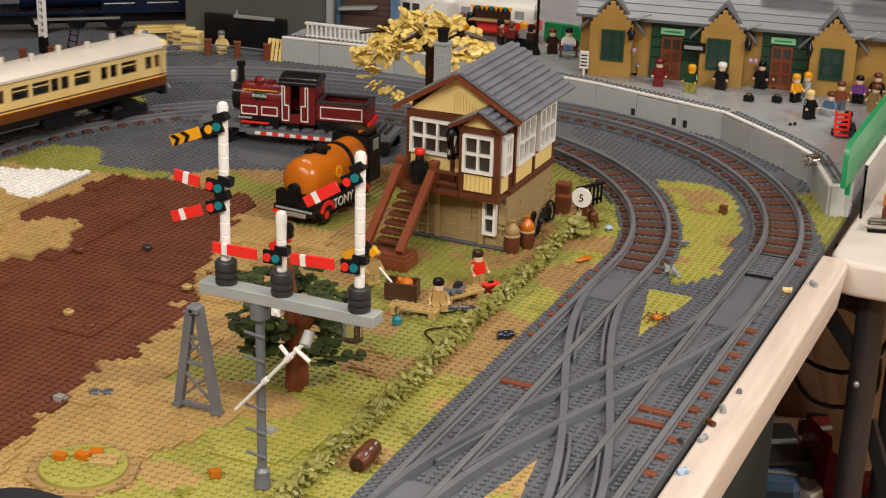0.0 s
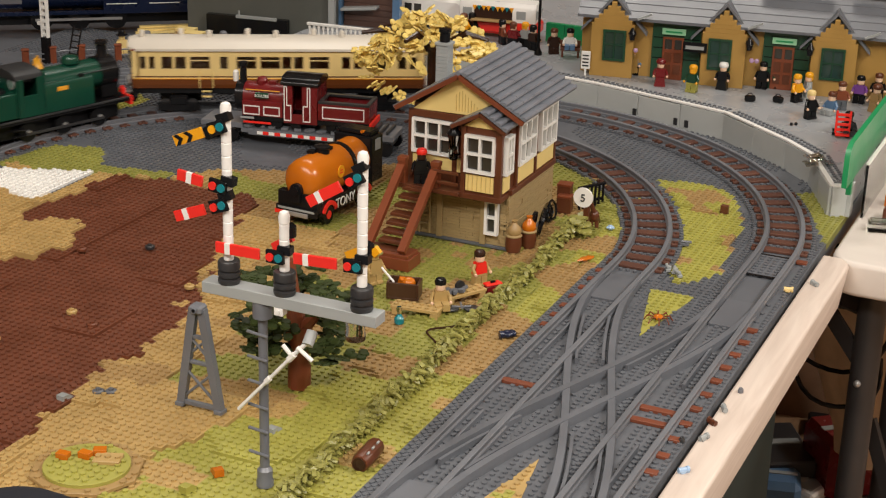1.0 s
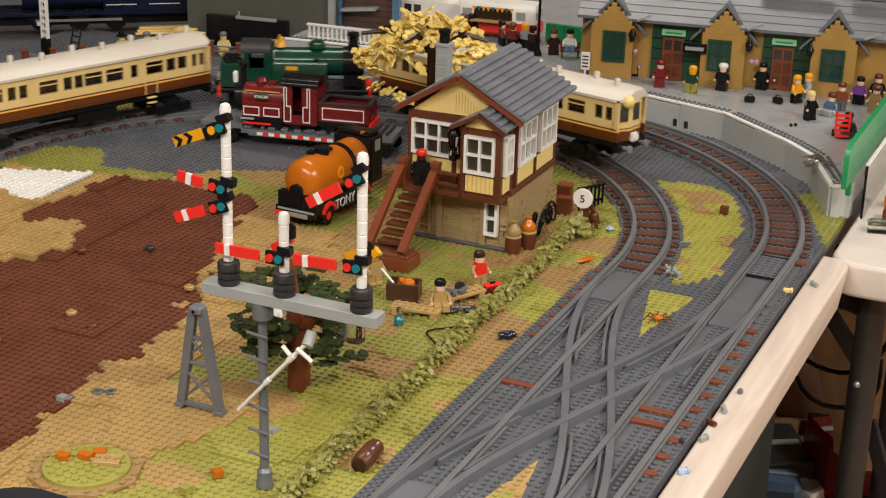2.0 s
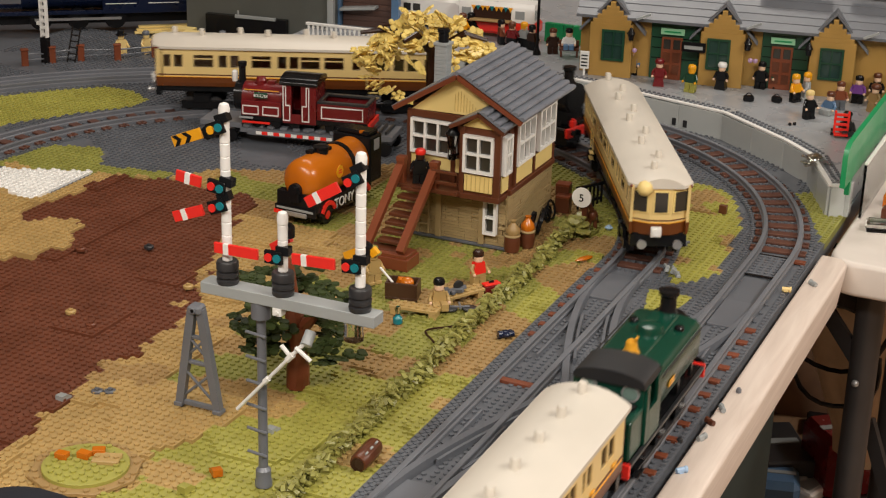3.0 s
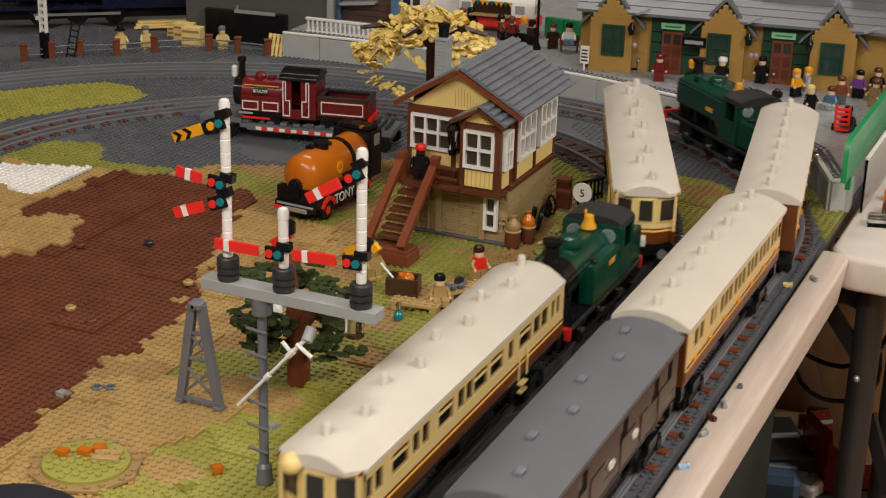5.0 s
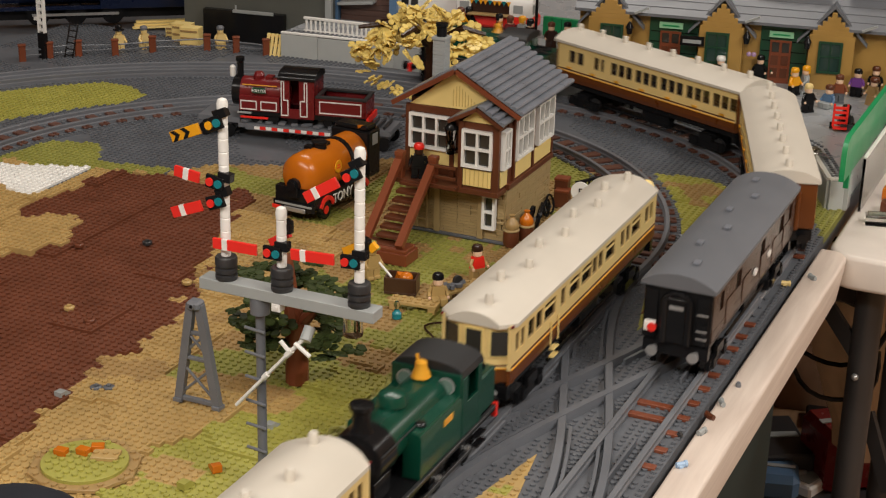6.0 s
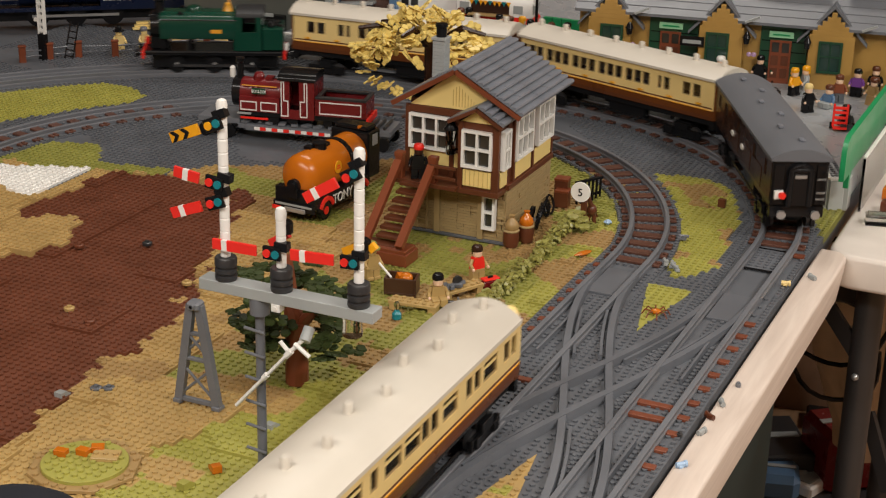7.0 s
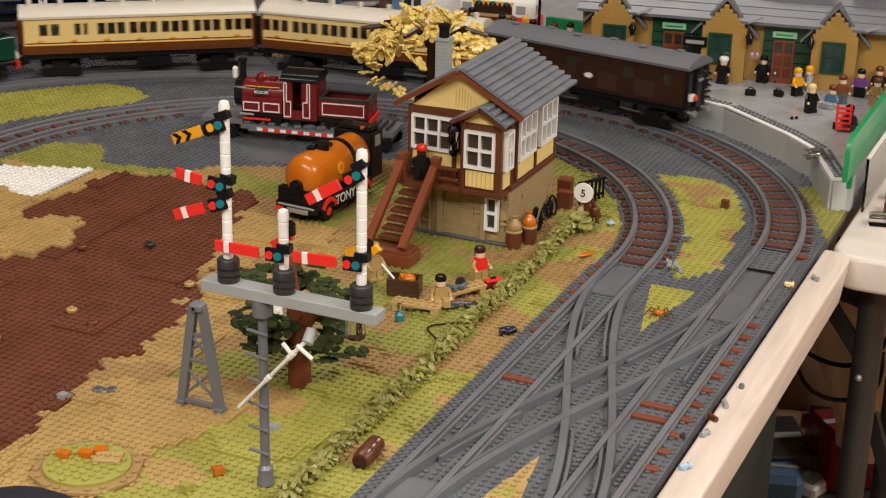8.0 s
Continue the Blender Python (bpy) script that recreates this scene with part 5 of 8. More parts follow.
def coach(kind, at):
    auto, dark = kind == "auto", kind == "dark"
    L = 0.402 if auto else 0.318 if dark else 0.334
    hw = 0.0315
    label = {"auto": "cream and brown coach with a three-window driving end", "plain": "cream and brown passenger coach with a white roof",
             "dark": "dark brown passenger coach with a grey roof"}[kind]
    car = thing("coach", label, "railway coach", at, "coaches of the two trains")
    upper, lower = (M["darkbrown"], M["darkbrown"]) if dark else (M["cream"], M["coachbrown"])
    if auto:
        rel = [(-0.455, 0.008), (-0.425, 0.008), (-0.375, 0.015), (-0.33, 0.015), (-0.265, 0.027), (-0.185, 0.011), (-0.11, 0.027), (-0.03, 0.027),
               (0.025, 0.013), (0.065, 0.013), (0.135, 0.027), (0.225, 0.012), (0.265, 0.012), (0.33, 0.027), (0.415, 0.012), (0.455, 0.012)]
    elif dark:
        rel = [(-0.4, 0.012), (-0.22, 0.018), (0.06, 0.018), (0.3, 0.018), (0.42, 0.012)]
    else:
        # one pair, a smaller pair, then compartments of three
        rel = [(-0.405, 0.0125), (-0.357, 0.0125), (-0.262, 0.0095), (-0.228, 0.0060)]
        rel += [(-0.162 + 0.137 * g + 0.042 * k, 0.0118) for g in range(5) for k in range(3)]
    holes = [(r * L, w) for r, w in rel]
    y0, y1 = -L / 2 + 0.004, L / 2 - 0.004
    for sx in (-1, 1):
        with Block() as bm:
            pierced(bm, sx * (hw - 0.0015), 0.003, y0, y1, 0.0640, 0.1085, holes, WIN, WIN + 0.019)
        part("side_wall", bm, upper, car, smooth=False)
        with Block() as bm:
            prism(bm, [(sx * (hw - 0.003), 0.049), (sx * (hw - 0.001), 0.049), (sx * (hw + 0.0002), 0.055), (sx * (hw + 0.0002), 0.0640), (sx * (hw - 0.003), 0.0640)], y0, y1)
        part("lower_side", bm, lower, car, smooth=False)
        if not dark:
            for z, h in ((0.0663, 0.0016), (0.0633, 0.0009)):
                with Block() as bm:
                    box(bm, sx * (hw + 0.0001), 0, z, 0.0012, L - 0.012, h, bev=0)
                part("lining", bm, M["amber"] if h < 0.001 else M["brown"], car)
            with Block() as bm:
                box(bm, sx * (hw + 0.0002), 0, 0.1068, 0.0016, L - 0.006, 0.0018, bev=0)
            part("gutter", bm, M["darkred"], car)
        for c, w in holes:
            with Block() as bm:
                box(bm, sx * (hw - 0.0022), c, WIN, 0.0006, w, 0.019, bev=0)
            win = part("window", bm, M["glass"] if dark else M["pane"], car)
            if not dark:
                with Block() as bm:
                    for dy in (-1, 1):
                        box(bm, sx * (hw - 0.0016), c + dy * (w / 2 - 0.0005), WIN, 0.0016, 0.0010, 0.019, bev=0)
                    box(bm, sx * (hw - 0.0016), c, WIN, 0.0016, w - 0.002, 0.0010, bev=0)
                part("window_frame", bm, M["stone"], win)
            if w > 0.02:
                with Block() as bm:
                    box(bm, sx * (hw - 0.0012), c, WIN + 0.0122, 0.0016, w - 0.002, 0.0014, bev=0)
                part("transom", bm, M["cream"], win)
        if auto:
            # doorway with folding steps and grab rails
            y = 0.11 * L if sx > 0 else -0.02
            for z in (0.036, 0.044):
                with Block() as bm:
                    box(bm, sx * (hw + 0.002), -0.245 * L, z, 0.005, 0.013, 0.002)
                part("step", bm, M["yellow"], car)
            for dy in (-0.009, 0.009):
                with Block() as bm:
                    rod(bm, (sx * (hw + 0.002), -0.245 * L + dy, 0.05), (sx * (hw + 0.002), -0.245 * L + dy, 0.076), 0.0008, seg=6)
                part("grab_rail", bm, M["yellow"], car)
        elif not dark:
            for i in range(7):
                with Block() as bm:
                    box(bm, sx * (hw + 0.001), (-0.42 + 0.14 * i) * L, 0.0690, 0.0022, 0.008, 0.0028)
                part("door_handle", bm, M["gold"], car)
        else:
            for dy in (-0.010, 0.045):
                with Block() as bm:
                    m = pose(sx * (hw + 0.0012), dy, 0.0725, 0, 90, 0) @ Matrix.Diagonal((0.62, 1.0, 1, 1))
                    bmesh.ops.create_cone(bm, cap_ends=True, segments=16, radius1=0.0062, radius2=0.0062, depth=0.0016, matrix=m)
                part("panel", bm, M["white"], car, "small white oval panel")
    # ends
    for sy in (-1, 1):
        driving = auto and sy > 0
        with Block() as bm:
            if auto:
                prism(bm, [(-hw, sy * (L / 2 - 0.010)), (-0.0110, sy * (L / 2)), (0.0110, sy * (L / 2)), (hw, sy * (L / 2 - 0.010)), (hw, sy * (L / 2 - 0.014)), (-hw, sy * (L / 2 - 0.014))], 0.0640, 0.1085, "z")
            else:
                box(bm, 0, sy * (L / 2 - 0.003), 0.05, 2 * hw - 0.001, 0.005, 0.06)
        part("end_wall", bm, M["cream"] if auto else (M["black"] if dark else M["coachbrown"]), car, smooth=False)
        if auto:
            with Block() as bm:
                prism(bm, [(-hw, sy * (L / 2 - 0.010)), (-0.0110, sy * (L / 2)), (0.0110, sy * (L / 2)), (hw, sy * (L / 2 - 0.010)), (hw, sy * (L / 2 - 0.014)), (-hw, sy * (L / 2 - 0.014))], 0.049, 0.0640, "z")
            part("lower_end", bm, M["coachbrown"], car, smooth=False)
            for z, h, mm in ((0.0663, 0.0014, "brown"), (0.0633, 0.0010, "amber")):
                with Block() as bm:
                    prism(bm, [(-hw - 0.0003, sy * (L / 2 - 0.0100)), (-0.0111, sy * (L / 2 + 0.0006)), (0.0111, sy * (L / 2 + 0.0006)), (hw + 0.0003, sy * (L / 2 - 0.0100)), (hw, sy * (L / 2 - 0.013)), (-hw, sy * (L / 2 - 0.013))], z, z + h, "z")
                part("lining", bm, M[mm], car)
            for x, w, rz in ((-0.0213, 0.0150, sy * 26), (0, 0.0135, 0), (0.0213, 0.0150, -sy * 26)):
                y = sy * (L / 2 + 0.0004 - (0.0049 if x else 0))
                with Block() as bm:
                    box(bm, 0, 0, 0, w + 0.004, 0.0016, 0.028, bev=0.0003)
                fr = part("window_frame", bm, M["yellow"], car, "", pose(x, y, 0.0755, 0, 0, rz))
                with Block() as bm:
                    box(bm, 0, sy * 0.0008, 0.002, w, 0.0012, 0.0240, bev=0)
                part("pane", bm, M["glass"], fr)
            with Block() as bm:
                box(bm, 0.004 * sy, sy * (L / 2 + 0.003), 0.048, 0.011, 0.005, 0.012)
                rod(bm, (0.004 * sy, sy * (L / 2 + 0.005), 0.054), (0.004 * sy, sy * (L / 2 + 0.0075), 0.054), 0.0045)
            part("end_lamp", bm, M["white"], car, "white square lamp")
            for x in (-0.022, -0.011, 0.0, 0.011, 0.022):
                with Block() as bm:
                    box(bm, x, sy * (L / 2 - 0.0045 - 0.20 * max(0, abs(x) - 0.011)), 0.1050, 0.0088, 0.0080, 0.0070 + 0.0010 * (x == 0.011), bev=0.0012)
                part("bracket", bm, M["yellow"], car)
            if driving:
                with Block() as bm:
                    ball(bm, 0.0185, L / 2 + 0.0005, 0.1065, 0.0084, 1.1, 16)
                part("gong", bm, M["yellow"], car, "round yellow warning gong")

        else:
            with Block() as bm:
                for x in (-0.011, 0.011):
                    rod(bm, (x, sy * (L / 2 + 0.002), 0.05), (x, sy * (L / 2 + 0.002), 0.096), 0.0035)
                rod(bm, (-0.011, sy * (L / 2 + 0.002), 0.096), (0.011, sy * (L / 2 + 0.002), 0.096), 0.0035)
                box(bm, 0, sy * (L / 2 + 0.001), 0.05, 0.018, 0.004, 0.046)
            part("gangway", bm, M["black"] if dark else M["coachbrown"], car)
            with Block() as bm:
                for x in (-0.02, -0.002, 0.02):
                    box(bm, x, sy * (L / 2 - 0.002), 0.1075, 0.009, 0.006, 0.0045)
            part("end_rim", bm, M["black"] if dark else M["coachbrown"], car)
    if dark:
        for sx in (-1, 1):
            for c, wd in ((-0.30, 0.030), (-0.12, 0.030), (0.10, 0.036), (0.22, 0.018), (0.38, 0.030)):
                with Block() as bm:
                    box(bm, sx * (hw + 0.0002), c * L, 0.055, 0.0010, wd, 0.026, bev=0.0003)
                part("side_door", bm, M["coachpanel"], car)
            with Block() as bm:
                box(bm, sx * (hw + 0.0010), 0, 0.1062, 0.0022, L - 0.006, 0.0024, bev=0.0004)
            part("gutter", bm, M["black"], car)
        for x in (-0.0235, 0.0235):
            with Block() as bm:
                box(bm, x, -L / 2 - 0.0005, 0.052, 0.012, 0.002, 0.050, bev=0.0006)
            part("end_panel", bm, M["black"], car)
        for z in (0.058, 0.066, 0.083):
            with Block() as bm:
                box(bm, 0.0235, -L / 2 - 0.0022, z, 0.010, 0.0016, 0.0018)
            part("end_bracket", bm, M["steel"], car, "silver bracket")
        with Block() as bm:
            box(bm, 0.0, -L / 2 - 0.0040, 0.0855, 0.013, 0.0012, 0.0042)
        part("gangway_plate", bm, M["steel"], car, "silver plate")
        with Block() as bm:
            for k in range(12):
                a0, a1 = math.pi * k / 12, math.pi * (k + 1) / 12
                rod(bm, (0.0125 * math.cos(a0), -L / 2 - 0.003, 0.092 + 0.0100 * math.sin(a0)), (0.0125 * math.cos(a1), -L / 2 - 0.003, 0.092 + 0.0100 * math.sin(a1)), 0.0026, seg=8)
            for x in (-0.0125, 0.0125):
                rod(bm, (x, -L / 2 - 0.003, 0.050), (x, -L / 2 - 0.003, 0.092), 0.0026, seg=8)
        part("gangway_hose", bm, M["black"], car)
        with Block() as bm:
            box(bm, -0.023, -L / 2 - 0.003, 0.060, 0.010, 0.006, 0.010)
        lamp = part("tail_lamp", bm, M["white"], car, "white tail lamp with a red lens")
        with Block() as bm:
            rod(bm, (-0.020, -L / 2 - 0.006, 0.065), (-0.020, -L / 2 - 0.009, 0.065), 0.0042)
        part("lens", bm, M["red"], lamp)
        with Block() as bm:
            for i in range(5):
                rod(bm, (0.026, -L / 2 - 0.002, 0.055 + 0.009 * i), (0.026, -L / 2 - 0.006, 0.055 + 0.009 * i), 0.002, seg=8)
        part("end_steps", bm, M["black"], car)
    with Block() as bm:
        loft(bm, roof_rings(L + 0.004, hw + 0.0030, 0.109, 0.0115, 0.66 if auto else 0.985))
    part("roof", bm, M["coachroof"] if dark else M["ivory"], car)
    if not dark:
        n = 9 if auto else 8
        for i in range(n):
            if auto:
                y = -0.178 + 0.045 * i + (0.0 if i % 2 else -0.0065)
                x = (-0.0055 if i % 2 else 0.0055)
            else:
                y, x = (-0.46 + 0.92 * i / (n - 1)) * L, 0.0
            with Block() as bm:
                lathe(bm, [(0.0037, 0.1190), (0.0037, 0.1296), (0.0029, 0.1310)], x, y, 0, 12)
            part("roof_vent", bm, M["ivory"], car)
    else:
        for i in range(6):
            with Block() as bm:
                box(bm, 0.006 * (-1) ** i, (-0.4 + 0.16 * i) * L, 0.1218, 0.006, 0.010, 0.0025)
            part("roof_vent", bm, M["slate"], car)
    with Block() as bm:
        box(bm, 0, 0, 0.040, 0.054, L - 0.01, 0.010)
        box(bm, 0.018, 0.02, 0.022, 0.012, 0.05, 0.018)
        box(bm, -0.018, -0.02, 0.022, 0.012, 0.06, 0.018)
        for sx in (-1, 1):
            rod(bm, (sx * 0.024, -L * 0.22, 0.024), (sx * 0.024, L * 0.22, 0.024), 0.0016, seg=6)
        for sy in (-1, 1):
            box(bm, 0, sy * (L / 2 - 0.006), 0.034, 0.060, 0.008, 0.014)
    part("underframe", bm, M["black"], car)
    for sy in (-1, 1):
        for x in (-0.019, 0.019):
            with Block() as bm:
                rod(bm, (x, sy * (L / 2 - 0.004), 0.040), (x, sy * (L / 2 + 0.006), 0.040), 0.0028, seg=10)
                rod(bm, (x, sy * (L / 2 + 0.0055), 0.040), (x, sy * (L / 2 + 0.0085), 0.040), 0.0052, seg=14)
            part("buffer", bm, M["steel"] if auto or dark else M["black"], car)
    squash(car, 0.905)
    for sy in (-1, 1):
        bogie(car, sy * L * 0.34)
    return car, L


def tank_engine(at, pannier):
    """A six-coupled tank engine, its chimney towards +y; its tanks are panniers or stand on the footplate."""
    label = "dark green pannier tank engine with a black cab roof" if pannier else "dark green side tank engine with a brass valve cover"
    e = thing("tank_engine", label, "locomotive", at, "tank engines of the two trains")
    L = 0.205
    with Block() as bm:
        box(bm, 0, 0, 0.036, 0.060, L, 0.006)
        box(bm, 0, 0, 0.012, 0.030, L - 0.02, 0.024)
    part("footplate", bm, M["black"], e)
    for sy in (-1, 1):
        with Block() as bm:
            box(bm, 0, sy * (L / 2 + 0.001), 0.030, 0.062, 0.004, 0.013)
        beam_ = part("buffer_beam", bm, M["red"], e, "red buffer beam")
        for x in (-0.021, 0.021):
            with Block() as bm:
                rod(bm, (x, sy * (L / 2), 0.037), (x, sy * (L / 2 + 0.010), 0.037), 0.0038, seg=12)
                rod(bm, (x, sy * (L / 2 + 0.0095), 0.037), (x, sy * (L / 2 + 0.013), 0.037), 0.0068, seg=16)
            part("buffer", bm, M["black"], beam_)
    for sx in (-1, 1):
        with Block() as bm:
            if pannier:
                # slung high along the boiler, the top edge rounded
                prof = [(sx * 0.010, 0.062), (sx * 0.0285, 0.062), (sx * 0.0305, 0.065), (sx * 0.0308, 0.088)]
                prof += [(sx * (0.0208 + 0.0100 * math.cos(radians(a))), 0.0895 + 0.0100 * math.sin(radians(a))) for a in (15, 35, 55, 75)]
                prof += [(sx * 0.010, 0.1005)]
                prism(bm, prof, -0.036, 0.078)
            else:
                prism(bm, [(sx * 0.016, 0.044), (sx * 0.0305, 0.044), (sx * 0.0308, 0.047), (sx * 0.0308, 0.080), (sx * 0.0285, 0.084), (sx * 0.016, 0.085)], -0.030, 0.044)
        tank = part("pannier_tank" if pannier else "side_tank", bm, M["green"], e)
        with Block() as bm:
            box(bm, sx * 0.0312, -0.004, 0.072, 0.0008, 0.016, 0.006)
        part("number_plate", bm, M["gold"], tank, "brass plate")
        with Block() as bm:
            fy, fz = (0.048, 0.0) if pannier else (0.030, -0.0155)
            lathe(bm, [(0.0042, 0.0985 + fz), (0.0042, 0.1020 + fz), (0.0030, 0.1035 + fz)], sx * (0.0200 if pannier else 0.0235), fy, 0, 12)
        part("tank_filler", bm, M["black"], tank)
        with Block() as bm:
            box(bm, sx * 0.0300, 0, 0.0405, 0.0034, L - 0.006, 0.0024)
        part("running_edge", bm, M["iron"], e)
        for y in (-0.030, 0.035, 0.074) if pannier else (0.088,):
            with Block() as bm:
                box(bm, sx * 0.0255, y, 0.044, 0.003, 0.005, 0.019 if pannier else 0.006)
            part("tank_support", bm, M["black"], e)
        for i, y in enumerate((-0.055, 0.0, 0.055)):
            with Block() as bm:
                rod(bm, (sx * 0.0185, y, 0.021), (sx * 0.0245, y, 0.021), 0.0135, seg=20)
            w = part("wheel", bm, M["black"], e)
            with Block() as bm:
                rod(bm, (sx * 0.0245, y, 0.021), (sx * 0.0275, y, 0.021), 0.003, seg=10)
            part("crank_pin", bm, M["steel"], w)
        with Block() as bm:
            box(bm, sx * 0.0275, 0, 0.017, 0.002, 0.12, 0.004)
        part("coupling_rod", bm, M["iron"], e)
        with Block() as bm:
            for i, z in enumerate((0.018, 0.027)):
                box(bm, sx * 0.0285, -0.072, z, 0.006, 0.018, 0.002)
        part("cab_step", bm, M["black"], e)
        with Block() as bm:
            if pannier:
                rod(bm, (sx * 0.0322, -0.034, 0.0935), (sx * 0.0322, 0.074, 0.0935), 0.0007, seg=6)
            else:
                rod(bm, (sx * 0.0215, 0.030, 0.0860), (sx * 0.0215, 0.090, 0.0860), 0.0007, seg=6)
        part("handrail", bm, M["iron"], e)
    with Block() as bm:
        rod(bm, (0, -0.036, 0.078), (0, 0.076, 0.078), 0.0205, seg=24)
        if pannier:
            box(bm, 0, 0.02, 0.0975, 0.024, 0.112, 0.0042, bev=0.0016)
    part("boiler", bm, M["green"], e)
    with Block() as bm:
        rod(bm, (0, 0.066, 0.078), (0, 0.092, 0.078), 0.0225, seg=24)
        rod(bm, (0, 0.092, 0.078), (0, 0.0945, 0.078), 0.019, seg=24)
        box(bm, 0, 0.080, 0.044, 0.034, 0.026, 0.018)
    part("smokebox", bm, M["black"], e)
    with Block() as bm:
        lathe(bm, [(0.0095, 0.096), (0.0085, 0.101), (0.0070, 0.105), (0.0070, 0.116), (0.0090, 0.118), (0.0090, 0.122), (0.006, 0.1225)], 0, 0.080, 0, 18)
    part("chimney", bm, M["black"], e)
    with Block() as bm:
        lathe(bm, [(0.0120, 0.099), (0.0118, 0.1045), (0.0100, 0.1080), (0.005, 0.1098)], 0, 0.030, 0, 20)
    part("dome", bm, M["green"], e)
    with Block() as bm:
        lathe(bm, [(0.0080, 0.100), (0.0070, 0.1035), (0.0052, 0.107), (0.0046, 0.113), (0.0028, 0.1145)], 0, -0.020, 0, 16)
        rod(bm, (0.003, -0.021, 0.112), (0.005, -0.022, 0.1185), 0.0014, seg=8)
    part("safety_valve", bm, M["gold"], e, "brass safety valve cover")
    with Block() as bm:
        box(bm, 0, -0.0305, 0.044, 0.060, 0.003, 0.058)
    cab = part("cab", bm, M["green"], e)
    with Block() as bm:
        box(bm, 0, -0.0690, 0.044, 0.056, 0.003, 0.058)
    part("cab_rear", bm, M["green"], cab)
    for sx in (-1, 1):
        for y, l, h in ((-0.0655, 0.0070, 0.054), (-0.0365, 0.0100, 0.054), (-0.0515, 0.0210, 0.030)):
            with Block() as bm:
                box(bm, sx * 0.0295, y, 0.044, 0.003, l, h)
            part("cab_side", bm, M["green"], cab)
    for y in (-0.0290, -0.0712):
        for x in (-0.0175, 0.0175):
            with Block() as bm:
                rod(bm, (x, y - 0.0008, 0.0905), (x, y + 0.0008, 0.0905), 0.0076, seg=18)
            part("spectacle_glass", bm, M["steel"], cab, "round window with a pale rim")
            with Block() as bm:
                rod(bm, (x, y - 0.0011, 0.0905), (x, y + 0.0011, 0.0905), 0.0060, seg=18)
            part("pane", bm, M["sage"], cab)
    with Block() as bm:
        loft(bm, [[(-0.0300 * math.cos(math.pi * i / 10), y, 0.099 + 0.0105 * math.sin(math.pi * i / 10) ** 0.8) for i in range(11)] + [(0.0300, y, 0.0970), (-0.0300, y, 0.0970)] for y in (-0.0735, -0.0330)])
    part("cab_roof", bm, M["roofblack"], e, "curved matt black roof")
    with Block() as bm:
        box(bm, 0, -0.0865, 0.044, 0.058, 0.0310, 0.036, bev=0.0015)
    part("bunker", bm, M["green"], e)
    with Block() as bm:
        for i in range(14):
            box(bm, random.uniform(-0.022, 0.022), -0.087 + random.uniform(-0.010, 0.010), 0.079, 0.008, 0.007, 0.004, random.uniform(-20, 20), random.uniform(-20, 20), random.uniform(0, 90))
    part("coal", bm, M["black"], e)
    for x, y, c in ((0.014, 0.101, "red"), (-0.018, -0.106, "white")):
        with Block() as bm:
            box(bm, x, y, 0.0425, 0.009, 0.006, 0.010, bev=0.001)
            rod(bm, (x, y, 0.0525), (x, y, 0.0545), 0.0026, seg=10)
        part("lamp", bm, M[c], e)
    squash(e, 0.93)
    return e, L


def ride(line, marks, s, span):
    """The pose of a vehicle whose middle is at s, its axles span apart."""
    a, b = on_line(line, marks, s - span / 2), on_line(line, marks, s + span / 2)
    d = b - a
    p = (a + b) / 2
    return pose(p.x, p.y, 0.0, 0, 0, math.degrees(math.atan2(d.y, d.x)) - 90)


# where the head of each train is, in seconds and metres along its line
INNER_RUN = [(0.0, -1.040), (1.5, -0.498), (3.0, 0.008), (4.5, 0.515), (6.0, 1.080), (7.5, 1.638), (8.0, 1.842)]
OUTER_RUN = [(0.0, -1.845), (3.0, -0.600), (4.5, 0.030), (6.0, 0.665), (7.5, 1.285), (8.0, 1.485)]
FLEET = []


def add_vehicle(made, line, marks, run, behind, turned=False):
    ob, L = made
    FLEET.append((ob, line, marks, run, behind, L * 0.66, turned))


add_vehicle(coach("auto", pose(0, 0, 0)), INNER, INNER_S, INNER_RUN, 0.201)
add_vehicle(tank_engine(pose(0, 0, 0), False), INNER, INNER_S, INNER_RUN, 0.5275)
add_vehicle(coach("auto", pose(0, 0, 0)), INNER, INNER_S, INNER_RUN, 0.8525, True)
add_vehicle(tank_engine(pose(0, 0, 0), True), OUTER, OUTER_S, OUTER_RUN, -0.118)
add_vehicle(coach("plain", pose(0, 0, 0)), OUTER, OUTER_S, OUTER_RUN, 0.1725, True)
add_vehicle(coach("plain", pose(0, 0, 0)), OUTER, OUTER_S, OUTER_RUN, 0.5285)
add_vehicle(coach("dark", pose(0, 0, 0)), OUTER, OUTER_S, OUTER_RUN, 0.874)


# ---- small things on the grass ----
G0 = -0.0016


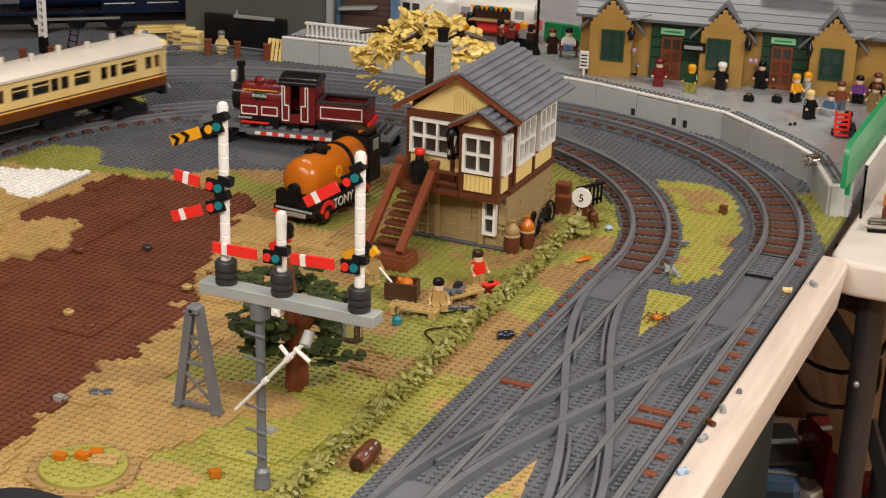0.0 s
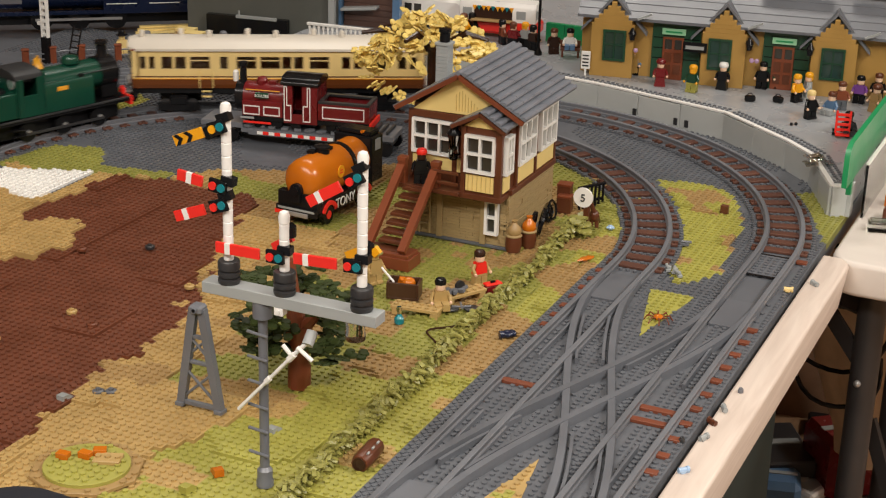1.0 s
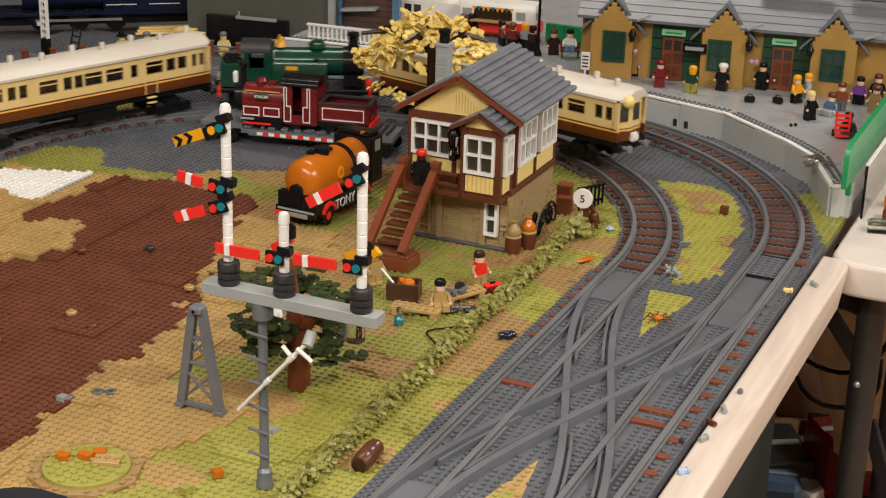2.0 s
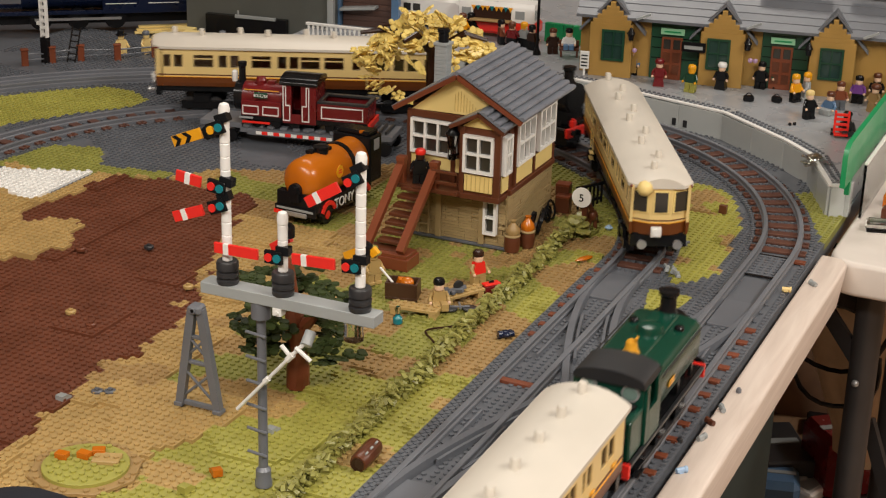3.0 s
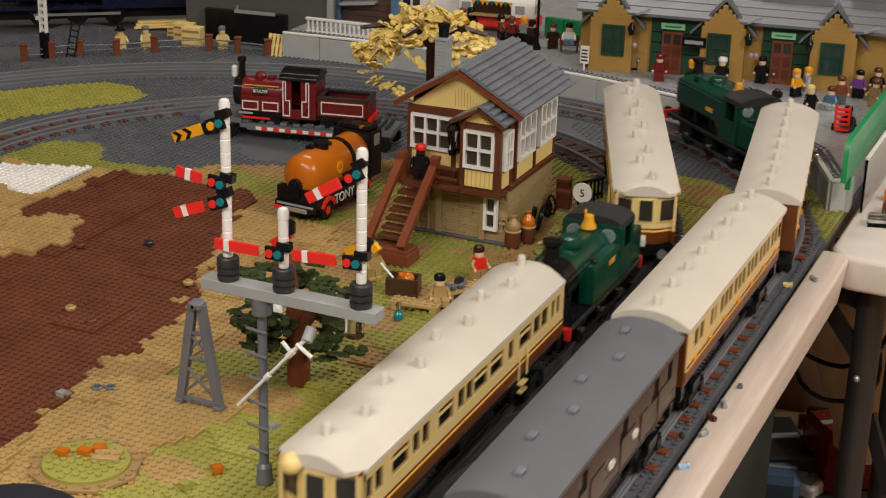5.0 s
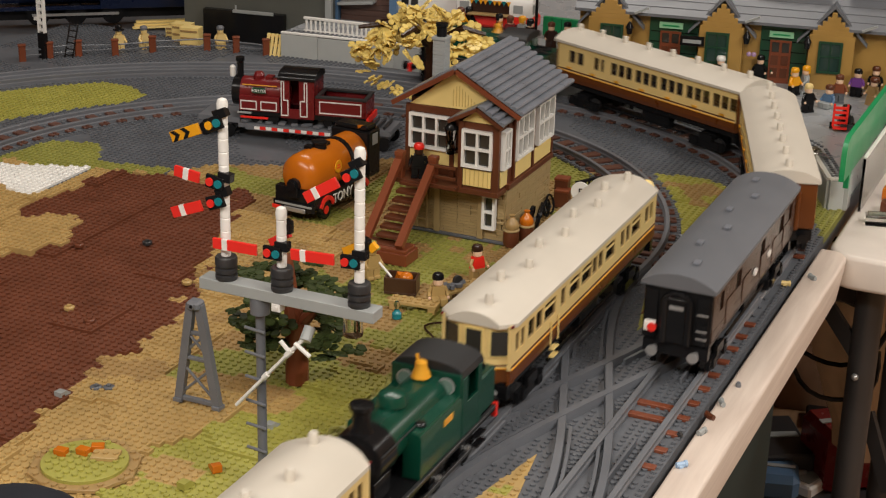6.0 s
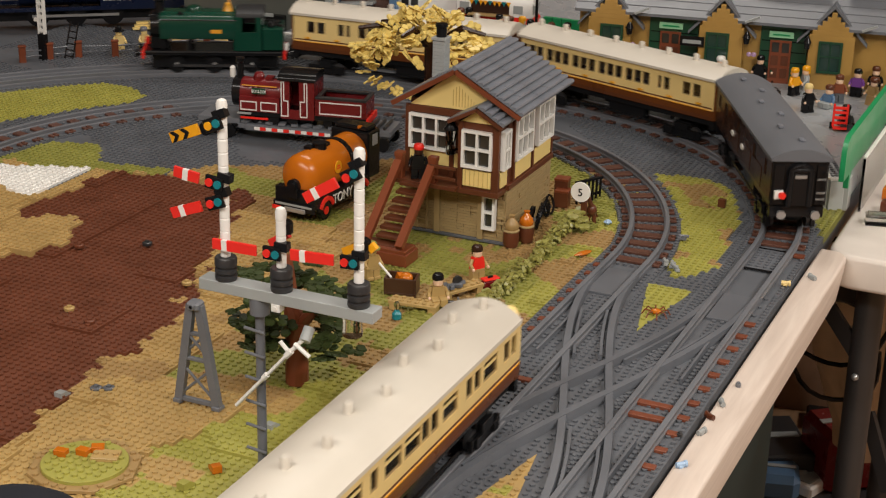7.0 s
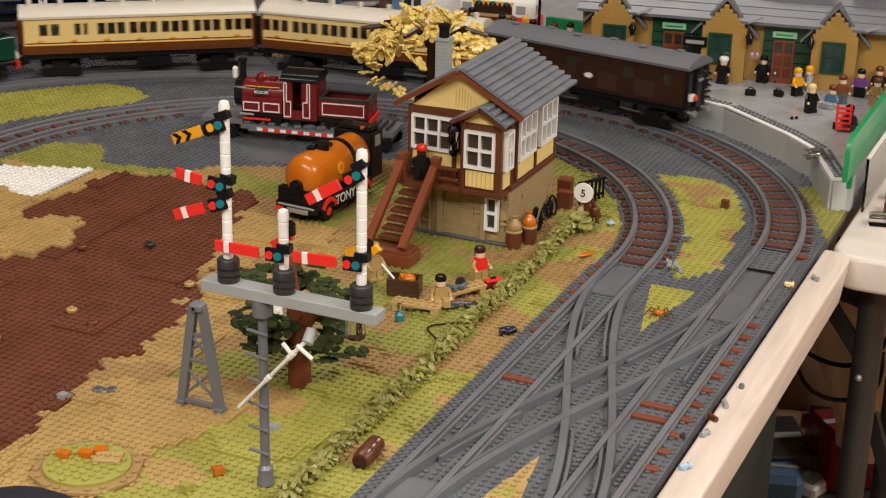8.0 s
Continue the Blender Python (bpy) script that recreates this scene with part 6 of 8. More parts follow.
def build_desk_scene():
    d = thing("low_table", "tan toy trestle table in two stepped lengths", "table", pose(0, 0, G0))
    for x, y, rz, l in ((-0.628, 1.345, 6, 0.050), (-0.603, 1.402, 62, 0.050)):
        c, s = math.cos(radians(rz)), math.sin(radians(rz))
        with Block() as bm:
            box(bm, 0, 0, 0.0066, l, 0.0155, 0.0034)
            for i in range(6):
                for j in (-0.004, 0.004):
                    stud(bm, -l / 2 + 0.005 + 0.008 * i, j, 0.0099)
        part("tabletop", bm, M["tan"], d, at=pose(x, y, 0, 0, 0, rz), smooth=False)
        for k in (-1, 1):
            with Block() as bm:
                box(bm, 0, 0, 0, 0.0075, 0.0150, 0.0068)
            part("leg", bm, M["tan"], d, at=pose(x + k * c * (l / 2 - 0.005), y + k * s * (l / 2 - 0.005), 0, 0, 0, rz))
    toy_figure(-0.612, 1.366, G0 + 0.004, 35, "tan", "tan", "skin", "black", label="tan toy figure in a black cap sitting at the low table", sit=True)
    toy_figure(-0.6045, 1.447, G0, 60, "tan", "red", "skin", "darkbrown", arms="tan", label="tan toy figure with a red scarf and dark hair")
    toy_figure(-0.703, 1.400, G0, 60, "tan", "tan", "tan", "leaf_olive", label="tan toy figure with a wide hat under the tree", hat=True)
    toy_figure(-0.715, 1.536, G0 + 0.0684, 20, "black", "black", "darkbrown", "red", label="dark toy figure with a red cap on the signal box landing")
    # chest with orange content
    c = thing("chest", "open dark brown toy chest holding an orange piece", "chest", pose(-0.660, 1.383, G0, 0, 0, 14))
    with Block() as bm:
        box(bm, 0, 0, 0, 0.033, 0.022, 0.0025)
        for s in (-1, 1):
            box(bm, s * 0.0155, 0, 0.0024, 0.0024, 0.022, 0.0155)
            box(bm, 0, s * 0.0100, 0.0024, 0.0288, 0.0022, 0.0155)
    part("body", bm, M["darkwood"], c)
    with Block() as bm:
        ball(bm, 0.004, 0.001, 0.015, 0.0075, 0.8, 12)
        box(bm, -0.004, 0.003, 0.010, 0.008, 0.006, 0.010, 20, 10, 30)
    part("content", bm, M["orange"], c)
    with Block() as bm:
        rod(bm, (-0.010, -0.004, 0.016), (-0.026, 0.010, 0.025), 0.0012, seg=8)
    part("stick", bm, M["white"], c)
    s = thing("suitcase", "small dark red toy suitcase on the grass", "suitcase", pose(-0.583, 1.432, G0, 0, 0, 55))
    with Block() as bm:
        box(bm, 0, 0, 0, 0.018, 0.0085, 0.0105, bev=0.0012)
    part("body", bm, M["darkred"], s)
    with Block() as bm:
        box(bm, 0, 0, 0.0103, 0.019, 0.0092, 0.0022, bev=0.0008)
    part("lid", bm, M["red"], s)
    with Block() as bm:
        box(bm, 0, 0, 0.0123, 0.006, 0.002, 0.0022)
    part("handle", bm, M["black"], s)
    # grey machine on the table
    m = thing("clockwork_machine", "grey toy machine parts lying on the low table", "machine", pose(-0.606, 1.395, G0 + 0.0104, 0, 0, 62))
    with Block() as bm:
        for i in range(7):
            box(bm, random.uniform(-0.014, 0.014), random.uniform(-0.005, 0.005), 0.001, 0.009, 0.004, 0.004, random.uniform(-20, 20), random.uniform(-20, 20), random.uniform(0, 180))
    part("housing", bm, M["rail"], m)
    with Block() as bm:
        rod(bm, (0.004, 0, 0.006), (0.004, 0.003, 0.006), 0.0055, seg=14)
    part("gear", bm, M["iron"], m)
    w = thing("bicycle_frame", "dark grey toy bicycle lying by the table", "bicycle", pose(-0.594, 1.378, G0, 0, 0, 30))
    for x in (-0.010, 0.010):
        with Block() as bm:
            lathe(bm, [(0.0072, 0.0005), (0.0078, 0.0012), (0.0078, 0.0024), (0.0060, 0.0030)], x, 0, 0, 18)
        part("wheel", bm, M["iron"], w)
    with Block() as bm:
        rod(bm, (-0.010, 0, 0.0035), (0.010, 0, 0.0035), 0.0012, seg=8)
        rod(bm, (0, -0.006, 0.0045), (0, 0.008, 0.0045), 0.0012, seg=8)
    part("bar", bm, M["rail"], w)
    f = thing("flask", "teal toy flask with a clear stopper", "flask", pose(-0.634, 1.318, G0))
    with Block() as bm:
        lathe(bm, [(0.0040, 0), (0.0048, 0.001), (0.0048, 0.006), (0.0030, 0.008), (0.0022, 0.010)], 0, 0, 0, 14)
    part("body", bm, M["teal"], f)
    with Block() as bm:
        lathe(bm, [(0.0020, 0.0098), (0.0024, 0.012), (0.0030, 0.016), (0.0020, 0.018)], 0, 0, 0, 12)
    part("stopper", bm, M["smoke"], f)
    wp = thing("whip", "curly dark brown toy whip lying on the grass", "whip", pose(-0.594, 1.312, G0 + 0.001))
    with Block() as bm:
        prev = None
        for k in range(41):
            u = k / 40
            p = Vector((0.010 * math.sin(u * 5.6 + 2.2) + 0.004, -0.022 + 0.048 * u, 0.001))
            if prev:
                rod(bm, prev, p, 0.0011, seg=6)
            prev = p
    part("cord", bm, M["darkbrown"], wp)


def build_box_side():
    for x, y, c, lab in ((-0.611, 1.556, "sand", "tan sack on a brown barrel by the signal box"), (-0.602, 1.577, "orange", "orange sack on a brown barrel by the signal box")):
        b = thing("barrel", lab, "barrel", pose(x, y, G0), "barrels by the signal box")
        with Block() as bm:
            lathe(bm, [(0.0078, 0), (0.0088, 0.003), (0.0092, 0.009), (0.0088, 0.015), (0.0080, 0.018)], 0, 0, 0, 16)
        part("cask", bm, M["brown"], b)
        with Block() as bm:
            lathe(bm, [(0.0092, 0.0178), (0.0094, 0.0190), (0.0080, 0.0200)], 0, 0, 0, 16)
        part("rim", bm, M["stone"], b)
        with Block() as bm:
            lathe(bm, [(0.0070, 0.0198), (0.0082, 0.0225), (0.0074, 0.027), (0.0040, 0.031), (0.0026, 0.0335), (0.0036, 0.036)], 0.0005, 0, 0, 12)
        part("sack", bm, M[c], b)
    # cart wheels leaning on the wall
    for i, (x, y, rz) in enumerate(((-0.608, 1.603, 8), (-0.6025, 1.618, 20))):
        w = thing("cart_wheel", "dark brown spoked cart wheel leaning on the wall", "wheel", pose(x, y, 0.0148, 0, 12, rz), "leaning cart wheels")
        n = 20
        with Block() as bm:
            for k in range(n):
                a, b = 2 * math.pi * k / n, 2 * math.pi * (k + 1) / n
                beam(bm, (0, 0.0145 * math.cos(a), 0.0145 * math.sin(a)), (0, 0.0145 * math.cos(b), 0.0145 * math.sin(b)), 0.0034, 0.0030)
        part("rim", bm, M["black"], w)
        for k in range(10):
            a = 2 * math.pi * k / 10
            with Block() as bm:
                rod(bm, (0, 0.002 * math.cos(a), 0.002 * math.sin(a)), (0, 0.0138 * math.cos(a), 0.0138 * math.sin(a)), 0.0008, seg=6)
            part("spoke", bm, M["darkbrown"], w)
        with Block() as bm:
            rod(bm, (-0.003, 0, 0), (0.003, 0, 0), 0.003, seg=10)
        part("hub", bm, M["black"], w)
    for x, y, z, h in ((-0.607, 1.706, G0, 0.019), (-0.6115, 1.716, G0, 0.030)):
        c = thing("crate", "dark reddish brown toy crate behind the signal box", "crate", pose(x, y, z, 0, 0, 6), "brown crates")
        with Block() as bm:
            box(bm, 0, 0, 0, 0.016, 0.014, h)
        part("body", bm, M["brown"], c)
        with Block() as bm:
            box(bm, 0, 0, h - 0.001, 0.017, 0.015, 0.003)
        part("lid", bm, M["rust"], c)
    # round speed sign
    s = thing("speed_sign", "round white sign on a brown post", "sign", pose(-0.5615, 1.652, G0))
    with Block() as bm:
        box(bm, 0, 0, 0, 0.006, 0.006, 0.032)
    part("post", bm, M["brown"], s)
    with Block() as bm:
        rod(bm, (-0.003, -0.004, 0.0425), (-0.003, -0.0065, 0.0425), 0.0115, seg=28)
    d = part("disc", bm, M["white"], s)
    lettering(d, "5", 0.0125, M["black"], pose(-0.003, -0.0069, 0.0382, 90, 0, 0), "black numeral five")
    b = thing("brown_beast", "reddish brown toy animal with two legs and a long neck", "toy animal", pose(-0.556, 1.664, G0, 0, 0, 20))
    for q in (-0.004, 0.004):
        with Block() as bm:
            rod(bm, (q, 0, 0), (q * 0.6, 0.001, 0.013), 0.0020, 0.0028, 8)
        part("leg", bm, M["brown"], b)
    with Block() as bm:
        ball(bm, 0, 0.001, 0.0165, 0.0062, 1.2, 10)
        rod(bm, (0, 0, 0.020), (-0.006, -0.003, 0.036), 0.0032, 0.0022, 8)
        ball(bm, -0.007, -0.0045, 0.0375, 0.0034, 1, 8)
        rod(bm, (0.002, 0.004, 0.016), (0.007, 0.012, 0.005), 0.0028, 0.0010, 8)
    part("body", bm, M["brown"], b)
    p = thing("bush", "small olive toy bush at the end of the hedge", "bush", pose(-0.565, 1.640, G0))
    with Block() as bm:
        for i in range(14):
            leaf_cluster(bm, random.uniform(-0.010, 0.010), random.uniform(-0.010, 0.010), 0.004 + 0.016 * random.random(), 0.0055)
    part("leaves", bm, M["leaf_olive"], p, smooth=False)
    f = thing("black_railing", "short black toy railing behind the signal box", "railing", pose(-0.585, 1.735, G0, 0, 0, 60))
    for i in range(7):
        with Block() as bm:
            box(bm, -0.018 + 0.006 * i, 0, 0, 0.0024, 0.0024, 0.026)
        part("bar", bm, M["black"], f)
    with Block() as bm:
        box(bm, 0, 0, 0.0258, 0.042, 0.0034, 0.003)
        box(bm, 0, 0.0028, 0.006, 0.042, 0.003, 0.003)
    part("rail", bm, M["black"], f)


def build_scatter():
    c = thing("log_roll", "dark red-brown toy barrel lying on its side", "barrel", pose(-0.531, 1.050, G0 + 0.0080, 0, 0, 4))
    with Block() as bm:
        m = pose(0, 0, 0, 90, 0, 0)
        lathe(bm, [(0.0070, -0.018), (0.0080, -0.015), (0.0082, 0.0), (0.0080, 0.015), (0.0070, 0.018)], seg=10, m=m)
    part("cask", bm, M["brown"], c)
    with Block() as bm:
        rod(bm, (0, -0.0175, 0), (0, -0.0190, 0), 0.0056, seg=16)
    part("end", bm, M["darkbrown"], c)
    for k, y in ((0, -0.010), (1, 0.0), (2, 0.010)):
        with Block() as bm:
            box(bm, 0.0042, y, 0.0066, 0.0016, 0.004, 0.0014, 0, 30, 0, bev=0)
        part("rivet", bm, M["pale"], c)
    with Block() as bm:
        ball(bm, 0, 0, 0.004, 0.0058, 0.65, 12)
        rod(bm, (-0.008, 0, 0.0035), (0.008, 0, 0.0035), 0.0040, 0.0030, 12)
        box(bm, 0.004, 0.002, 0.002, 0.008, 0.005, 0.004, 0, 0, 30)
    single("blue_bug", bm, M["blue"], "small dark blue toy beetle on the grass", "toy animal", pose(-0.527, 1.337, G0, 0, 0, 40))
    with Block() as bm:
        loft(bm, [[(r * math.cos(a), y, 0.003 + r * 0.6 * math.sin(a)) for a in [2 * math.pi * k / 8 for k in range(8)]] for y, r in ((-0.012, 0.0008), (-0.004, 0.0036), (0.006, 0.0040), (0.012, 0.0014))])
    single("carrot", bm, M["orange"], "orange toy carrot lying on the grass", "toy food", pose(-0.530, 1.565, G0, 0, 0, -28))
    cr = thing("crab", "small orange toy crab between the tracks", "toy animal", pose(-0.4085, 1.442, 0.0))
    with Block() as bm:
        ball(bm, 0, 0, 0.004, 0.0052, 0.55, 12)
    part("shell", bm, M["orange"], cr)
    for k in range(8):
        a = radians(20 + 45 * k)
        with Block() as bm:
            rod(bm, (0.003 * math.cos(a), 0.003 * math.sin(a), 0.004), (0.011 * math.cos(a), 0.011 * math.sin(a), 0.006), 0.0008, seg=6)
            rod(bm, (0.011 * math.cos(a), 0.011 * math.sin(a), 0.006), (0.0145 * math.cos(a), 0.0145 * math.sin(a), 0.0005), 0.0007, seg=6)
        part("leg", bm, M["rust"], cr)
    fl = thing("flower_bed", "round olive toy bed with orange bricks", "flower bed", pose(-0.735, 0.932, G0))
    with Block() as bm:
        lathe(bm, [(0.046, 0), (0.046, 0.0026), (0.0455, 0.003)], 0.010, 0.004, 0, 8)
        for i in range(-5, 6):
            for j in range(-5, 6):
                if 4.5 < math.hypot(i, j) < 5.2:
                    stud(bm, 0.010 + i * 0.008, 0.004 + j * 0.008, 0.003)
    part("base_plate", bm, M["sand"], fl, "tan eight-sided base plate", smooth=False)
    with Block() as bm:
        lathe(bm, [(0.035, 0.0028), (0.035, 0.0058), (0.0345, 0.0062)], 0.010, 0.004, 0, 36)
        for i in range(-4, 5):
            for j in range(-4, 5):
                if math.hypot(i, j) < 4.1:
                    stud(bm, 0.010 + i * 0.008, 0.004 + j * 0.008, 0.0062)
    part("plate", bm, M["lime"], fl, smooth=False)
    with Block() as bm:
        box(bm, 0.022, 0.016, 0.0060, 0.022, 0.016, 0.0034, 0, 0, 20)
        for i in (-1, 0, 1):
            stud(bm, 0.022 + 0.0075 * i, 0.016 + 0.0027 * i, 0.0092)
    part("tan_wedge", bm, M["tan"], fl, smooth=False)
    for x, y, rz in ((-0.012, 0.003, 5), (0.003, 0.012, 0), (0.010, 0.022, 30)):
        with Block() as bm:
            box(bm, x, y, 0.0062, 0.0105, 0.0075, 0.0056, 0, 0, rz)
        part("brick", bm, M["orange"], fl)
    for x, y, z, c, lab in ((-0.630, 0.979, G0, "orange", "small orange toy brick on the grass"), (-0.636, 0.945, G0, "lime", "pale green toy slope piece on the grass"),
                            (-0.626, 1.062, G0, "pale", "pale grey toy leaf piece on the grass"), (-0.818, 1.031, G0, "pale", "pale toy piece at the edge of the tan field")):
        with Block() as bm:
            prism(bm, [(-0.006, 0), (0.006, 0), (0.006, 0.003), (0.001, 0.006), (-0.006, 0.006)], -0.004, 0.004)
        single("loose_brick", bm, M[c], lab, "toy piece", pose(x, y, z, 0, 0, random.uniform(0, 180)))
    for x, y, c in ((-0.926, 1.186, "tan"), (-0.861, 1.295, "tan"), (-0.95, 1.10, "tan"), (-0.96, 1.37, "iron"), (-0.79, 1.06, "grey"), (-0.80, 1.055, "grey"), (-1.02, 1.33, "mud"), (-0.89, 1.17, "mud")):
        with Block() as bm:
            lathe(bm, [(0.0052, 0), (0.0055, 0.001), (0.0055, 0.0030), (0.0044, 0.0036)], 0, 0, 0, 10)
            stud(bm, 0, 0, 0.0034)
        single("round_plate", bm, M[c], "small round toy plate lying in the field", "toy piece", pose(x, y, 0.0 if c != "grey" else G0, 0, 0, 0), "round plates in the field")
    with Block() as bm:
        ball(bm, 0, 0, 0.003, 0.0034, 1, 8)
        for k in range(5):
            a = radians(72 * k)
            ball(bm, 0.003 * math.cos(a), 0.003 * math.sin(a), 0.003, 0.0022, 0.7, 8)
    single("pale_flower", bm, M["sky"], "pale blue toy flower on the grass", "toy flower", pose(-0.5385, 1.672, G0))
    for x, y in ((-0.447, 1.660), (-0.432, 1.575), (-0.425, 1.567), (-0.44, 1.578)):
        with Block() as bm:
            box(bm, 0, 0, 0, 0.010, 0.005, 0.003)
            rod(bm, (-0.004, 0, 0.004), (0.007, 0.003, 0.004), 0.0017, seg=8)
            stud(bm, 0.002, 0, 0.003)
        single("loose_part", bm, M["rail"] if y > 1.6 else M["pale"], "loose grey toy part between the tracks", "toy piece", pose(x, y, 0.0, 0, 0, random.uniform(0, 180)), "loose parts between the tracks")
    with Block() as bm:
        box(bm, -0.4385, 1.795, G0 - 0.001, 0.009, 0.007, 0.010)
    single("brown_brick", bm, M["brown"], "small brown toy brick by the outer track", "toy piece")
    # dark cap lying at the near edge of the field
    with Block() as bm:
        loft(bm, [[(0.050 * k * math.cos(a), 0.036 * k * math.sin(a), z) for a in [2 * math.pi * q / 20 for q in range(20)]] for k, z in ((1.0, 0.0), (1.02, 0.012), (0.92, 0.024), (0.66, 0.031), (0.30, 0.034))])
    single("dark_cap", bm, M["navycloth"], "dark navy cloth cap lying at the field's edge", "cap", pose(-0.706, 0.828, G0, 0, 0, 20))


M["darkwood"] = plastic("dark_chest_plastic", (0.060, 0.026, 0.012), 0.35, 0.15)
M["navycloth"] = plastic("navy_cloth", (0.010, 0.012, 0.020), 0.9, 0.3, bump=0.3)
build_desk_scene()
build_box_side()
build_scatter()


def build_cable_coil():
    with Block() as bm:
        for cy, r, lean in ((0.0, 0.0085, 0.002), (0.006, 0.0105, 0.005), (-0.006, 0.0080, 0.004)):
            pts = [Vector((lean * (1 - math.sin(k * math.pi / 8)) * 0.5, cy + r * math.cos(k * math.pi / 8), r + 0.0012 + r * math.sin(k * math.pi / 8))) for k in range(17)]
            for a, b in zip(pts, pts[1:]):
                rod(bm, a, b, 0.0014, seg=6)
    single("cable_coil", bm, M["black"], "black coiled cable leaning on the signal box", "cable coil", pose(-0.6130, 1.668, -0.0016))


build_cable_coil()

# ---- platform ----
PZ = 0.034
EDGE = [(-0.310, 1.857), (-0.326, 1.849), (-0.373, 1.958), (-0.416, 2.004), (-0.522, 2.092), (-0.722, 2.146), (-0.900, 2.172), (-1.060, 2.180), (-1.245, 2.158)]


def build_platform():
    p = thing("platform", "pale grey station platform with a white edge", "platform", kind="structure")
    with Block() as bm:
        prism(bm, EDGE + [(-1.245, 2.5), (-1.245, 3.3), (-0.20, 3.3), (-0.20, 2.3), (-0.310, 2.2)], -0.012, PZ, "z")
    part("paving", bm, M["paving"], p, smooth=False)
    for i, ((ax, ay), (bx, by)) in enumerate(zip(EDGE, EDGE[1:])):
        a, b = Vector((ax, ay, 0)), Vector((bx, by, 0))
        L = (b - a).length
        ang = math.degrees(math.atan2(by - ay, bx - ax))
        n = max(1, round(L / 0.064))
        for k in range(n):
            c = a.lerp(b, (k + 0.5) / n)
            with Block() as bm:
                box(bm, 0, 0.0016, -0.006, L / n - 0.0006, 0.0034, PZ + 0.0045 - 0.001 * (k % 2), bev=0.0005)
            part("wall_panel", bm, M["wallgrey"], p, at=pose(c.x, c.y, 0, 0, 0, ang))
            with Block() as bm:
                box(bm, 0, 0, PZ - 0.0008, L / n - 0.0003, 0.0062, 0.0030)
            part("coping", bm, M["white"], p, at=pose(c.x, c.y, 0, 0, 0, ang))
        with Block() as bm:
            k = 0.004
            while k < L:
                q = a.lerp(b, k / L) + Vector(((by - ay) / L, -(bx - ax) / L, 0)) * 0.010
                stud(bm, q.x, q.y, PZ)
                q2 = a.lerp(b, k / L) - Vector(((by - ay) / L, -(bx - ax) / L, 0)) * -0.018
                stud(bm, q2.x, q2.y, PZ)
                k += S
        tagged(part("edge_studs", bm, M["grey"], p, smooth=False), kind="stuff")
    # cable hatches in the wall
    for x, y in ((-0.578, 2.1055), (-0.595, 2.110), (-0.660, 2.127)):
        with Block() as bm:
            box(bm, 0, -0.0022, 0.002, 0.006, 0.002, 0.010)
        part("hatch", bm, M["iron"], p, at=pose(x, y, 0, 0, 0, -15))
    with Block() as bm:
        box(bm, -0.317, 1.866, -0.004, 0.026, 0.020, 0.039)
    part("end_block", bm, M["wallgrey"], p)


def gable_front(parent, u, w, eave, peak, depth):
    """A crow-stepped gable of ochre bricks, with its roof behind."""
    with Block() as bm:
        z, k = 0.0, 0
        steps = 5
        box(bm, u, 0.003, 0, w, 0.008, eave)
        for i in range(steps):
            ww = w * (1 - (i + 0.55) / steps)
            box(bm, u, 0.003, eave + (peak - eave) * i / steps, max(ww, 0.007), 0.008, (peak - eave) / steps + 0.0001 * i, bev=0.0003)
    g = part("gable", bm, M["ochre"], parent, "stepped ochre brick gable")
    for s in (-1, 1):
        for i in range(5):
            a0, a1 = i / 5, (i + 1) / 5
            x0, z0 = u + s * (w / 2 + 0.017) * (1 - a0), eave - 0.015 + (peak + 0.021 - eave) * a0
            x1, z1 = u + s * (w / 2 + 0.017) * (1 - a1), eave - 0.015 + (peak + 0.021 - eave) * a1
            with Block() as bm:
                pts = [(x0, z0 - 0.001), (x0, z0 + 0.0035), (x1, z1 + 0.0042), (x1, z1 - 0.001)]
                prism(bm, pts, 0.0072, depth)
            part("gable_course", bm, M["slate_pale"], parent, smooth=False)
    return g


def station_window(parent, u, z, w, h, lit=False):
    with Block() as bm:
        ring(bm, w, h, 0.0030, 0.004)
    fr = part("window", bm, M["bottle"], parent, "dark green window frame", pose(u, -0.002, z), smooth=False)
    with Block() as bm:
        box(bm, 0, 0.0002, 0.0015, 0.0018, 0.003, h - 0.003, bev=0)
    part("glazing_bar", bm, M["bottle"], fr)
    with Block() as bm:
        box(bm, 0, 0.0, h / 2, w - 0.003, 0.0031, 0.0018, bev=0)
    part("glazing_bar", bm, M["bottle"], fr)
    with Block() as bm:
        box(bm, 0, 0.0005, 0, w, 0.001, h, bev=0)
    part("pane", bm, M["glass_green"], fr)


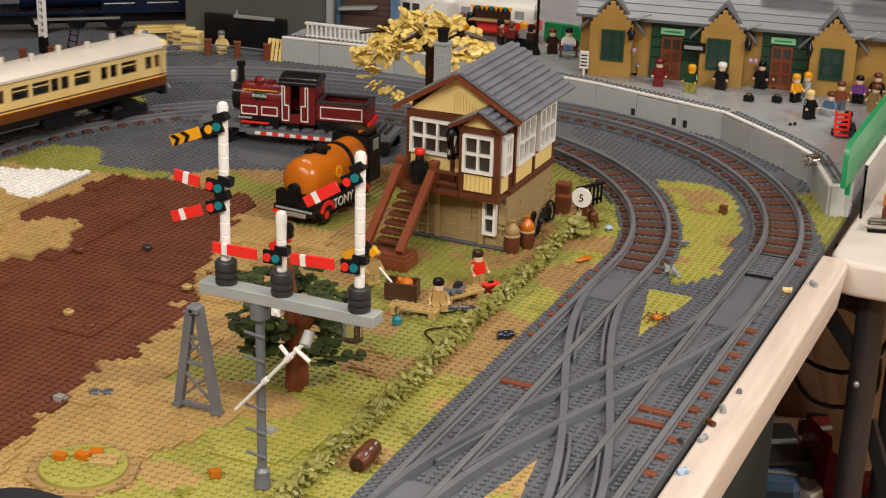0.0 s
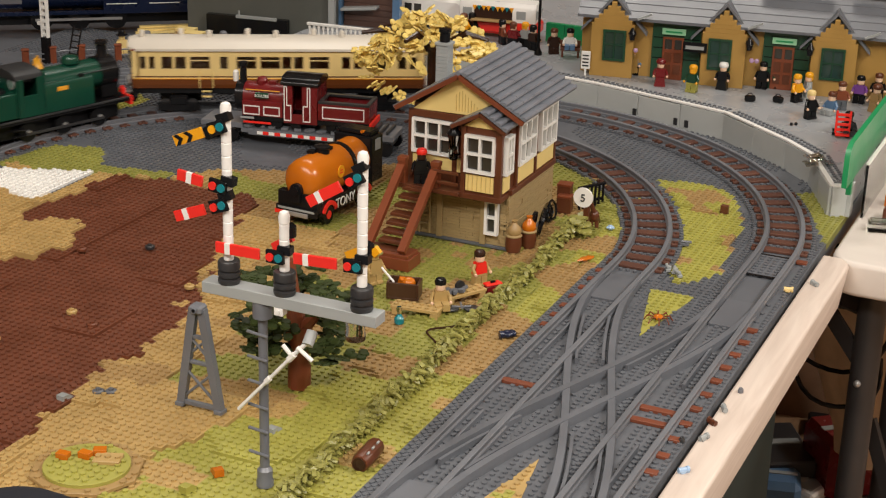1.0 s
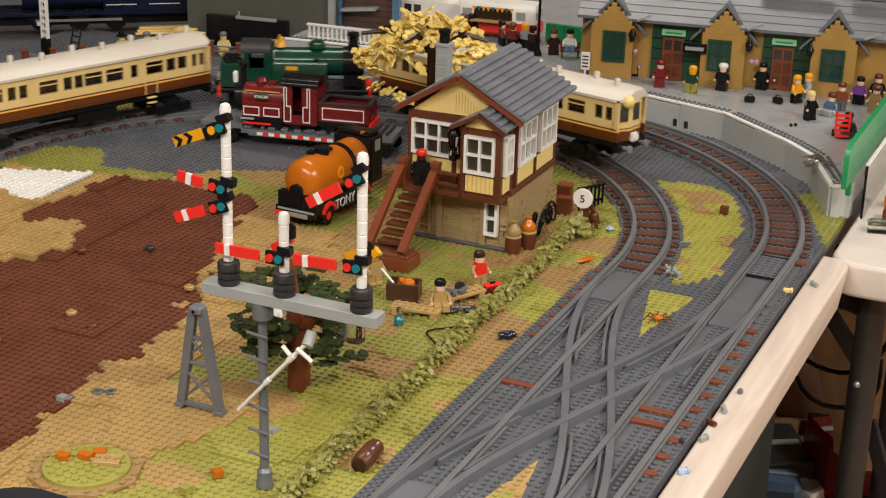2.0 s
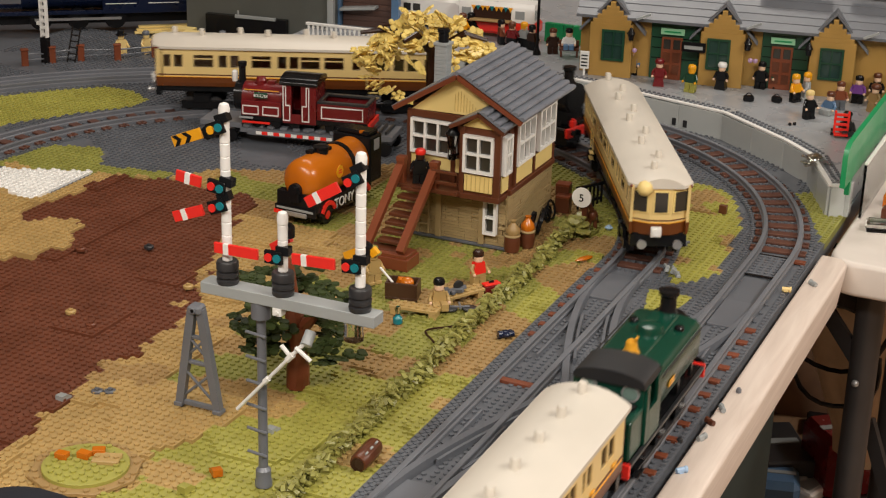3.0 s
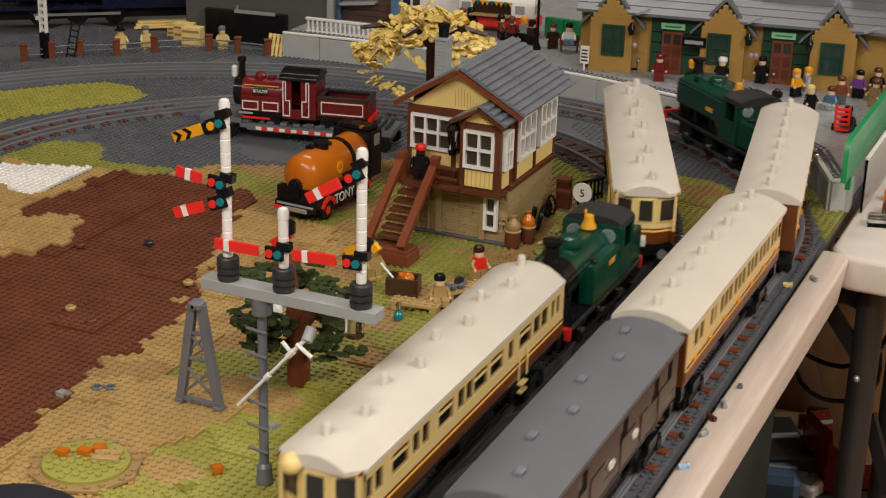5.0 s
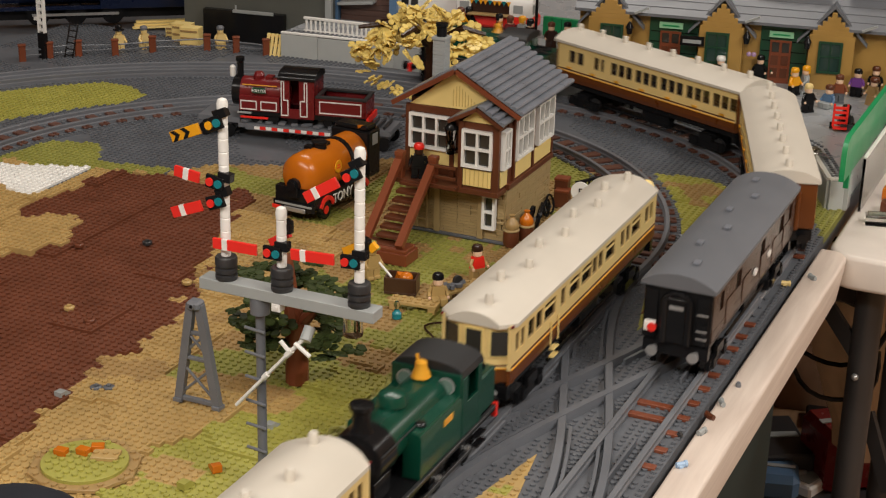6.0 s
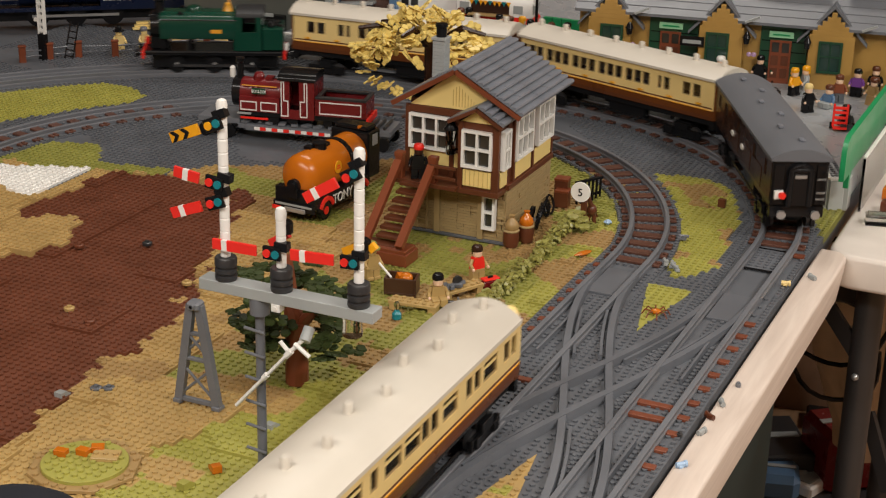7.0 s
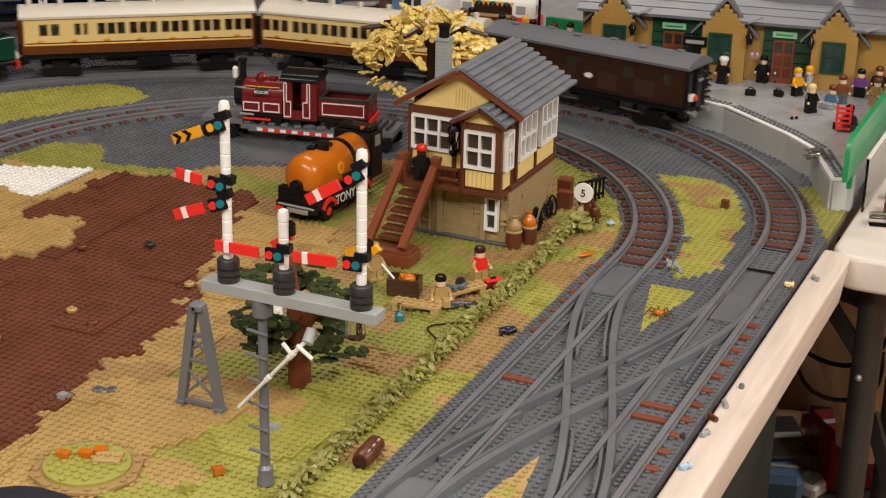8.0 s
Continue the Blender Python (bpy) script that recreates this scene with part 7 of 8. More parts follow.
def build_station():
    M["ochre"] = plastic("ochre_brick_plastic", (0.40, 0.235, 0.060), 0.38, 0.16)
    M["slate_pale"] = plastic("station_slate_plastic", (0.150, 0.160, 0.180), 0.32, 0.14)
    M["glass_green"] = plastic("green_window_plastic", (0.020, 0.050, 0.040), 0.1, 0.2, spec=0.8)
    s = thing("station_building", "ochre brick station with green trim and grey roofs", "station", pose(-0.755, 2.189, PZ, 0, 0, 9.49))
    with Block() as bm:
        box(bm, 0.265, 0.065, 0, 0.56, 0.090, 0.082)
    part("wall", bm, M["ochre"], s, "ochre brick wall")
    # main roof in courses
    for i in range(7):
        a0, a1 = i / 7, (i + 1) / 7
        with Block() as bm:
            y0, z0, y1, z1 = 0.002 + 0.075 * a0, 0.084 + 0.060 * a0, 0.002 + 0.075 * a1, 0.084 + 0.060 * a1
            prism(bm, [(y0, z0), (y0, z0 + 0.0042), (y1, z1 + 0.0030), (y1, z1 - 0.001)], -0.02, 0.56, "x")
        part("roof_course", bm, M["slate_pale"], s, smooth=False)
    with Block() as bm:
        prism(bm, [(0.077, 0.140), (0.077, 0.147), (0.150, 0.088), (0.150, 0.082)], -0.02, 0.56, "x")
    part("rear_roof", bm, M["slate_pale"], s)
    for u, w in ((0.0325, 0.062), (0.192, 0.062), (0.345, 0.062), (0.50, 0.062)):
        gable_front(s, u, w, 0.078, 0.109, 0.075)
    for u in (0.036, 0.187, 0.344):
        station_window(s, u, 0.026, 0.030, 0.042)
    for u0, u1 in ((0.072, 0.158), (0.230, 0.312)):
        um = (u0 + u1) / 2
        with Block() as bm:
            box(bm, um + 0.008, 0.018, 0, u1 - u0 - 0.016, 0.004, 0.083)
        bay = part("green_screen", bm, M["bottle"], s, "dark green panelled entrance")
        for z in (0.030, 0.045, 0.060):
            with Block() as bm:
                box(bm, um + 0.008, 0.0156, z, u1 - u0 - 0.020, 0.001, 0.0012, bev=0)
            part("rail", bm, M["black"], bay)
        with Block() as bm:
            box(bm, um + 0.004, 0.0152, 0, 0.030, 0.003, 0.062)
        door = part("door", bm, M["rust"], s, "reddish brown panelled door")
        for px in (-0.007, 0.007):
            for pz in (0.008, 0.026, 0.045):
                with Block() as bm:
                    box(bm, um + 0.004 + px, 0.0135, pz, 0.010, 0.001, 0.014, bev=0.0003)
                part("door_panel", bm, M["brown"] if pz < 0.04 else M["glass"], door)
        with Block() as bm:
            box(bm, um + 0.004, 0.0138, 0.066, 0.034, 0.003, 0.009)
        sg = part("door_sign", bm, M["mint"], s, "pale green sign over the door")
        with Block() as bm:
            box(bm, um + 0.004, 0.012, 0.0695, 0.024, 0.001, 0.002, bev=0)
        part("sign_bar", bm, M["signgreen"], sg)
    with Block() as bm:
        box(bm, 0.152, -0.004, 0.048, 0.034, 0.003, 0.014)
    nb = part("name_board", bm, M["black"], s, "dark hanging name board")
    with Block() as bm:
        box(bm, 0.152, -0.006, 0.052, 0.026, 0.001, 0.005, bev=0)
    part("board_bar", bm, M["pale"], nb)
    for u in (0.062, 0.228, 0.312):
        with Block() as bm:
            lathe(bm, [(0.0035, 0.058), (0.0048, 0.066), (0.0062, 0.067), (0.003, 0.073), (0.0015, 0.076)], u, -0.006, 0, 10)
            rod(bm, (u, -0.006, 0.073), (u, 0.004, 0.073), 0.001, seg=6)
        part("wall_lamp", bm, M["black"], s)
    for u in (0.068, 0.224, 0.384):
        with Block() as bm:
            beam(bm, (u, -0.004, 0.088), (u + 0.020, -0.004, 0.097), 0.004, 0.003)
        part("barge_end", bm, M["pale"], s)
    with Block() as bm:
        box(bm, 0.285, 0.045, 0.138, 0.10, 0.014, 0.010)
        box(bm, 0.41, 0.045, 0.138, 0.10, 0.014, 0.010)
    part("roof_walkway", bm, M["black"], s)
    # flower basket
    for u in (0.233, 0.240, 0.068):
        with Block() as bm:
            ball(bm, u, -0.004, 0.043, 0.0036, 1, 8)
        part("flower", bm, M["lilac"], s)


def build_platform_things():
    people = [
        (-0.844, 2.281, 30, "darkbrown", "darkbrown", "skin", "brown", "brown-coated toy figure standing by the lamp post", 0),
        (-0.748, 2.208, 60, "black", "black", "skin", "black", "toy figure in a black suit with black hair", 0),
        (-0.696, 2.224, 0, "black", "denim", "skin", "amber", "toy figure in a blue shirt with ginger hair", 0),
        (-0.644, 2.182, 20, "darkred", "darkred", "skin", "darkred", "toy figure in a long dark red dress", 1),
        (-0.594, 2.173, -10, "lime", "bottle", "amber", "amber", "toy figure with olive legs and an orange head", 0),
        (-0.560, 2.209, 0, "black", "black", "skin", "white", "toy figure in a black dress with white hair", 1),
        (-0.511, 2.242, 0, "black", "black", "skin", "black", "toy figure dressed in black with a hat", 0),
        (-0.491, 2.255, 40, "darkbrown", "bottle", "skin", "brown", "toy figure in a green vest with white sleeves", 0),
        (-0.451, 2.197, 60, "black", "amber", "skin", "amber", "toy figure in an orange coat", 0),
        (-0.440, 2.215, -60, "pale", "pale", "skin", "amber", "toy figure in pale grey with ginger hair", 0),
        (-0.415, 2.122, 50, "black", "black", "skin", "cream", "toy figure in a black suit with blond hair", 0),
        (-0.395, 2.160, -20, "pale", "denim", "skin", "brown", "toy figure in blue and grey, sitting", 2),
        (-0.388, 2.190, 20, "grey", "rust", "skin", "brown", "toy figure in a rust-brown coat", 0),
        (-0.372, 2.235, 0, "black", "purple", "skin", "black", "toy figure in a purple top with long black hair", 0),
        (-0.352, 2.262, 10, "black", "black", "skin", "brown", "toy figure in black with brown hair", 0),
        (-0.343, 2.200, -30, "sand", "sand", "skin", "brown", "toy figure in a long tan coat", 1),
        (-0.354, 2.072, 20, "iron", "iron", "darkbrown", "black", "dark toy figure beside the red hand truck", 2),
    ]
    for x, y, turn, legs, torso, head, hair, label, kind in people:
        toy_figure(x, y, PZ, turn, legs, torso, head, hair, label=label, skirt=kind == 1, sit=kind == 2)
    # luggage
    for x, y, rz in ((-0.508, 2.165, 20), (-0.472, 2.179, -15)):
        b = thing("travel_bag", "small black travel bag on the platform", "bag", pose(x, y, PZ, 0, 0, rz), "platform luggage")
        with Block() as bm:
            box(bm, 0, 0, 0, 0.015, 0.008, 0.009, bev=0.002)
        part("body", bm, M["black"], b)
        with Block() as bm:
            for k in range(5):
                a, c = radians(36 * k), radians(36 * (k + 1))
                rod(bm, (0.004 * math.cos(a), 0, 0.0085 + 0.0035 * math.sin(a)), (0.004 * math.cos(c), 0, 0.0085 + 0.0035 * math.sin(c)), 0.0007, seg=6)
        part("handle", bm, M["black"], b)
    # hand truck
    t = thing("hand_truck", "red toy hand truck on the platform", "hand truck", pose(-0.359, 2.060, PZ, 0, 0, 15))
    with Block() as bm:
        for s in (-1, 1):
            box(bm, s * 0.0085, 0, 0.004, 0.0028, 0.003, 0.030)
        for z in (0.007, 0.014, 0.021, 0.027):
            box(bm, 0, 0, z, 0.018, 0.0026, 0.0036)
        box(bm, 0, -0.006, 0.003, 0.018, 0.012, 0.002)
    part("frame", bm, M["red"], t)
    for s in (-1, 1):
        with Block() as bm:
            rod(bm, (s * 0.009, 0.003, 0.0045), (s * 0.0125, 0.003, 0.0045), 0.0045, seg=14)
        part("wheel", bm, M["black"], t)
    # small dropped pieces
    for x, y in ((-0.429, 2.077), (-0.424, 2.082)):
        with Block() as bm:
            lathe(bm, [(0.0022, 0), (0.0022, 0.003), (0.0014, 0.0036)], 0, 0, 0, 10)
        single("loose_stud", bm, M["black"], "loose black toy piece lying on the platform", "toy piece", pose(x, y, PZ))
    with Block() as bm:
        for k in range(7):
            box(bm, random.uniform(-0.014, 0.014), random.uniform(-0.02, 0.02), 0.0002 * k, 0.016, 0.014, 0.0015, random.uniform(-14, 14), random.uniform(-14, 14), random.uniform(0, 90))
    single("clear_wrapper", bm, M["film"], "crumpled clear plastic bag on the platform", "plastic bag", pose(-0.362, 1.925, PZ + 0.003))
    # lamp post
    lp = thing("lamp_post", "tall thin black lamp post on the platform", "lamp post", pose(-0.862, 2.262, PZ))
    with Block() as bm:
        lathe(bm, [(0.0062, 0), (0.006, 0.004), (0.003, 0.010), (0.0022, 0.016), (0.0022, 0.150)], 0, 0, 0, 12)
    part("post", bm, M["black"], lp)
    with Block() as bm:
        lathe(bm, [(0.003, 0.150), (0.005, 0.156), (0.006, 0.166), (0.004, 0.169)], 0, 0, 0, 12)
    part("lantern", bm, M["smoke"], lp)
    # bench with a sitting figure
    b = thing("bench", "brown wooden toy bench on the platform", "bench", pose(-0.815, 2.275, PZ, 0, 0, 20))
    with Block() as bm:
        box(bm, 0, 0, 0.010, 0.030, 0.012, 0.003)
    part("seat", bm, M["brown"], b)
    with Block() as bm:
        box(bm, 0, 0.007, 0.012, 0.030, 0.003, 0.012)
    part("backrest", bm, M["brown"], b)
    for s in (-1, 1):
        with Block() as bm:
            box(bm, s * 0.012, 0, 0, 0.003, 0.012, 0.0101)
        part("leg", bm, M["brown"], b)
    toy_figure(-0.815, 2.272, PZ + 0.0132, 20, "denim", "white", "skin", "black", label="toy figure in white and denim sitting on the bench", sit=True)
    # poster board
    pb = thing("poster_board", "small white framed notice beside the station wall", "notice board", pose(-0.757, 2.182, PZ, 0, 0, 9))
    with Block() as bm:
        box(bm, 0, 0, 0.010, 0.013, 0.003, 0.026)
        box(bm, 0, 0, 0, 0.003, 0.003, 0.0105)
    part("board", bm, M["white"], pb)
    for i in range(4):
        with Block() as bm:
            box(bm, 0, -0.0018, 0.014 + 0.005 * i, 0.009, 0.0008, 0.002, bev=0)
        part("text_bar", bm, M["iron"], pb)
    # green low wall behind
    gh = thing("green_hoarding", "bright green plastic hoarding", "fence", pose(-0.83, 2.352, PZ))
    for i in range(7):
        with Block() as bm:
            box(bm, -0.046 + 0.0155 * i, 0, 0, 0.0150, 0.008, 0.030, bev=0.0006)
        part("panel", bm, M["signgreen"], gh)
    with Block() as bm:
        box(bm, -0.795, 2.33, PZ, 0.026, 0.02, 0.034, bev=0.001)
        prism(bm, [(-0.811, PZ + 0.034), (-0.779, PZ + 0.034), (-0.795, PZ + 0.043)], 2.318, 2.342)
    single("stall", bm, M["amber"], "small yellow and white stall", "stall")


def build_van():
    v = thing("food_van", "red and white camper van selling food, with bunting", "van", pose(-0.958, 2.345, PZ, 0, 0, 8))
    with Block() as bm:
        box(bm, 0, 0, 0.008, 0.128, 0.048, 0.020, bev=0.004)
    part("lower_body", bm, M["red"], v)
    with Block() as bm:
        loft(bm, [[(x, -0.0225 * k, 0.0285), (x, 0.0225 * k, 0.0285), (x, 0.0225 * k, 0.050), (x, 0.017 * k, 0.058), (x, -0.017 * k, 0.058), (x, -0.0225 * k, 0.050)] for x, k in ((-0.063, 0.9), (-0.058, 1), (0.052, 1), (0.060, 0.92))])
    up = part("upper_body", bm, M["white"], v)
    with Block() as bm:
        box(bm, -0.008, -0.0222, 0.0315, 0.062, 0.002, 0.018)
    part("hatch", bm, M["darkbrown"], v, "dark serving hatch")
    with Block() as bm:
        box(bm, -0.008, -0.030, 0.0295, 0.066, 0.016, 0.0025)
    part("counter", bm, M["sand"], v)
    for i in range(9):
        with Block() as bm:
            x = -0.038 + 0.0075 * i
            prism(bm, [(x - 0.0036, 0.0515), (x + 0.0036, 0.0515), (x, 0.0440)], -0.0245, -0.0235)
        part("pennant", bm, M["teal"] if i % 3 == 1 else M["amber"], v)
    for x in (0.037, -0.050):
        with Block() as bm:
            box(bm, x, -0.0228, 0.034, 0.015, 0.001, 0.013)
        part("window", bm, M["pale"], v)
    with Block() as bm:
        box(bm, 0.0585, 0, 0.033, 0.003, 0.036, 0.016, 0, 12, 0)
    part("windscreen", bm, M["pale"], v)
    for x in (-0.04, 0.04):
        for s in (-1, 1):
            with Block() as bm:
                rod(bm, (x, s * 0.019, 0.009), (x, s * 0.0255, 0.009), 0.009, seg=16)
            part("wheel", bm, M["black"], v)
    b = thing("white_bus", "white toy bus with a dark blue skirt and red roof sign", "bus", pose(-1.085, 2.36, PZ, 0, 0, 8))
    with Block() as bm:
        loft(bm, [[(x, -0.024, 0.008), (x, 0.024, 0.008), (x, 0.024, 0.036 * k + 0.008), (x, 0.019, 0.043 * k + 0.008), (x, -0.019, 0.043 * k + 0.008), (x, -0.024, 0.036 * k + 0.008)] for x, k in ((-0.052, 0.85), (-0.046, 1), (0.046, 1), (0.052, 0.9))])
    part("body", bm, M["white"], b)
    with Block() as bm:
        box(bm, 0, 0, 0.004, 0.106, 0.050, 0.010)
    part("skirt", bm, M["blue"], b)
    for x in (-0.034, -0.018):
        with Block() as bm:
            box(bm, x, -0.0245, 0.026, 0.012, 0.001, 0.012)
        part("window", bm, M["glass"], b)
    with Block() as bm:
        box(bm, 0.006, -0.018, 0.0505, 0.050, 0.010, 0.010)
        box(bm, -0.012, -0.018, 0.020, 0.012, 0.010, 0.031)
    sg = part("roof_sign", bm, M["red"], b)
    for i in range(2):
        with Block() as bm:
            box(bm, 0.008, -0.0234, 0.0525 + 0.0038 * i, 0.036 - 0.008 * i, 0.0008, 0.0018, bev=0)
        part("text_bar", bm, M["white"], sg)
    for x in (-0.032, 0.032):
        with Block() as bm:
            rod(bm, (x, -0.020, 0.0085), (x, -0.0258, 0.0085), 0.0085, seg=16)
        part("wheel", bm, M["black"], b)
    for x, y, c, h in ((-0.935, 2.295, "rust", "black"), (-0.915, 2.290, "darkred", "brown"), (-0.898, 2.298, "pale", "amber"), (-0.880, 2.286, "darkbrown", "black"), (-0.995, 2.315, "black", "black"), (-1.005, 2.305, "amber", "brown")):
        toy_figure(x, y, PZ, random.uniform(120, 240), "black", c, "skin", h, label="toy figure waiting at the food van")


def build_back_left():
    # white balustrade on the retaining wall
    f = thing("balustrade", "white balustrade on the grey retaining wall", "railing", pose(0, 0, PZ))
    a, b = Vector((-1.215, 2.185, 0)), Vector((-1.045, 2.198, 0))
    n = 23
    for i in range(n):
        p = a.lerp(b, i / (n - 1))
        with Block() as bm:
            lathe(bm, [(0.0016, 0), (0.0022, 0.004), (0.0012, 0.009), (0.0022, 0.014), (0.0014, 0.018)], 0, 0, 0, 8)
        part("baluster", bm, M["white"], f, at=pose(p.x, p.y, 0.002))
    ang = math.degrees(math.atan2(b.y - a.y, b.x - a.x))
    c = (a + b) / 2
    for z, h in ((0, 0.0028), (0.0195, 0.0036)):
        with Block() as bm:
            box(bm, 0, 0, z, (b - a).length + 0.008, 0.0064, h)
        part("rail", bm, M["white"], f, at=pose(c.x, c.y, 0, 0, 0, ang))
    # grey shed with dark doorway
    s = thing("engine_shed", "plain grey-green shed with a dark doorway", "shed", pose(-1.335, 2.235, -0.008, 0, 0, 8))
    with Block() as bm:
        box(bm, 0.0, 0.08, 0, 0.255, 0.16, 0.16, bev=0.001)
    part("wall", bm, M["shed"], s)
    with Block() as bm:
        box(bm, -0.018, -0.007, 0.0, 0.140, 0.012, 0.050)
    part("doorway", bm, M["black"], s, "black open doorway panel")
    with Block() as bm:
        box(bm, 0.0, -0.014, 0.048, 0.070, 0.004, 0.005)
        rod(bm, (-0.03, -0.014, 0.052), (-0.03, -0.014, 0.060), 0.0016, seg=8)
    part("canopy_bar", bm, M["pale"], s)
    with Block() as bm:
        box(bm, 0.126, -0.004, 0, 0.010, 0.010, 0.17)
    part("corner_post", bm, M["pale"], s)
    h = thing("brick_house", "dark brown brick toy house behind the balustrade", "house", pose(-1.165, 2.29, PZ, 0, 0, 8))
    with Block() as bm:
        box(bm, 0, 0.04, 0, 0.082, 0.078, 0.115)
    wl = part("wall", bm, M["housebrick"], h)
    for i in range(12):
        with Block() as bm:
            box(bm, 0, 0.04, 0.0096 * i, 0.085, 0.08, 0.0090, bev=0.0006)
        part("course", bm, M["housebrick"], wl)
    with Block() as bm:
        box(bm, -0.012, -0.008, 0.030, 0.060, 0.022, 0.004, 0, -6, 0)
    part("awning", bm, M["pale"], h)
    with Block() as bm:
        box(bm, 0.048, -0.003, 0, 0.012, 0.012, 0.12)
    part("pillar", bm, M["denim"], h)
    with Block() as bm:
        box(bm, -0.050, -0.003, 0, 0.012, 0.012, 0.12)
    part("pillar", bm, M["denim"], h)
    # post and rail fence
    fc = thing("post_fence", "reddish brown fence posts with grey rails", "fence")
    spots = [(-1.569, 1.935), (-1.543, 1.968), (-1.513, 2.000), (-1.468, 2.032), (-1.430, 2.078), (-1.363, 2.130), (-1.316, 2.140), (-1.268, 2.150)]
    prev = None
    for x, y in spots:
        with Block() as bm:
            box(bm, 0, 0, -0.008, 0.0105, 0.0075, 0.028, bev=0.0012)
            box(bm, 0, 0, 0.0198, 0.0120, 0.0090, 0.0034, bev=0.001)
        part("post", bm, M["rust"], fc, at=pose(x, y, 0, 0, 0, random.uniform(20, 45)))
        if prev:
            for z in (0.005, 0.014):
                with Block() as bm:
                    rod(bm, (prev[0], prev[1], z), (x, y, z + random.uniform(-0.002, 0.002)), 0.0012, seg=6)
                part("rail", bm, M["rail"], fc)
        prev = (x, y)
    for x, y, rz in ((-1.430, 2.165, 10), (-1.405, 2.150, 10), (-1.455, 2.185, 10)):
        c = thing("crate", "pale yellow toy crate by the fence", "crate", pose(x, y, -0.008, 0, 0, rz), "yellow crates")
        hh = 0.034 if x > -1.44 else 0.020
        with Block() as bm:
            box(bm, 0, 0, 0, 0.032, 0.020, hh)
        part("body", bm, M["yellow"], c)
        for k in range(3):
            with Block() as bm:
                box(bm, 0, -0.0106, 0.004 + k * hh / 3, 0.028, 0.0012, 0.003, bev=0)
            part("slat", bm, M["sand"], c)
    p = thing("pallet", "pale yellow toy pallet leaning by the shed", "pallet", pose(-1.258, 2.150, -0.008, -22, 0, 6))
    for i in range(4):
        with Block() as bm:
            box(bm, -0.0105 + 0.007 * i, 0, 0, 0.0048, 0.003, 0.040)
        part("slat", bm, M["yellow"], p)
    for z in (0.004, 0.020, 0.035):
        with Block() as bm:
            box(bm, 0, 0.0032, z, 0.028, 0.003, 0.0045)
        part("cross_slat", bm, M["yellow"], p)
    pl = thing("plank_stack", "flat stack of pale yellow planks", "planks", pose(-1.52, 2.24, -0.008, 0, 0, 40))
    for i in range(3):
        with Block() as bm:
            box(bm, 0.004 * i, 0.009 * i, 0.003 * i, 0.10, 0.010, 0.003)
        part("plank", bm, M["yellow"], pl)
    for x, y, hair in ((-1.486, 2.068, "black"), (-1.455, 2.092, "rail"), (-1.352, 2.152, "rail")):
        toy_figure(x, y, -0.006, random.uniform(40, 80), "cream", "cream", "cream", hair, label="pale yellow toy worker by the fence", hat=hair == "black")
    # lattice signal post, far corner
    g = thing("far_signal", "white and black lattice signal post with a ladder", "railway signal", pose(-1.550, 1.962, -0.006))
    with Block() as bm:
        box(bm, 0, 0, 0, 0.012, 0.010, 0.044)
    part("lower_post", bm, M["black"], g)
    with Block() as bm:
        for s in (-1, 1):
            box(bm, s * 0.0048, 0, 0.0435, 0.0026, 0.007, 0.14)
        for i in range(13):
            box(bm, 0, 0, 0.046 + 0.0105 * i, 0.0072, 0.006, 0.0042)
        box(bm, -0.008, 0, 0.062, 0.010, 0.005, 0.005)
    part("upper_post", bm, M["white"], g)
    ld = thing("ladder", "black toy ladder beside the far signal", "ladder", pose(-1.522, 1.985, -0.006, -12, 10, 25))
    for s in (-1, 1):
        with Block() as bm:
            box(bm, s * 0.006, 0, 0, 0.0022, 0.0022, 0.060)
        part("rail", bm, M["black"], ld)
    for i in range(6):
        with Block() as bm:
            box(bm, 0, 0, 0.006 + 0.0095 * i, 0.0115, 0.002, 0.002)
        part("rung", bm, M["black"], ld)
    # blue express engine on a siding behind
    e = thing("express_engine", "large dark blue toy steam engine on a rear siding", "locomotive", pose(-1.62, 2.205, 0.0, 0, 0, 38))
    with Block() as bm:
        rod(bm, (-0.13, 0, 0.060), (0.12, 0, 0.060), 0.030, seg=24)
    part("boiler", bm, M["blue"], e)
    for s in (-1, 1):
        with Block() as bm:
            box(bm, 0.10, s * 0.031, 0.030, 0.20, 0.004, 0.052, bev=0.002)
        side = part("side_sheet", bm, M["blue"], e)
        for x in (0.03, 0.10, 0.17):
            for z in (0.042, 0.072):
                with Block() as bm:
                    box(bm, x, s * 0.0334, z, 0.050, 0.0008, 0.0012, bev=0)
                part("lining", bm, M["white"], side)
        with Block() as bm:
            box(bm, 0, s * 0.030, 0.026, 0.36, 0.006, 0.006)
        part("running_board", bm, M["blue"], e)
        for x in (-0.10, -0.04, 0.02):
            with Block() as bm:
                rod(bm, (x, s * 0.022, 0.018), (x, s * 0.029, 0.018), 0.018, seg=18)
            part("wheel", bm, M["black"], e)
        with Block() as bm:
            beam(bm, (-0.11, s * 0.031, 0.018), (0.03, s * 0.031, 0.018), 0.003, 0.004)
        part("coupling_rod", bm, M["steel"], e)
    with Block() as bm:
        box(bm, 0.0, 0, 0.008, 0.36, 0.036, 0.020)
        box(bm, 0.25, 0, 0.028, 0.13, 0.060, 0.062)
    part("frame", bm, M["black"], e)
    with Block() as bm:
        box(bm, -0.182, 0, 0.012, 0.006, 0.062, 0.016)
    part("buffer_beam", bm, M["black"], e)
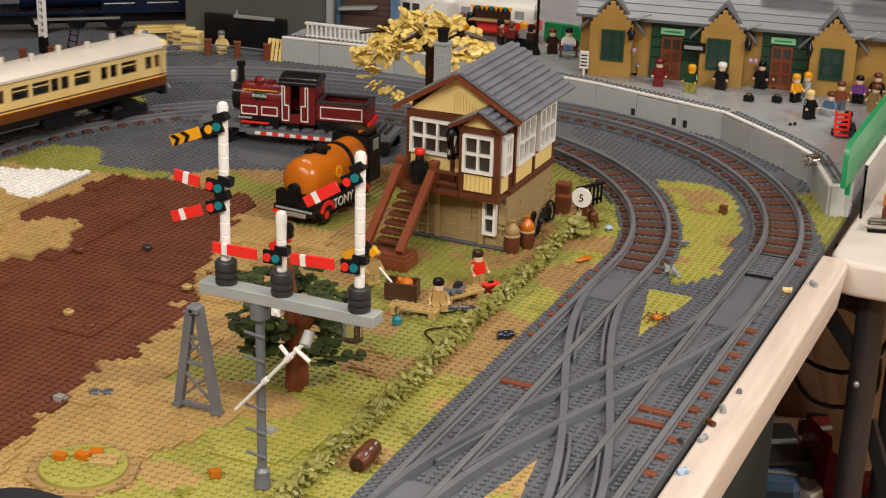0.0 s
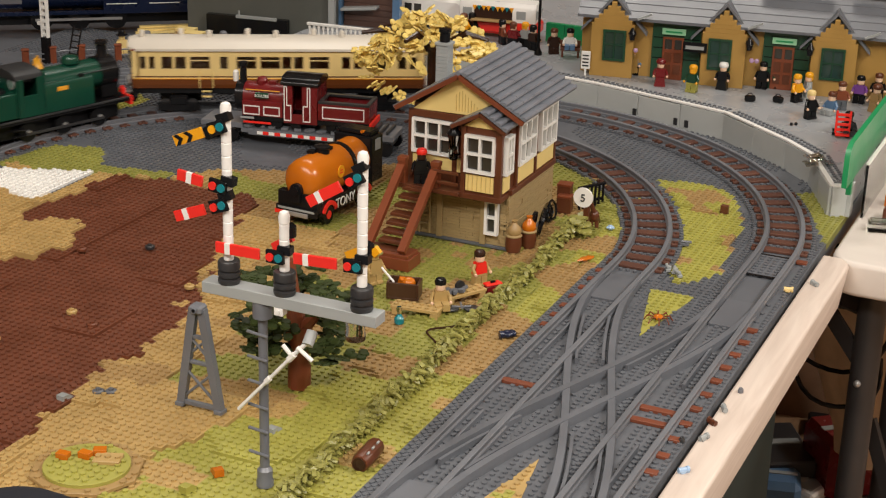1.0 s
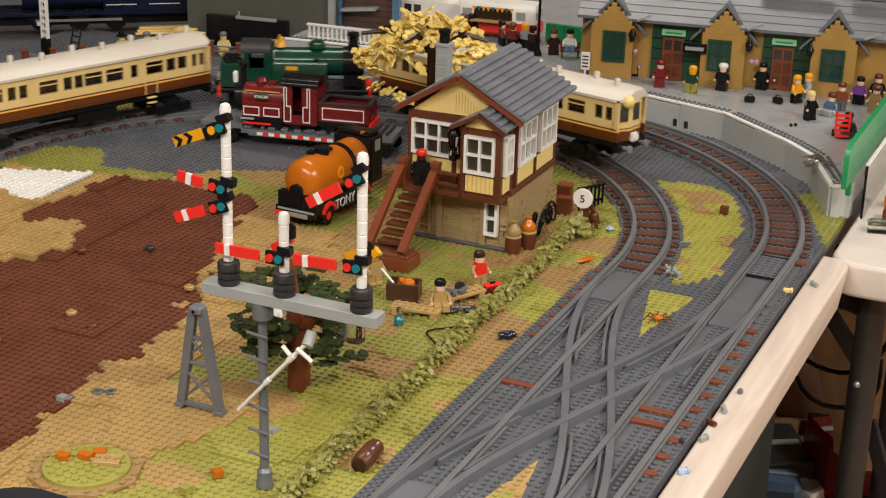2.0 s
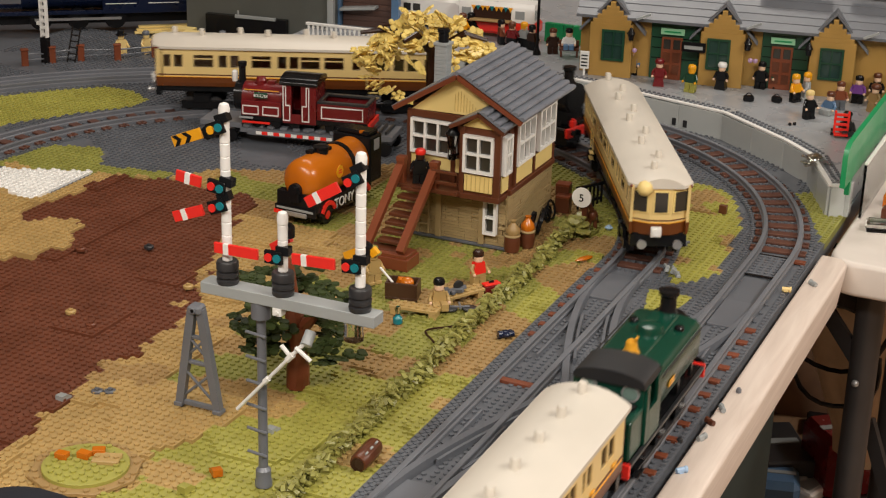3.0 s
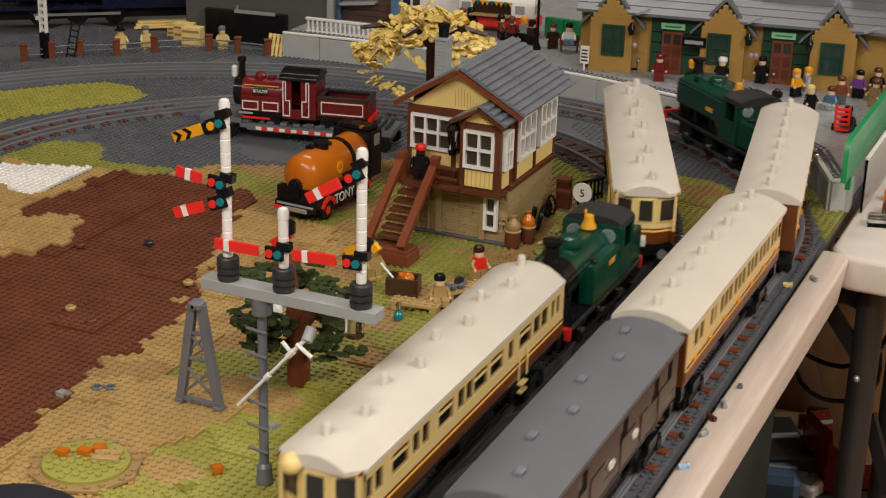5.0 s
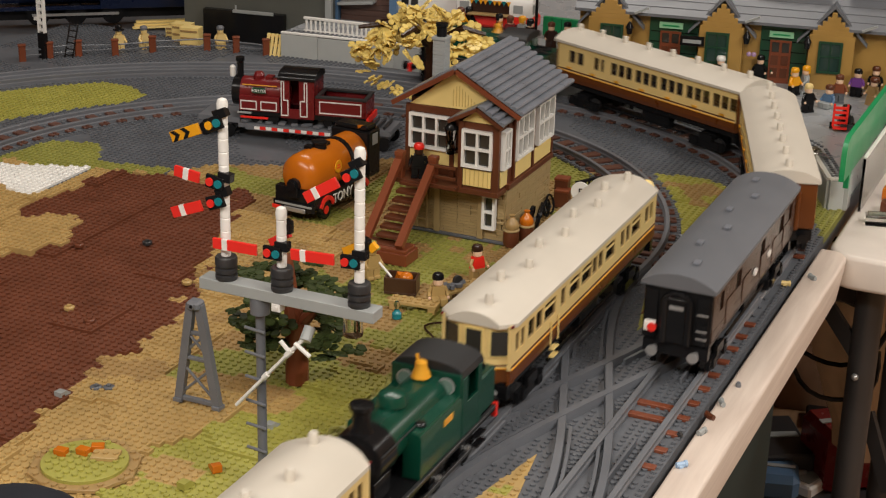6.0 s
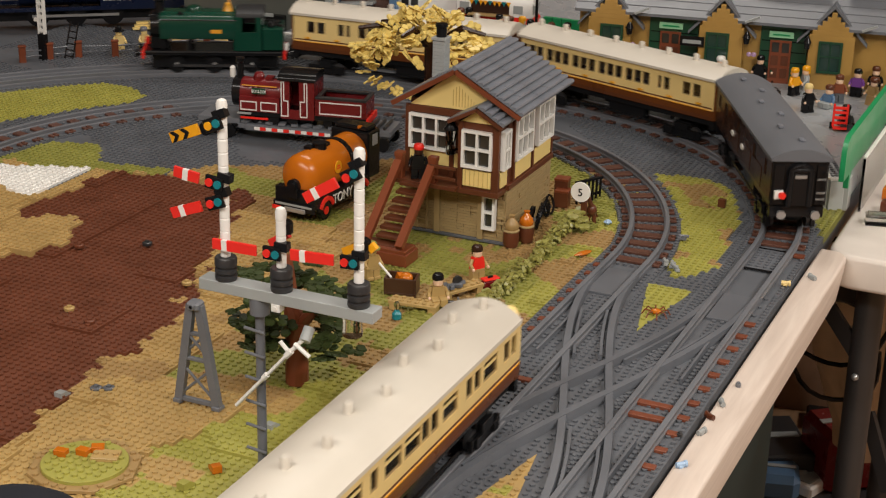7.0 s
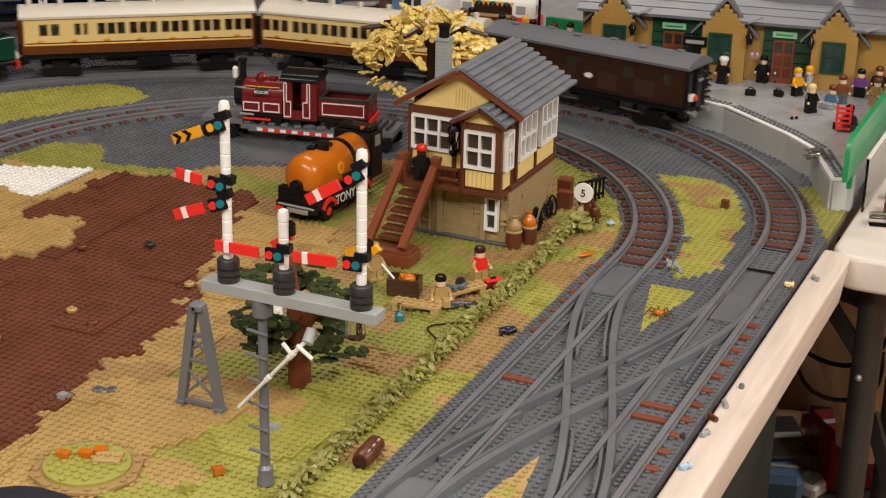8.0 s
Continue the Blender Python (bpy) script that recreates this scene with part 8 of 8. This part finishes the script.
    for s in (-1, 1):
        with Block() as bm:
            rod(bm, (-0.18, s * 0.021, 0.020), (-0.197, s * 0.021, 0.020), 0.0055, seg=14)
        part("buffer", bm, M["pale"], e)
    # Plain red box added in place of a red and blue figure.
    with Block() as bm:
        box(bm, -1.398, 2.46, -0.01, 0.02, 0.012, 0.10)
    single("red_kiosk", bm, M["red"], "plain red box standing in for a toy figure", "kiosk")


M["mint"] = plastic("mint_sign_plastic", (0.30, 0.60, 0.36), 0.3, 0.08)
M["lilac"] = plastic("lilac_plastic", (0.50, 0.32, 0.52), 0.3, 0.08)
M["shed"] = plastic("grey_green_plastic", (0.105, 0.110, 0.098), 0.4, 0.1)
M["housebrick"] = plastic("dark_house_brick_plastic", (0.085, 0.045, 0.035), 0.4, 0.2)
build_platform()
build_station()
build_platform_things()
build_van()
build_back_left()


# ---- right-hand end: second table, sign, legs, floor clutter ----
def build_right_end():
    t = thing("second_table", "white rounded table corner with black metal legs", "table")
    with Block() as bm:
        pts = []
        for cx, cy, a0 in ((-0.262, 1.742, 180), (0.5, 1.742, 270), (0.5, 2.6, 0), (-0.262, 2.6, 90)):
            for k in range(7):
                a = radians(a0 + 15 * k)
                pts.append((cx + 0.035 * math.cos(a), cy + 0.035 * math.sin(a)))
        prism(bm, pts, -0.044, -0.004, "z")
        bmesh.ops.bevel(bm, geom=[e for e in bm.edges if abs(e.verts[0].co.z - e.verts[1].co.z) < 1e-5], offset=0.006, segments=3, affect="EDGES", profile=0.5)
    part("top", bm, M["tabletop"], t, "white scuffed table top")
    for x, y in ((-0.250, 1.765), (-0.222, 1.86)):
        with Block() as bm:
            rod(bm, (x, y, -0.80), (x, y, -0.046), 0.0165, seg=20)
        lg = part("leg", bm, M["legpaint"], t)
        with Block() as bm:
            ball(bm, x - 0.004, y - 0.0165, -0.165, 0.0045, 1, 10)
        part("bolt", bm, M["steel"], lg)
    for a, b in (((-0.305, 1.78, -0.09), (-0.245, 1.76, -0.155)), ((-0.33, 1.80, -0.075), (-0.25, 1.77, -0.078)), ((-0.245, 1.82, -0.24), (-0.205, 1.80, -0.33))):
        with Block() as bm:
            beam(bm, a, b, 0.006, 0.020)
        part("brace", bm, M["legpaint"], t)
    s = thing("green_sign", "upright green sign board at the platform end", "sign", pose(-0.304, 1.915, 0.05))
    with Block() as bm:
        prism(bm, [(-0.118, 0.0), (0.30, 0.0), (0.30, 0.052), (-0.100, 0.050), (-0.113, 0.045), (-0.118, 0.036)], -0.003, 0.003, "x")
    bd = part("board", bm, M["signgreen"], s)
    with Block() as bm:
        for k in range(8):
            a0, a1 = radians(45 * k), radians(45 * (k + 1))
            beam(bm, (-0.0035, -0.02 + 0.016 * math.cos(a0), 0.026 + 0.013 * math.sin(a0)), (-0.0035, -0.02 + 0.016 * math.cos(a1), 0.026 + 0.013 * math.sin(a1)), 0.0012, 0.0030)
    part("emblem", bm, M["mint"], bd)
    with Block() as bm:
        rod(bm, (-0.0035, -0.110, 0.010), (-0.0042, -0.110, 0.010), 0.0028, seg=12)
    part("bolt", bm, M["black"], bd)
    for y in (-0.08, 0.2):
        with Block() as bm:
            box(bm, 0, y, -0.018, 0.006, 0.010, 0.0185)
        part("foot", bm, M["signgreen"], s)
    pn = thing("clear_screen", "clear acrylic screen along the table end", "screen", pose(-0.290, 1.86, -0.004))
    with Block() as bm:
        box(bm, 0, 0.23, 0, 0.003, 0.46, 0.066)
    part("sheet", bm, M["acrylic"], pn)
    with Block() as bm:
        box(bm, 0, 0.23, 0.066, 0.004, 0.46, 0.003)
    part("rim", bm, M["white"], pn)
    with Block() as bm:
        box(bm, -0.262, 1.83, -0.004, 0.030, 0.022, 0.010, 0, 0, 15)
        box(bm, -0.262, 1.83, 0.006, 0.024, 0.018, 0.002, 0, 0, 15)
    single("plastic_tub", bm, M["acrylic"], "small clear plastic tub on the table corner", "tub")
    for x, y, c, n in ((-0.262, 1.925, "orange", "orange toy block on the second table"), (-0.255, 1.875, "brown", "brown toy block on the second table")):
        with Block() as bm:
            box(bm, x, y, -0.004, 0.024, 0.016, 0.014)
            for i in (-0.006, 0.002):
                stud(bm, x + i, y, 0.0099)
        single("toy_block", bm, M[c], n, "toy block")
    # loose pieces on the timber rail
    for x, y, c, l in ((-0.2935, 1.3242, "rail", "loose round grey piece"), (-0.2965, 1.2808, "pale", "loose pale grey technic piece"), (-0.2990, 1.2507, "brown", "loose brown piece"),
                       (-0.2975, 1.2185, "pale", "loose pale grey pin"), (-0.3113, 1.2002, "iron", "loose dark grey piece"), (-0.2960, 1.1547, "sky", "loose pale blue piece"),
                       (-0.2910, 1.6154, "pale", "loose grey ring piece"), (-0.3106, 1.5772, "cream", "loose pale piece")):
        o = thing("loose_piece", l + " on the table edge", "toy piece", pose(x, y, -0.0022 if x > -0.303 else 0.001, 0, 0, random.uniform(0, 180)) @ Matrix.Diagonal((0.72, 0.72, 0.9, 1)), "loose pieces on the table edge")
        with Block() as bm:
            if c in ("rail", "iron"):
                lathe(bm, [(0.0034, 0), (0.0036, 0.0005), (0.0036, 0.0036), (0.0026, 0.0040), (0.0024, 0.0052), (0.002, 0.0054)], 0, 0, 0, 16)
            else:
                rod(bm, (-0.0065, 0, 0.0030), (0.0045, 0, 0.0030), 0.0029, seg=14)
                rod(bm, (0.0040, 0, 0.0030), (0.0070, 0, 0.0030), 0.0036, seg=14)
                box(bm, -0.001, 0, 0, 0.006, 0.0062, 0.0026)
        part("body", bm, M[c], o)
    # clutter on the floor below
    for x, y, rz, sx, sy, sz, c, name, lab in (
            (-0.50, 3.15, 12, 0.42, 0.28, 0.25, "cardboard", "cardboard_box", "brown cardboard box on the hall floor"),
            (-0.10, 3.55, -10, 0.5, 0.3, 0.35, "cardboard", "cardboard_box", "brown cardboard box on the hall floor"),
            (-0.56, 2.66, 30, 0.20, 0.16, 0.06, "iron", "tool_case", "dark grey tool case on the hall floor"),
            (-0.45, 2.67, 70, 0.16, 0.11, 0.025, "white", "plastic_tray", "white plastic tray on the hall floor"),
            (-0.44, 2.90, 10, 0.13, 0.07, 0.02, "black", "flat_case", "flat black case with a white stripe"),
            (-0.38, 2.70, 40, 0.16, 0.12, 0.12, "darkred", "shoulder_bag", "dark red bag on the hall floor"),
            (-0.52, 2.58, 15, 0.14, 0.09, 0.05, "denim", "cloth_bundle", "blue-grey bundle on the hall floor")):
        o = thing(name, lab, "box" if "box" in name else "clutter", pose(x, y, -0.80, 0, 0, rz))
        with Block() as bm:
            box(bm, 0, 0, 0, sx, sy, sz, bev=0.012 if c in ("darkred", "denim") else 0.004)
        part("body", bm, M[c], o)
        with Block() as bm:
            if c == "white":
                box(bm, 0, 0, sz, sx * 0.84, sy * 0.8, 0.002)
            else:
                box(bm, 0, 0, sz, sx * 0.9, sy * 0.12, 0.002)
        part("insert" if c == "white" else "strip", bm, M["pale" if c != "cardboard" else "sand"], o)
    with Block() as bm:
        box(bm, 0, 0, 0, 0.34, 0.22, 0.006, bev=0.002)
    single("floor_mat", bm, M["iron"], "dark grey mat on the hall floor", "mat", pose(-0.47, 2.63, -0.80, 0, 0, 24))
    g = thing("rubber_glove", "white ribbed rubber glove lying on the mat", "glove", pose(-0.575, 2.66, -0.794, 0, 0, 70))
    with Block() as bm:
        box(bm, -0.020, 0, 0, 0.050, 0.050, 0.012, bev=0.004)
    part("palm", bm, M["white"], g)
    for k in range(5):
        a = radians(-34 + 17 * k)
        with Block() as bm:
            rod(bm, (0, 0.016 * math.sin(a), 0.008), (0.060 * math.cos(a), 0.060 * math.sin(a), 0.008), 0.0062, 0.005, 8)
        part("finger", bm, M["white"], g)
    g = thing("hand_tool", "pale grey plastic hand tool lying on the mat", "tool", pose(-0.525, 2.600, -0.794, 0, 0, 20))
    with Block() as bm:
        loft(bm, [[(x, r * math.cos(a), 0.014 + 0.012 * math.sin(a)) for a in [2 * math.pi * q / 12 for q in range(12)]] for x, r in ((-0.070, 0.006), (-0.060, 0.020), (-0.020, 0.024), (0.030, 0.016), (0.075, 0.012), (0.085, 0.004))])
    part("body", bm, M["pale"], g)
    with Block() as bm:
        rod(bm, (-0.045, 0, 0.026), (-0.045, 0, 0.030), 0.006, seg=14)
    part("hole", bm, M["iron"], g)
    d = thing("cloth_sack", "beige cloth sack hanging behind the table legs", "sack", pose(-0.365, 2.50, 0.0))
    with Block() as bm:
        rings = []
        for k in range(13):
            z = -0.10 - 0.045 * k
            w = 0.055 + 0.045 * math.sin(math.pi * min(1, k / 11) ** 0.8)
            rings.append([((w + 0.006 * math.sin(5 * a + 0.5 * k)) * math.cos(a) * 1.2 + 0.004 * k, (w * 0.7 + 0.006 * math.cos(7 * a)) * math.sin(a), z) for a in [2 * math.pi * q / 40 for q in range(40)]])
        loft(bm, rings)
    part("cloth", bm, M["beigecloth"], d)
    for r, z, tilt in ((0.085, -0.34, 12), (0.070, -0.42, -20)):
        with Block() as bm:
            m = pose(-0.02, -0.11, z, 0, tilt, 0)
            rings = []
            for k in range(25):
                a = 2 * math.pi * k / 24.5
                c = Vector((r * math.cos(a), 0.012 * math.sin(3 * a), 1.3 * r * math.sin(a)))
                out = Vector((math.cos(a), 0, math.sin(a)))
                rings.append([m @ (c + 0.0042 * (math.cos(q) * out + Vector((0, math.sin(q), 0)))) for q in [2 * math.pi * j / 6 for j in range(6)]])
            loft(bm, rings)
        part("cable_loop", bm, M["black"], d)
    h = thing("brown_blanket", "brown blanket heaped under the table", "blanket", pose(-0.62, 3.02, -0.80, 0, 0, 20))
    with Block() as bm:
        rings = []
        for k in range(11):
            u = k / 10
            rings.append([((0.26 * (1 - u * 0.5) + 0.018 * math.sin(6 * a + 3 * u)) * math.cos(a), (0.12 * (1 - u * 0.6) + 0.012 * math.sin(9 * a + 5 * u)) * math.sin(a), 0.30 * u ** 0.8 + 0.012 * math.sin(4 * a)* u) for a in [2 * math.pi * q / 48 for q in range(48)]])
        loft(bm, rings)
    part("cloth", bm, M["browncloth"], h)
    c = thing("cable", "black cable hanging below the table", "cable", pose(-0.215, 1.98, -0.12))
    with Block() as bm:
        prev = None
        for k in range(25):
            a = radians(15 * k)
            p = Vector((0.07 * math.cos(a) + 0.03, 0.02 * math.sin(2 * a), -0.02 + 0.10 * math.sin(a) - 0.004 * k))
            if prev:
                rod(bm, prev, p, 0.003, seg=6)
            prev = p
    part("loop", bm, M["black"], c)
    with Block() as bm:
        prism(bm, [(-0.40, -0.8), (-0.318, -0.8), (-0.318, -0.054), (-0.40, -0.054)], 0.3, 1.62)
    single("table_skirt", bm, M["skirt"], "dark green cloth skirt under the table edge", "cloth")


M["tabletop"] = plastic("white_table_laminate", (0.72, 0.66, 0.60), 0.35, 0.08)
M["legpaint"] = plastic("black_leg_paint", (0.035, 0.032, 0.032), 0.4, 0.25)
M["cardboard"] = plastic("cardboard", (0.20, 0.115, 0.06), 0.8, 0.25)
M["skirt"] = plastic("dark_green_cloth", (0.012, 0.022, 0.018), 0.9, 0.3)
M["beigecloth"] = plastic("beige_cloth", (0.62, 0.50, 0.37), 0.9, 0.2, bump=0.4)
M["browncloth"] = plastic("brown_cloth", (0.17, 0.10, 0.06), 0.9, 0.3, bump=0.4)
M["acrylic"] = clear("clear_acrylic", (0.95, 0.97, 0.96), 0.08)
build_right_end()


def motions():
    for ob, line, marks, run, behind, span, turned in FLEET:
        rows = []
        for i in range(41):
            t = i * 0.2
            s = np.interp(t, [r[0] for r in run], [r[1] for r in run])
            m = ride(line, marks, s - behind, span)
            rows.append((t, m @ pose(0, 0, 0, 0, 0, 180) if turned else m))
        walk(ob, rows)


motions()
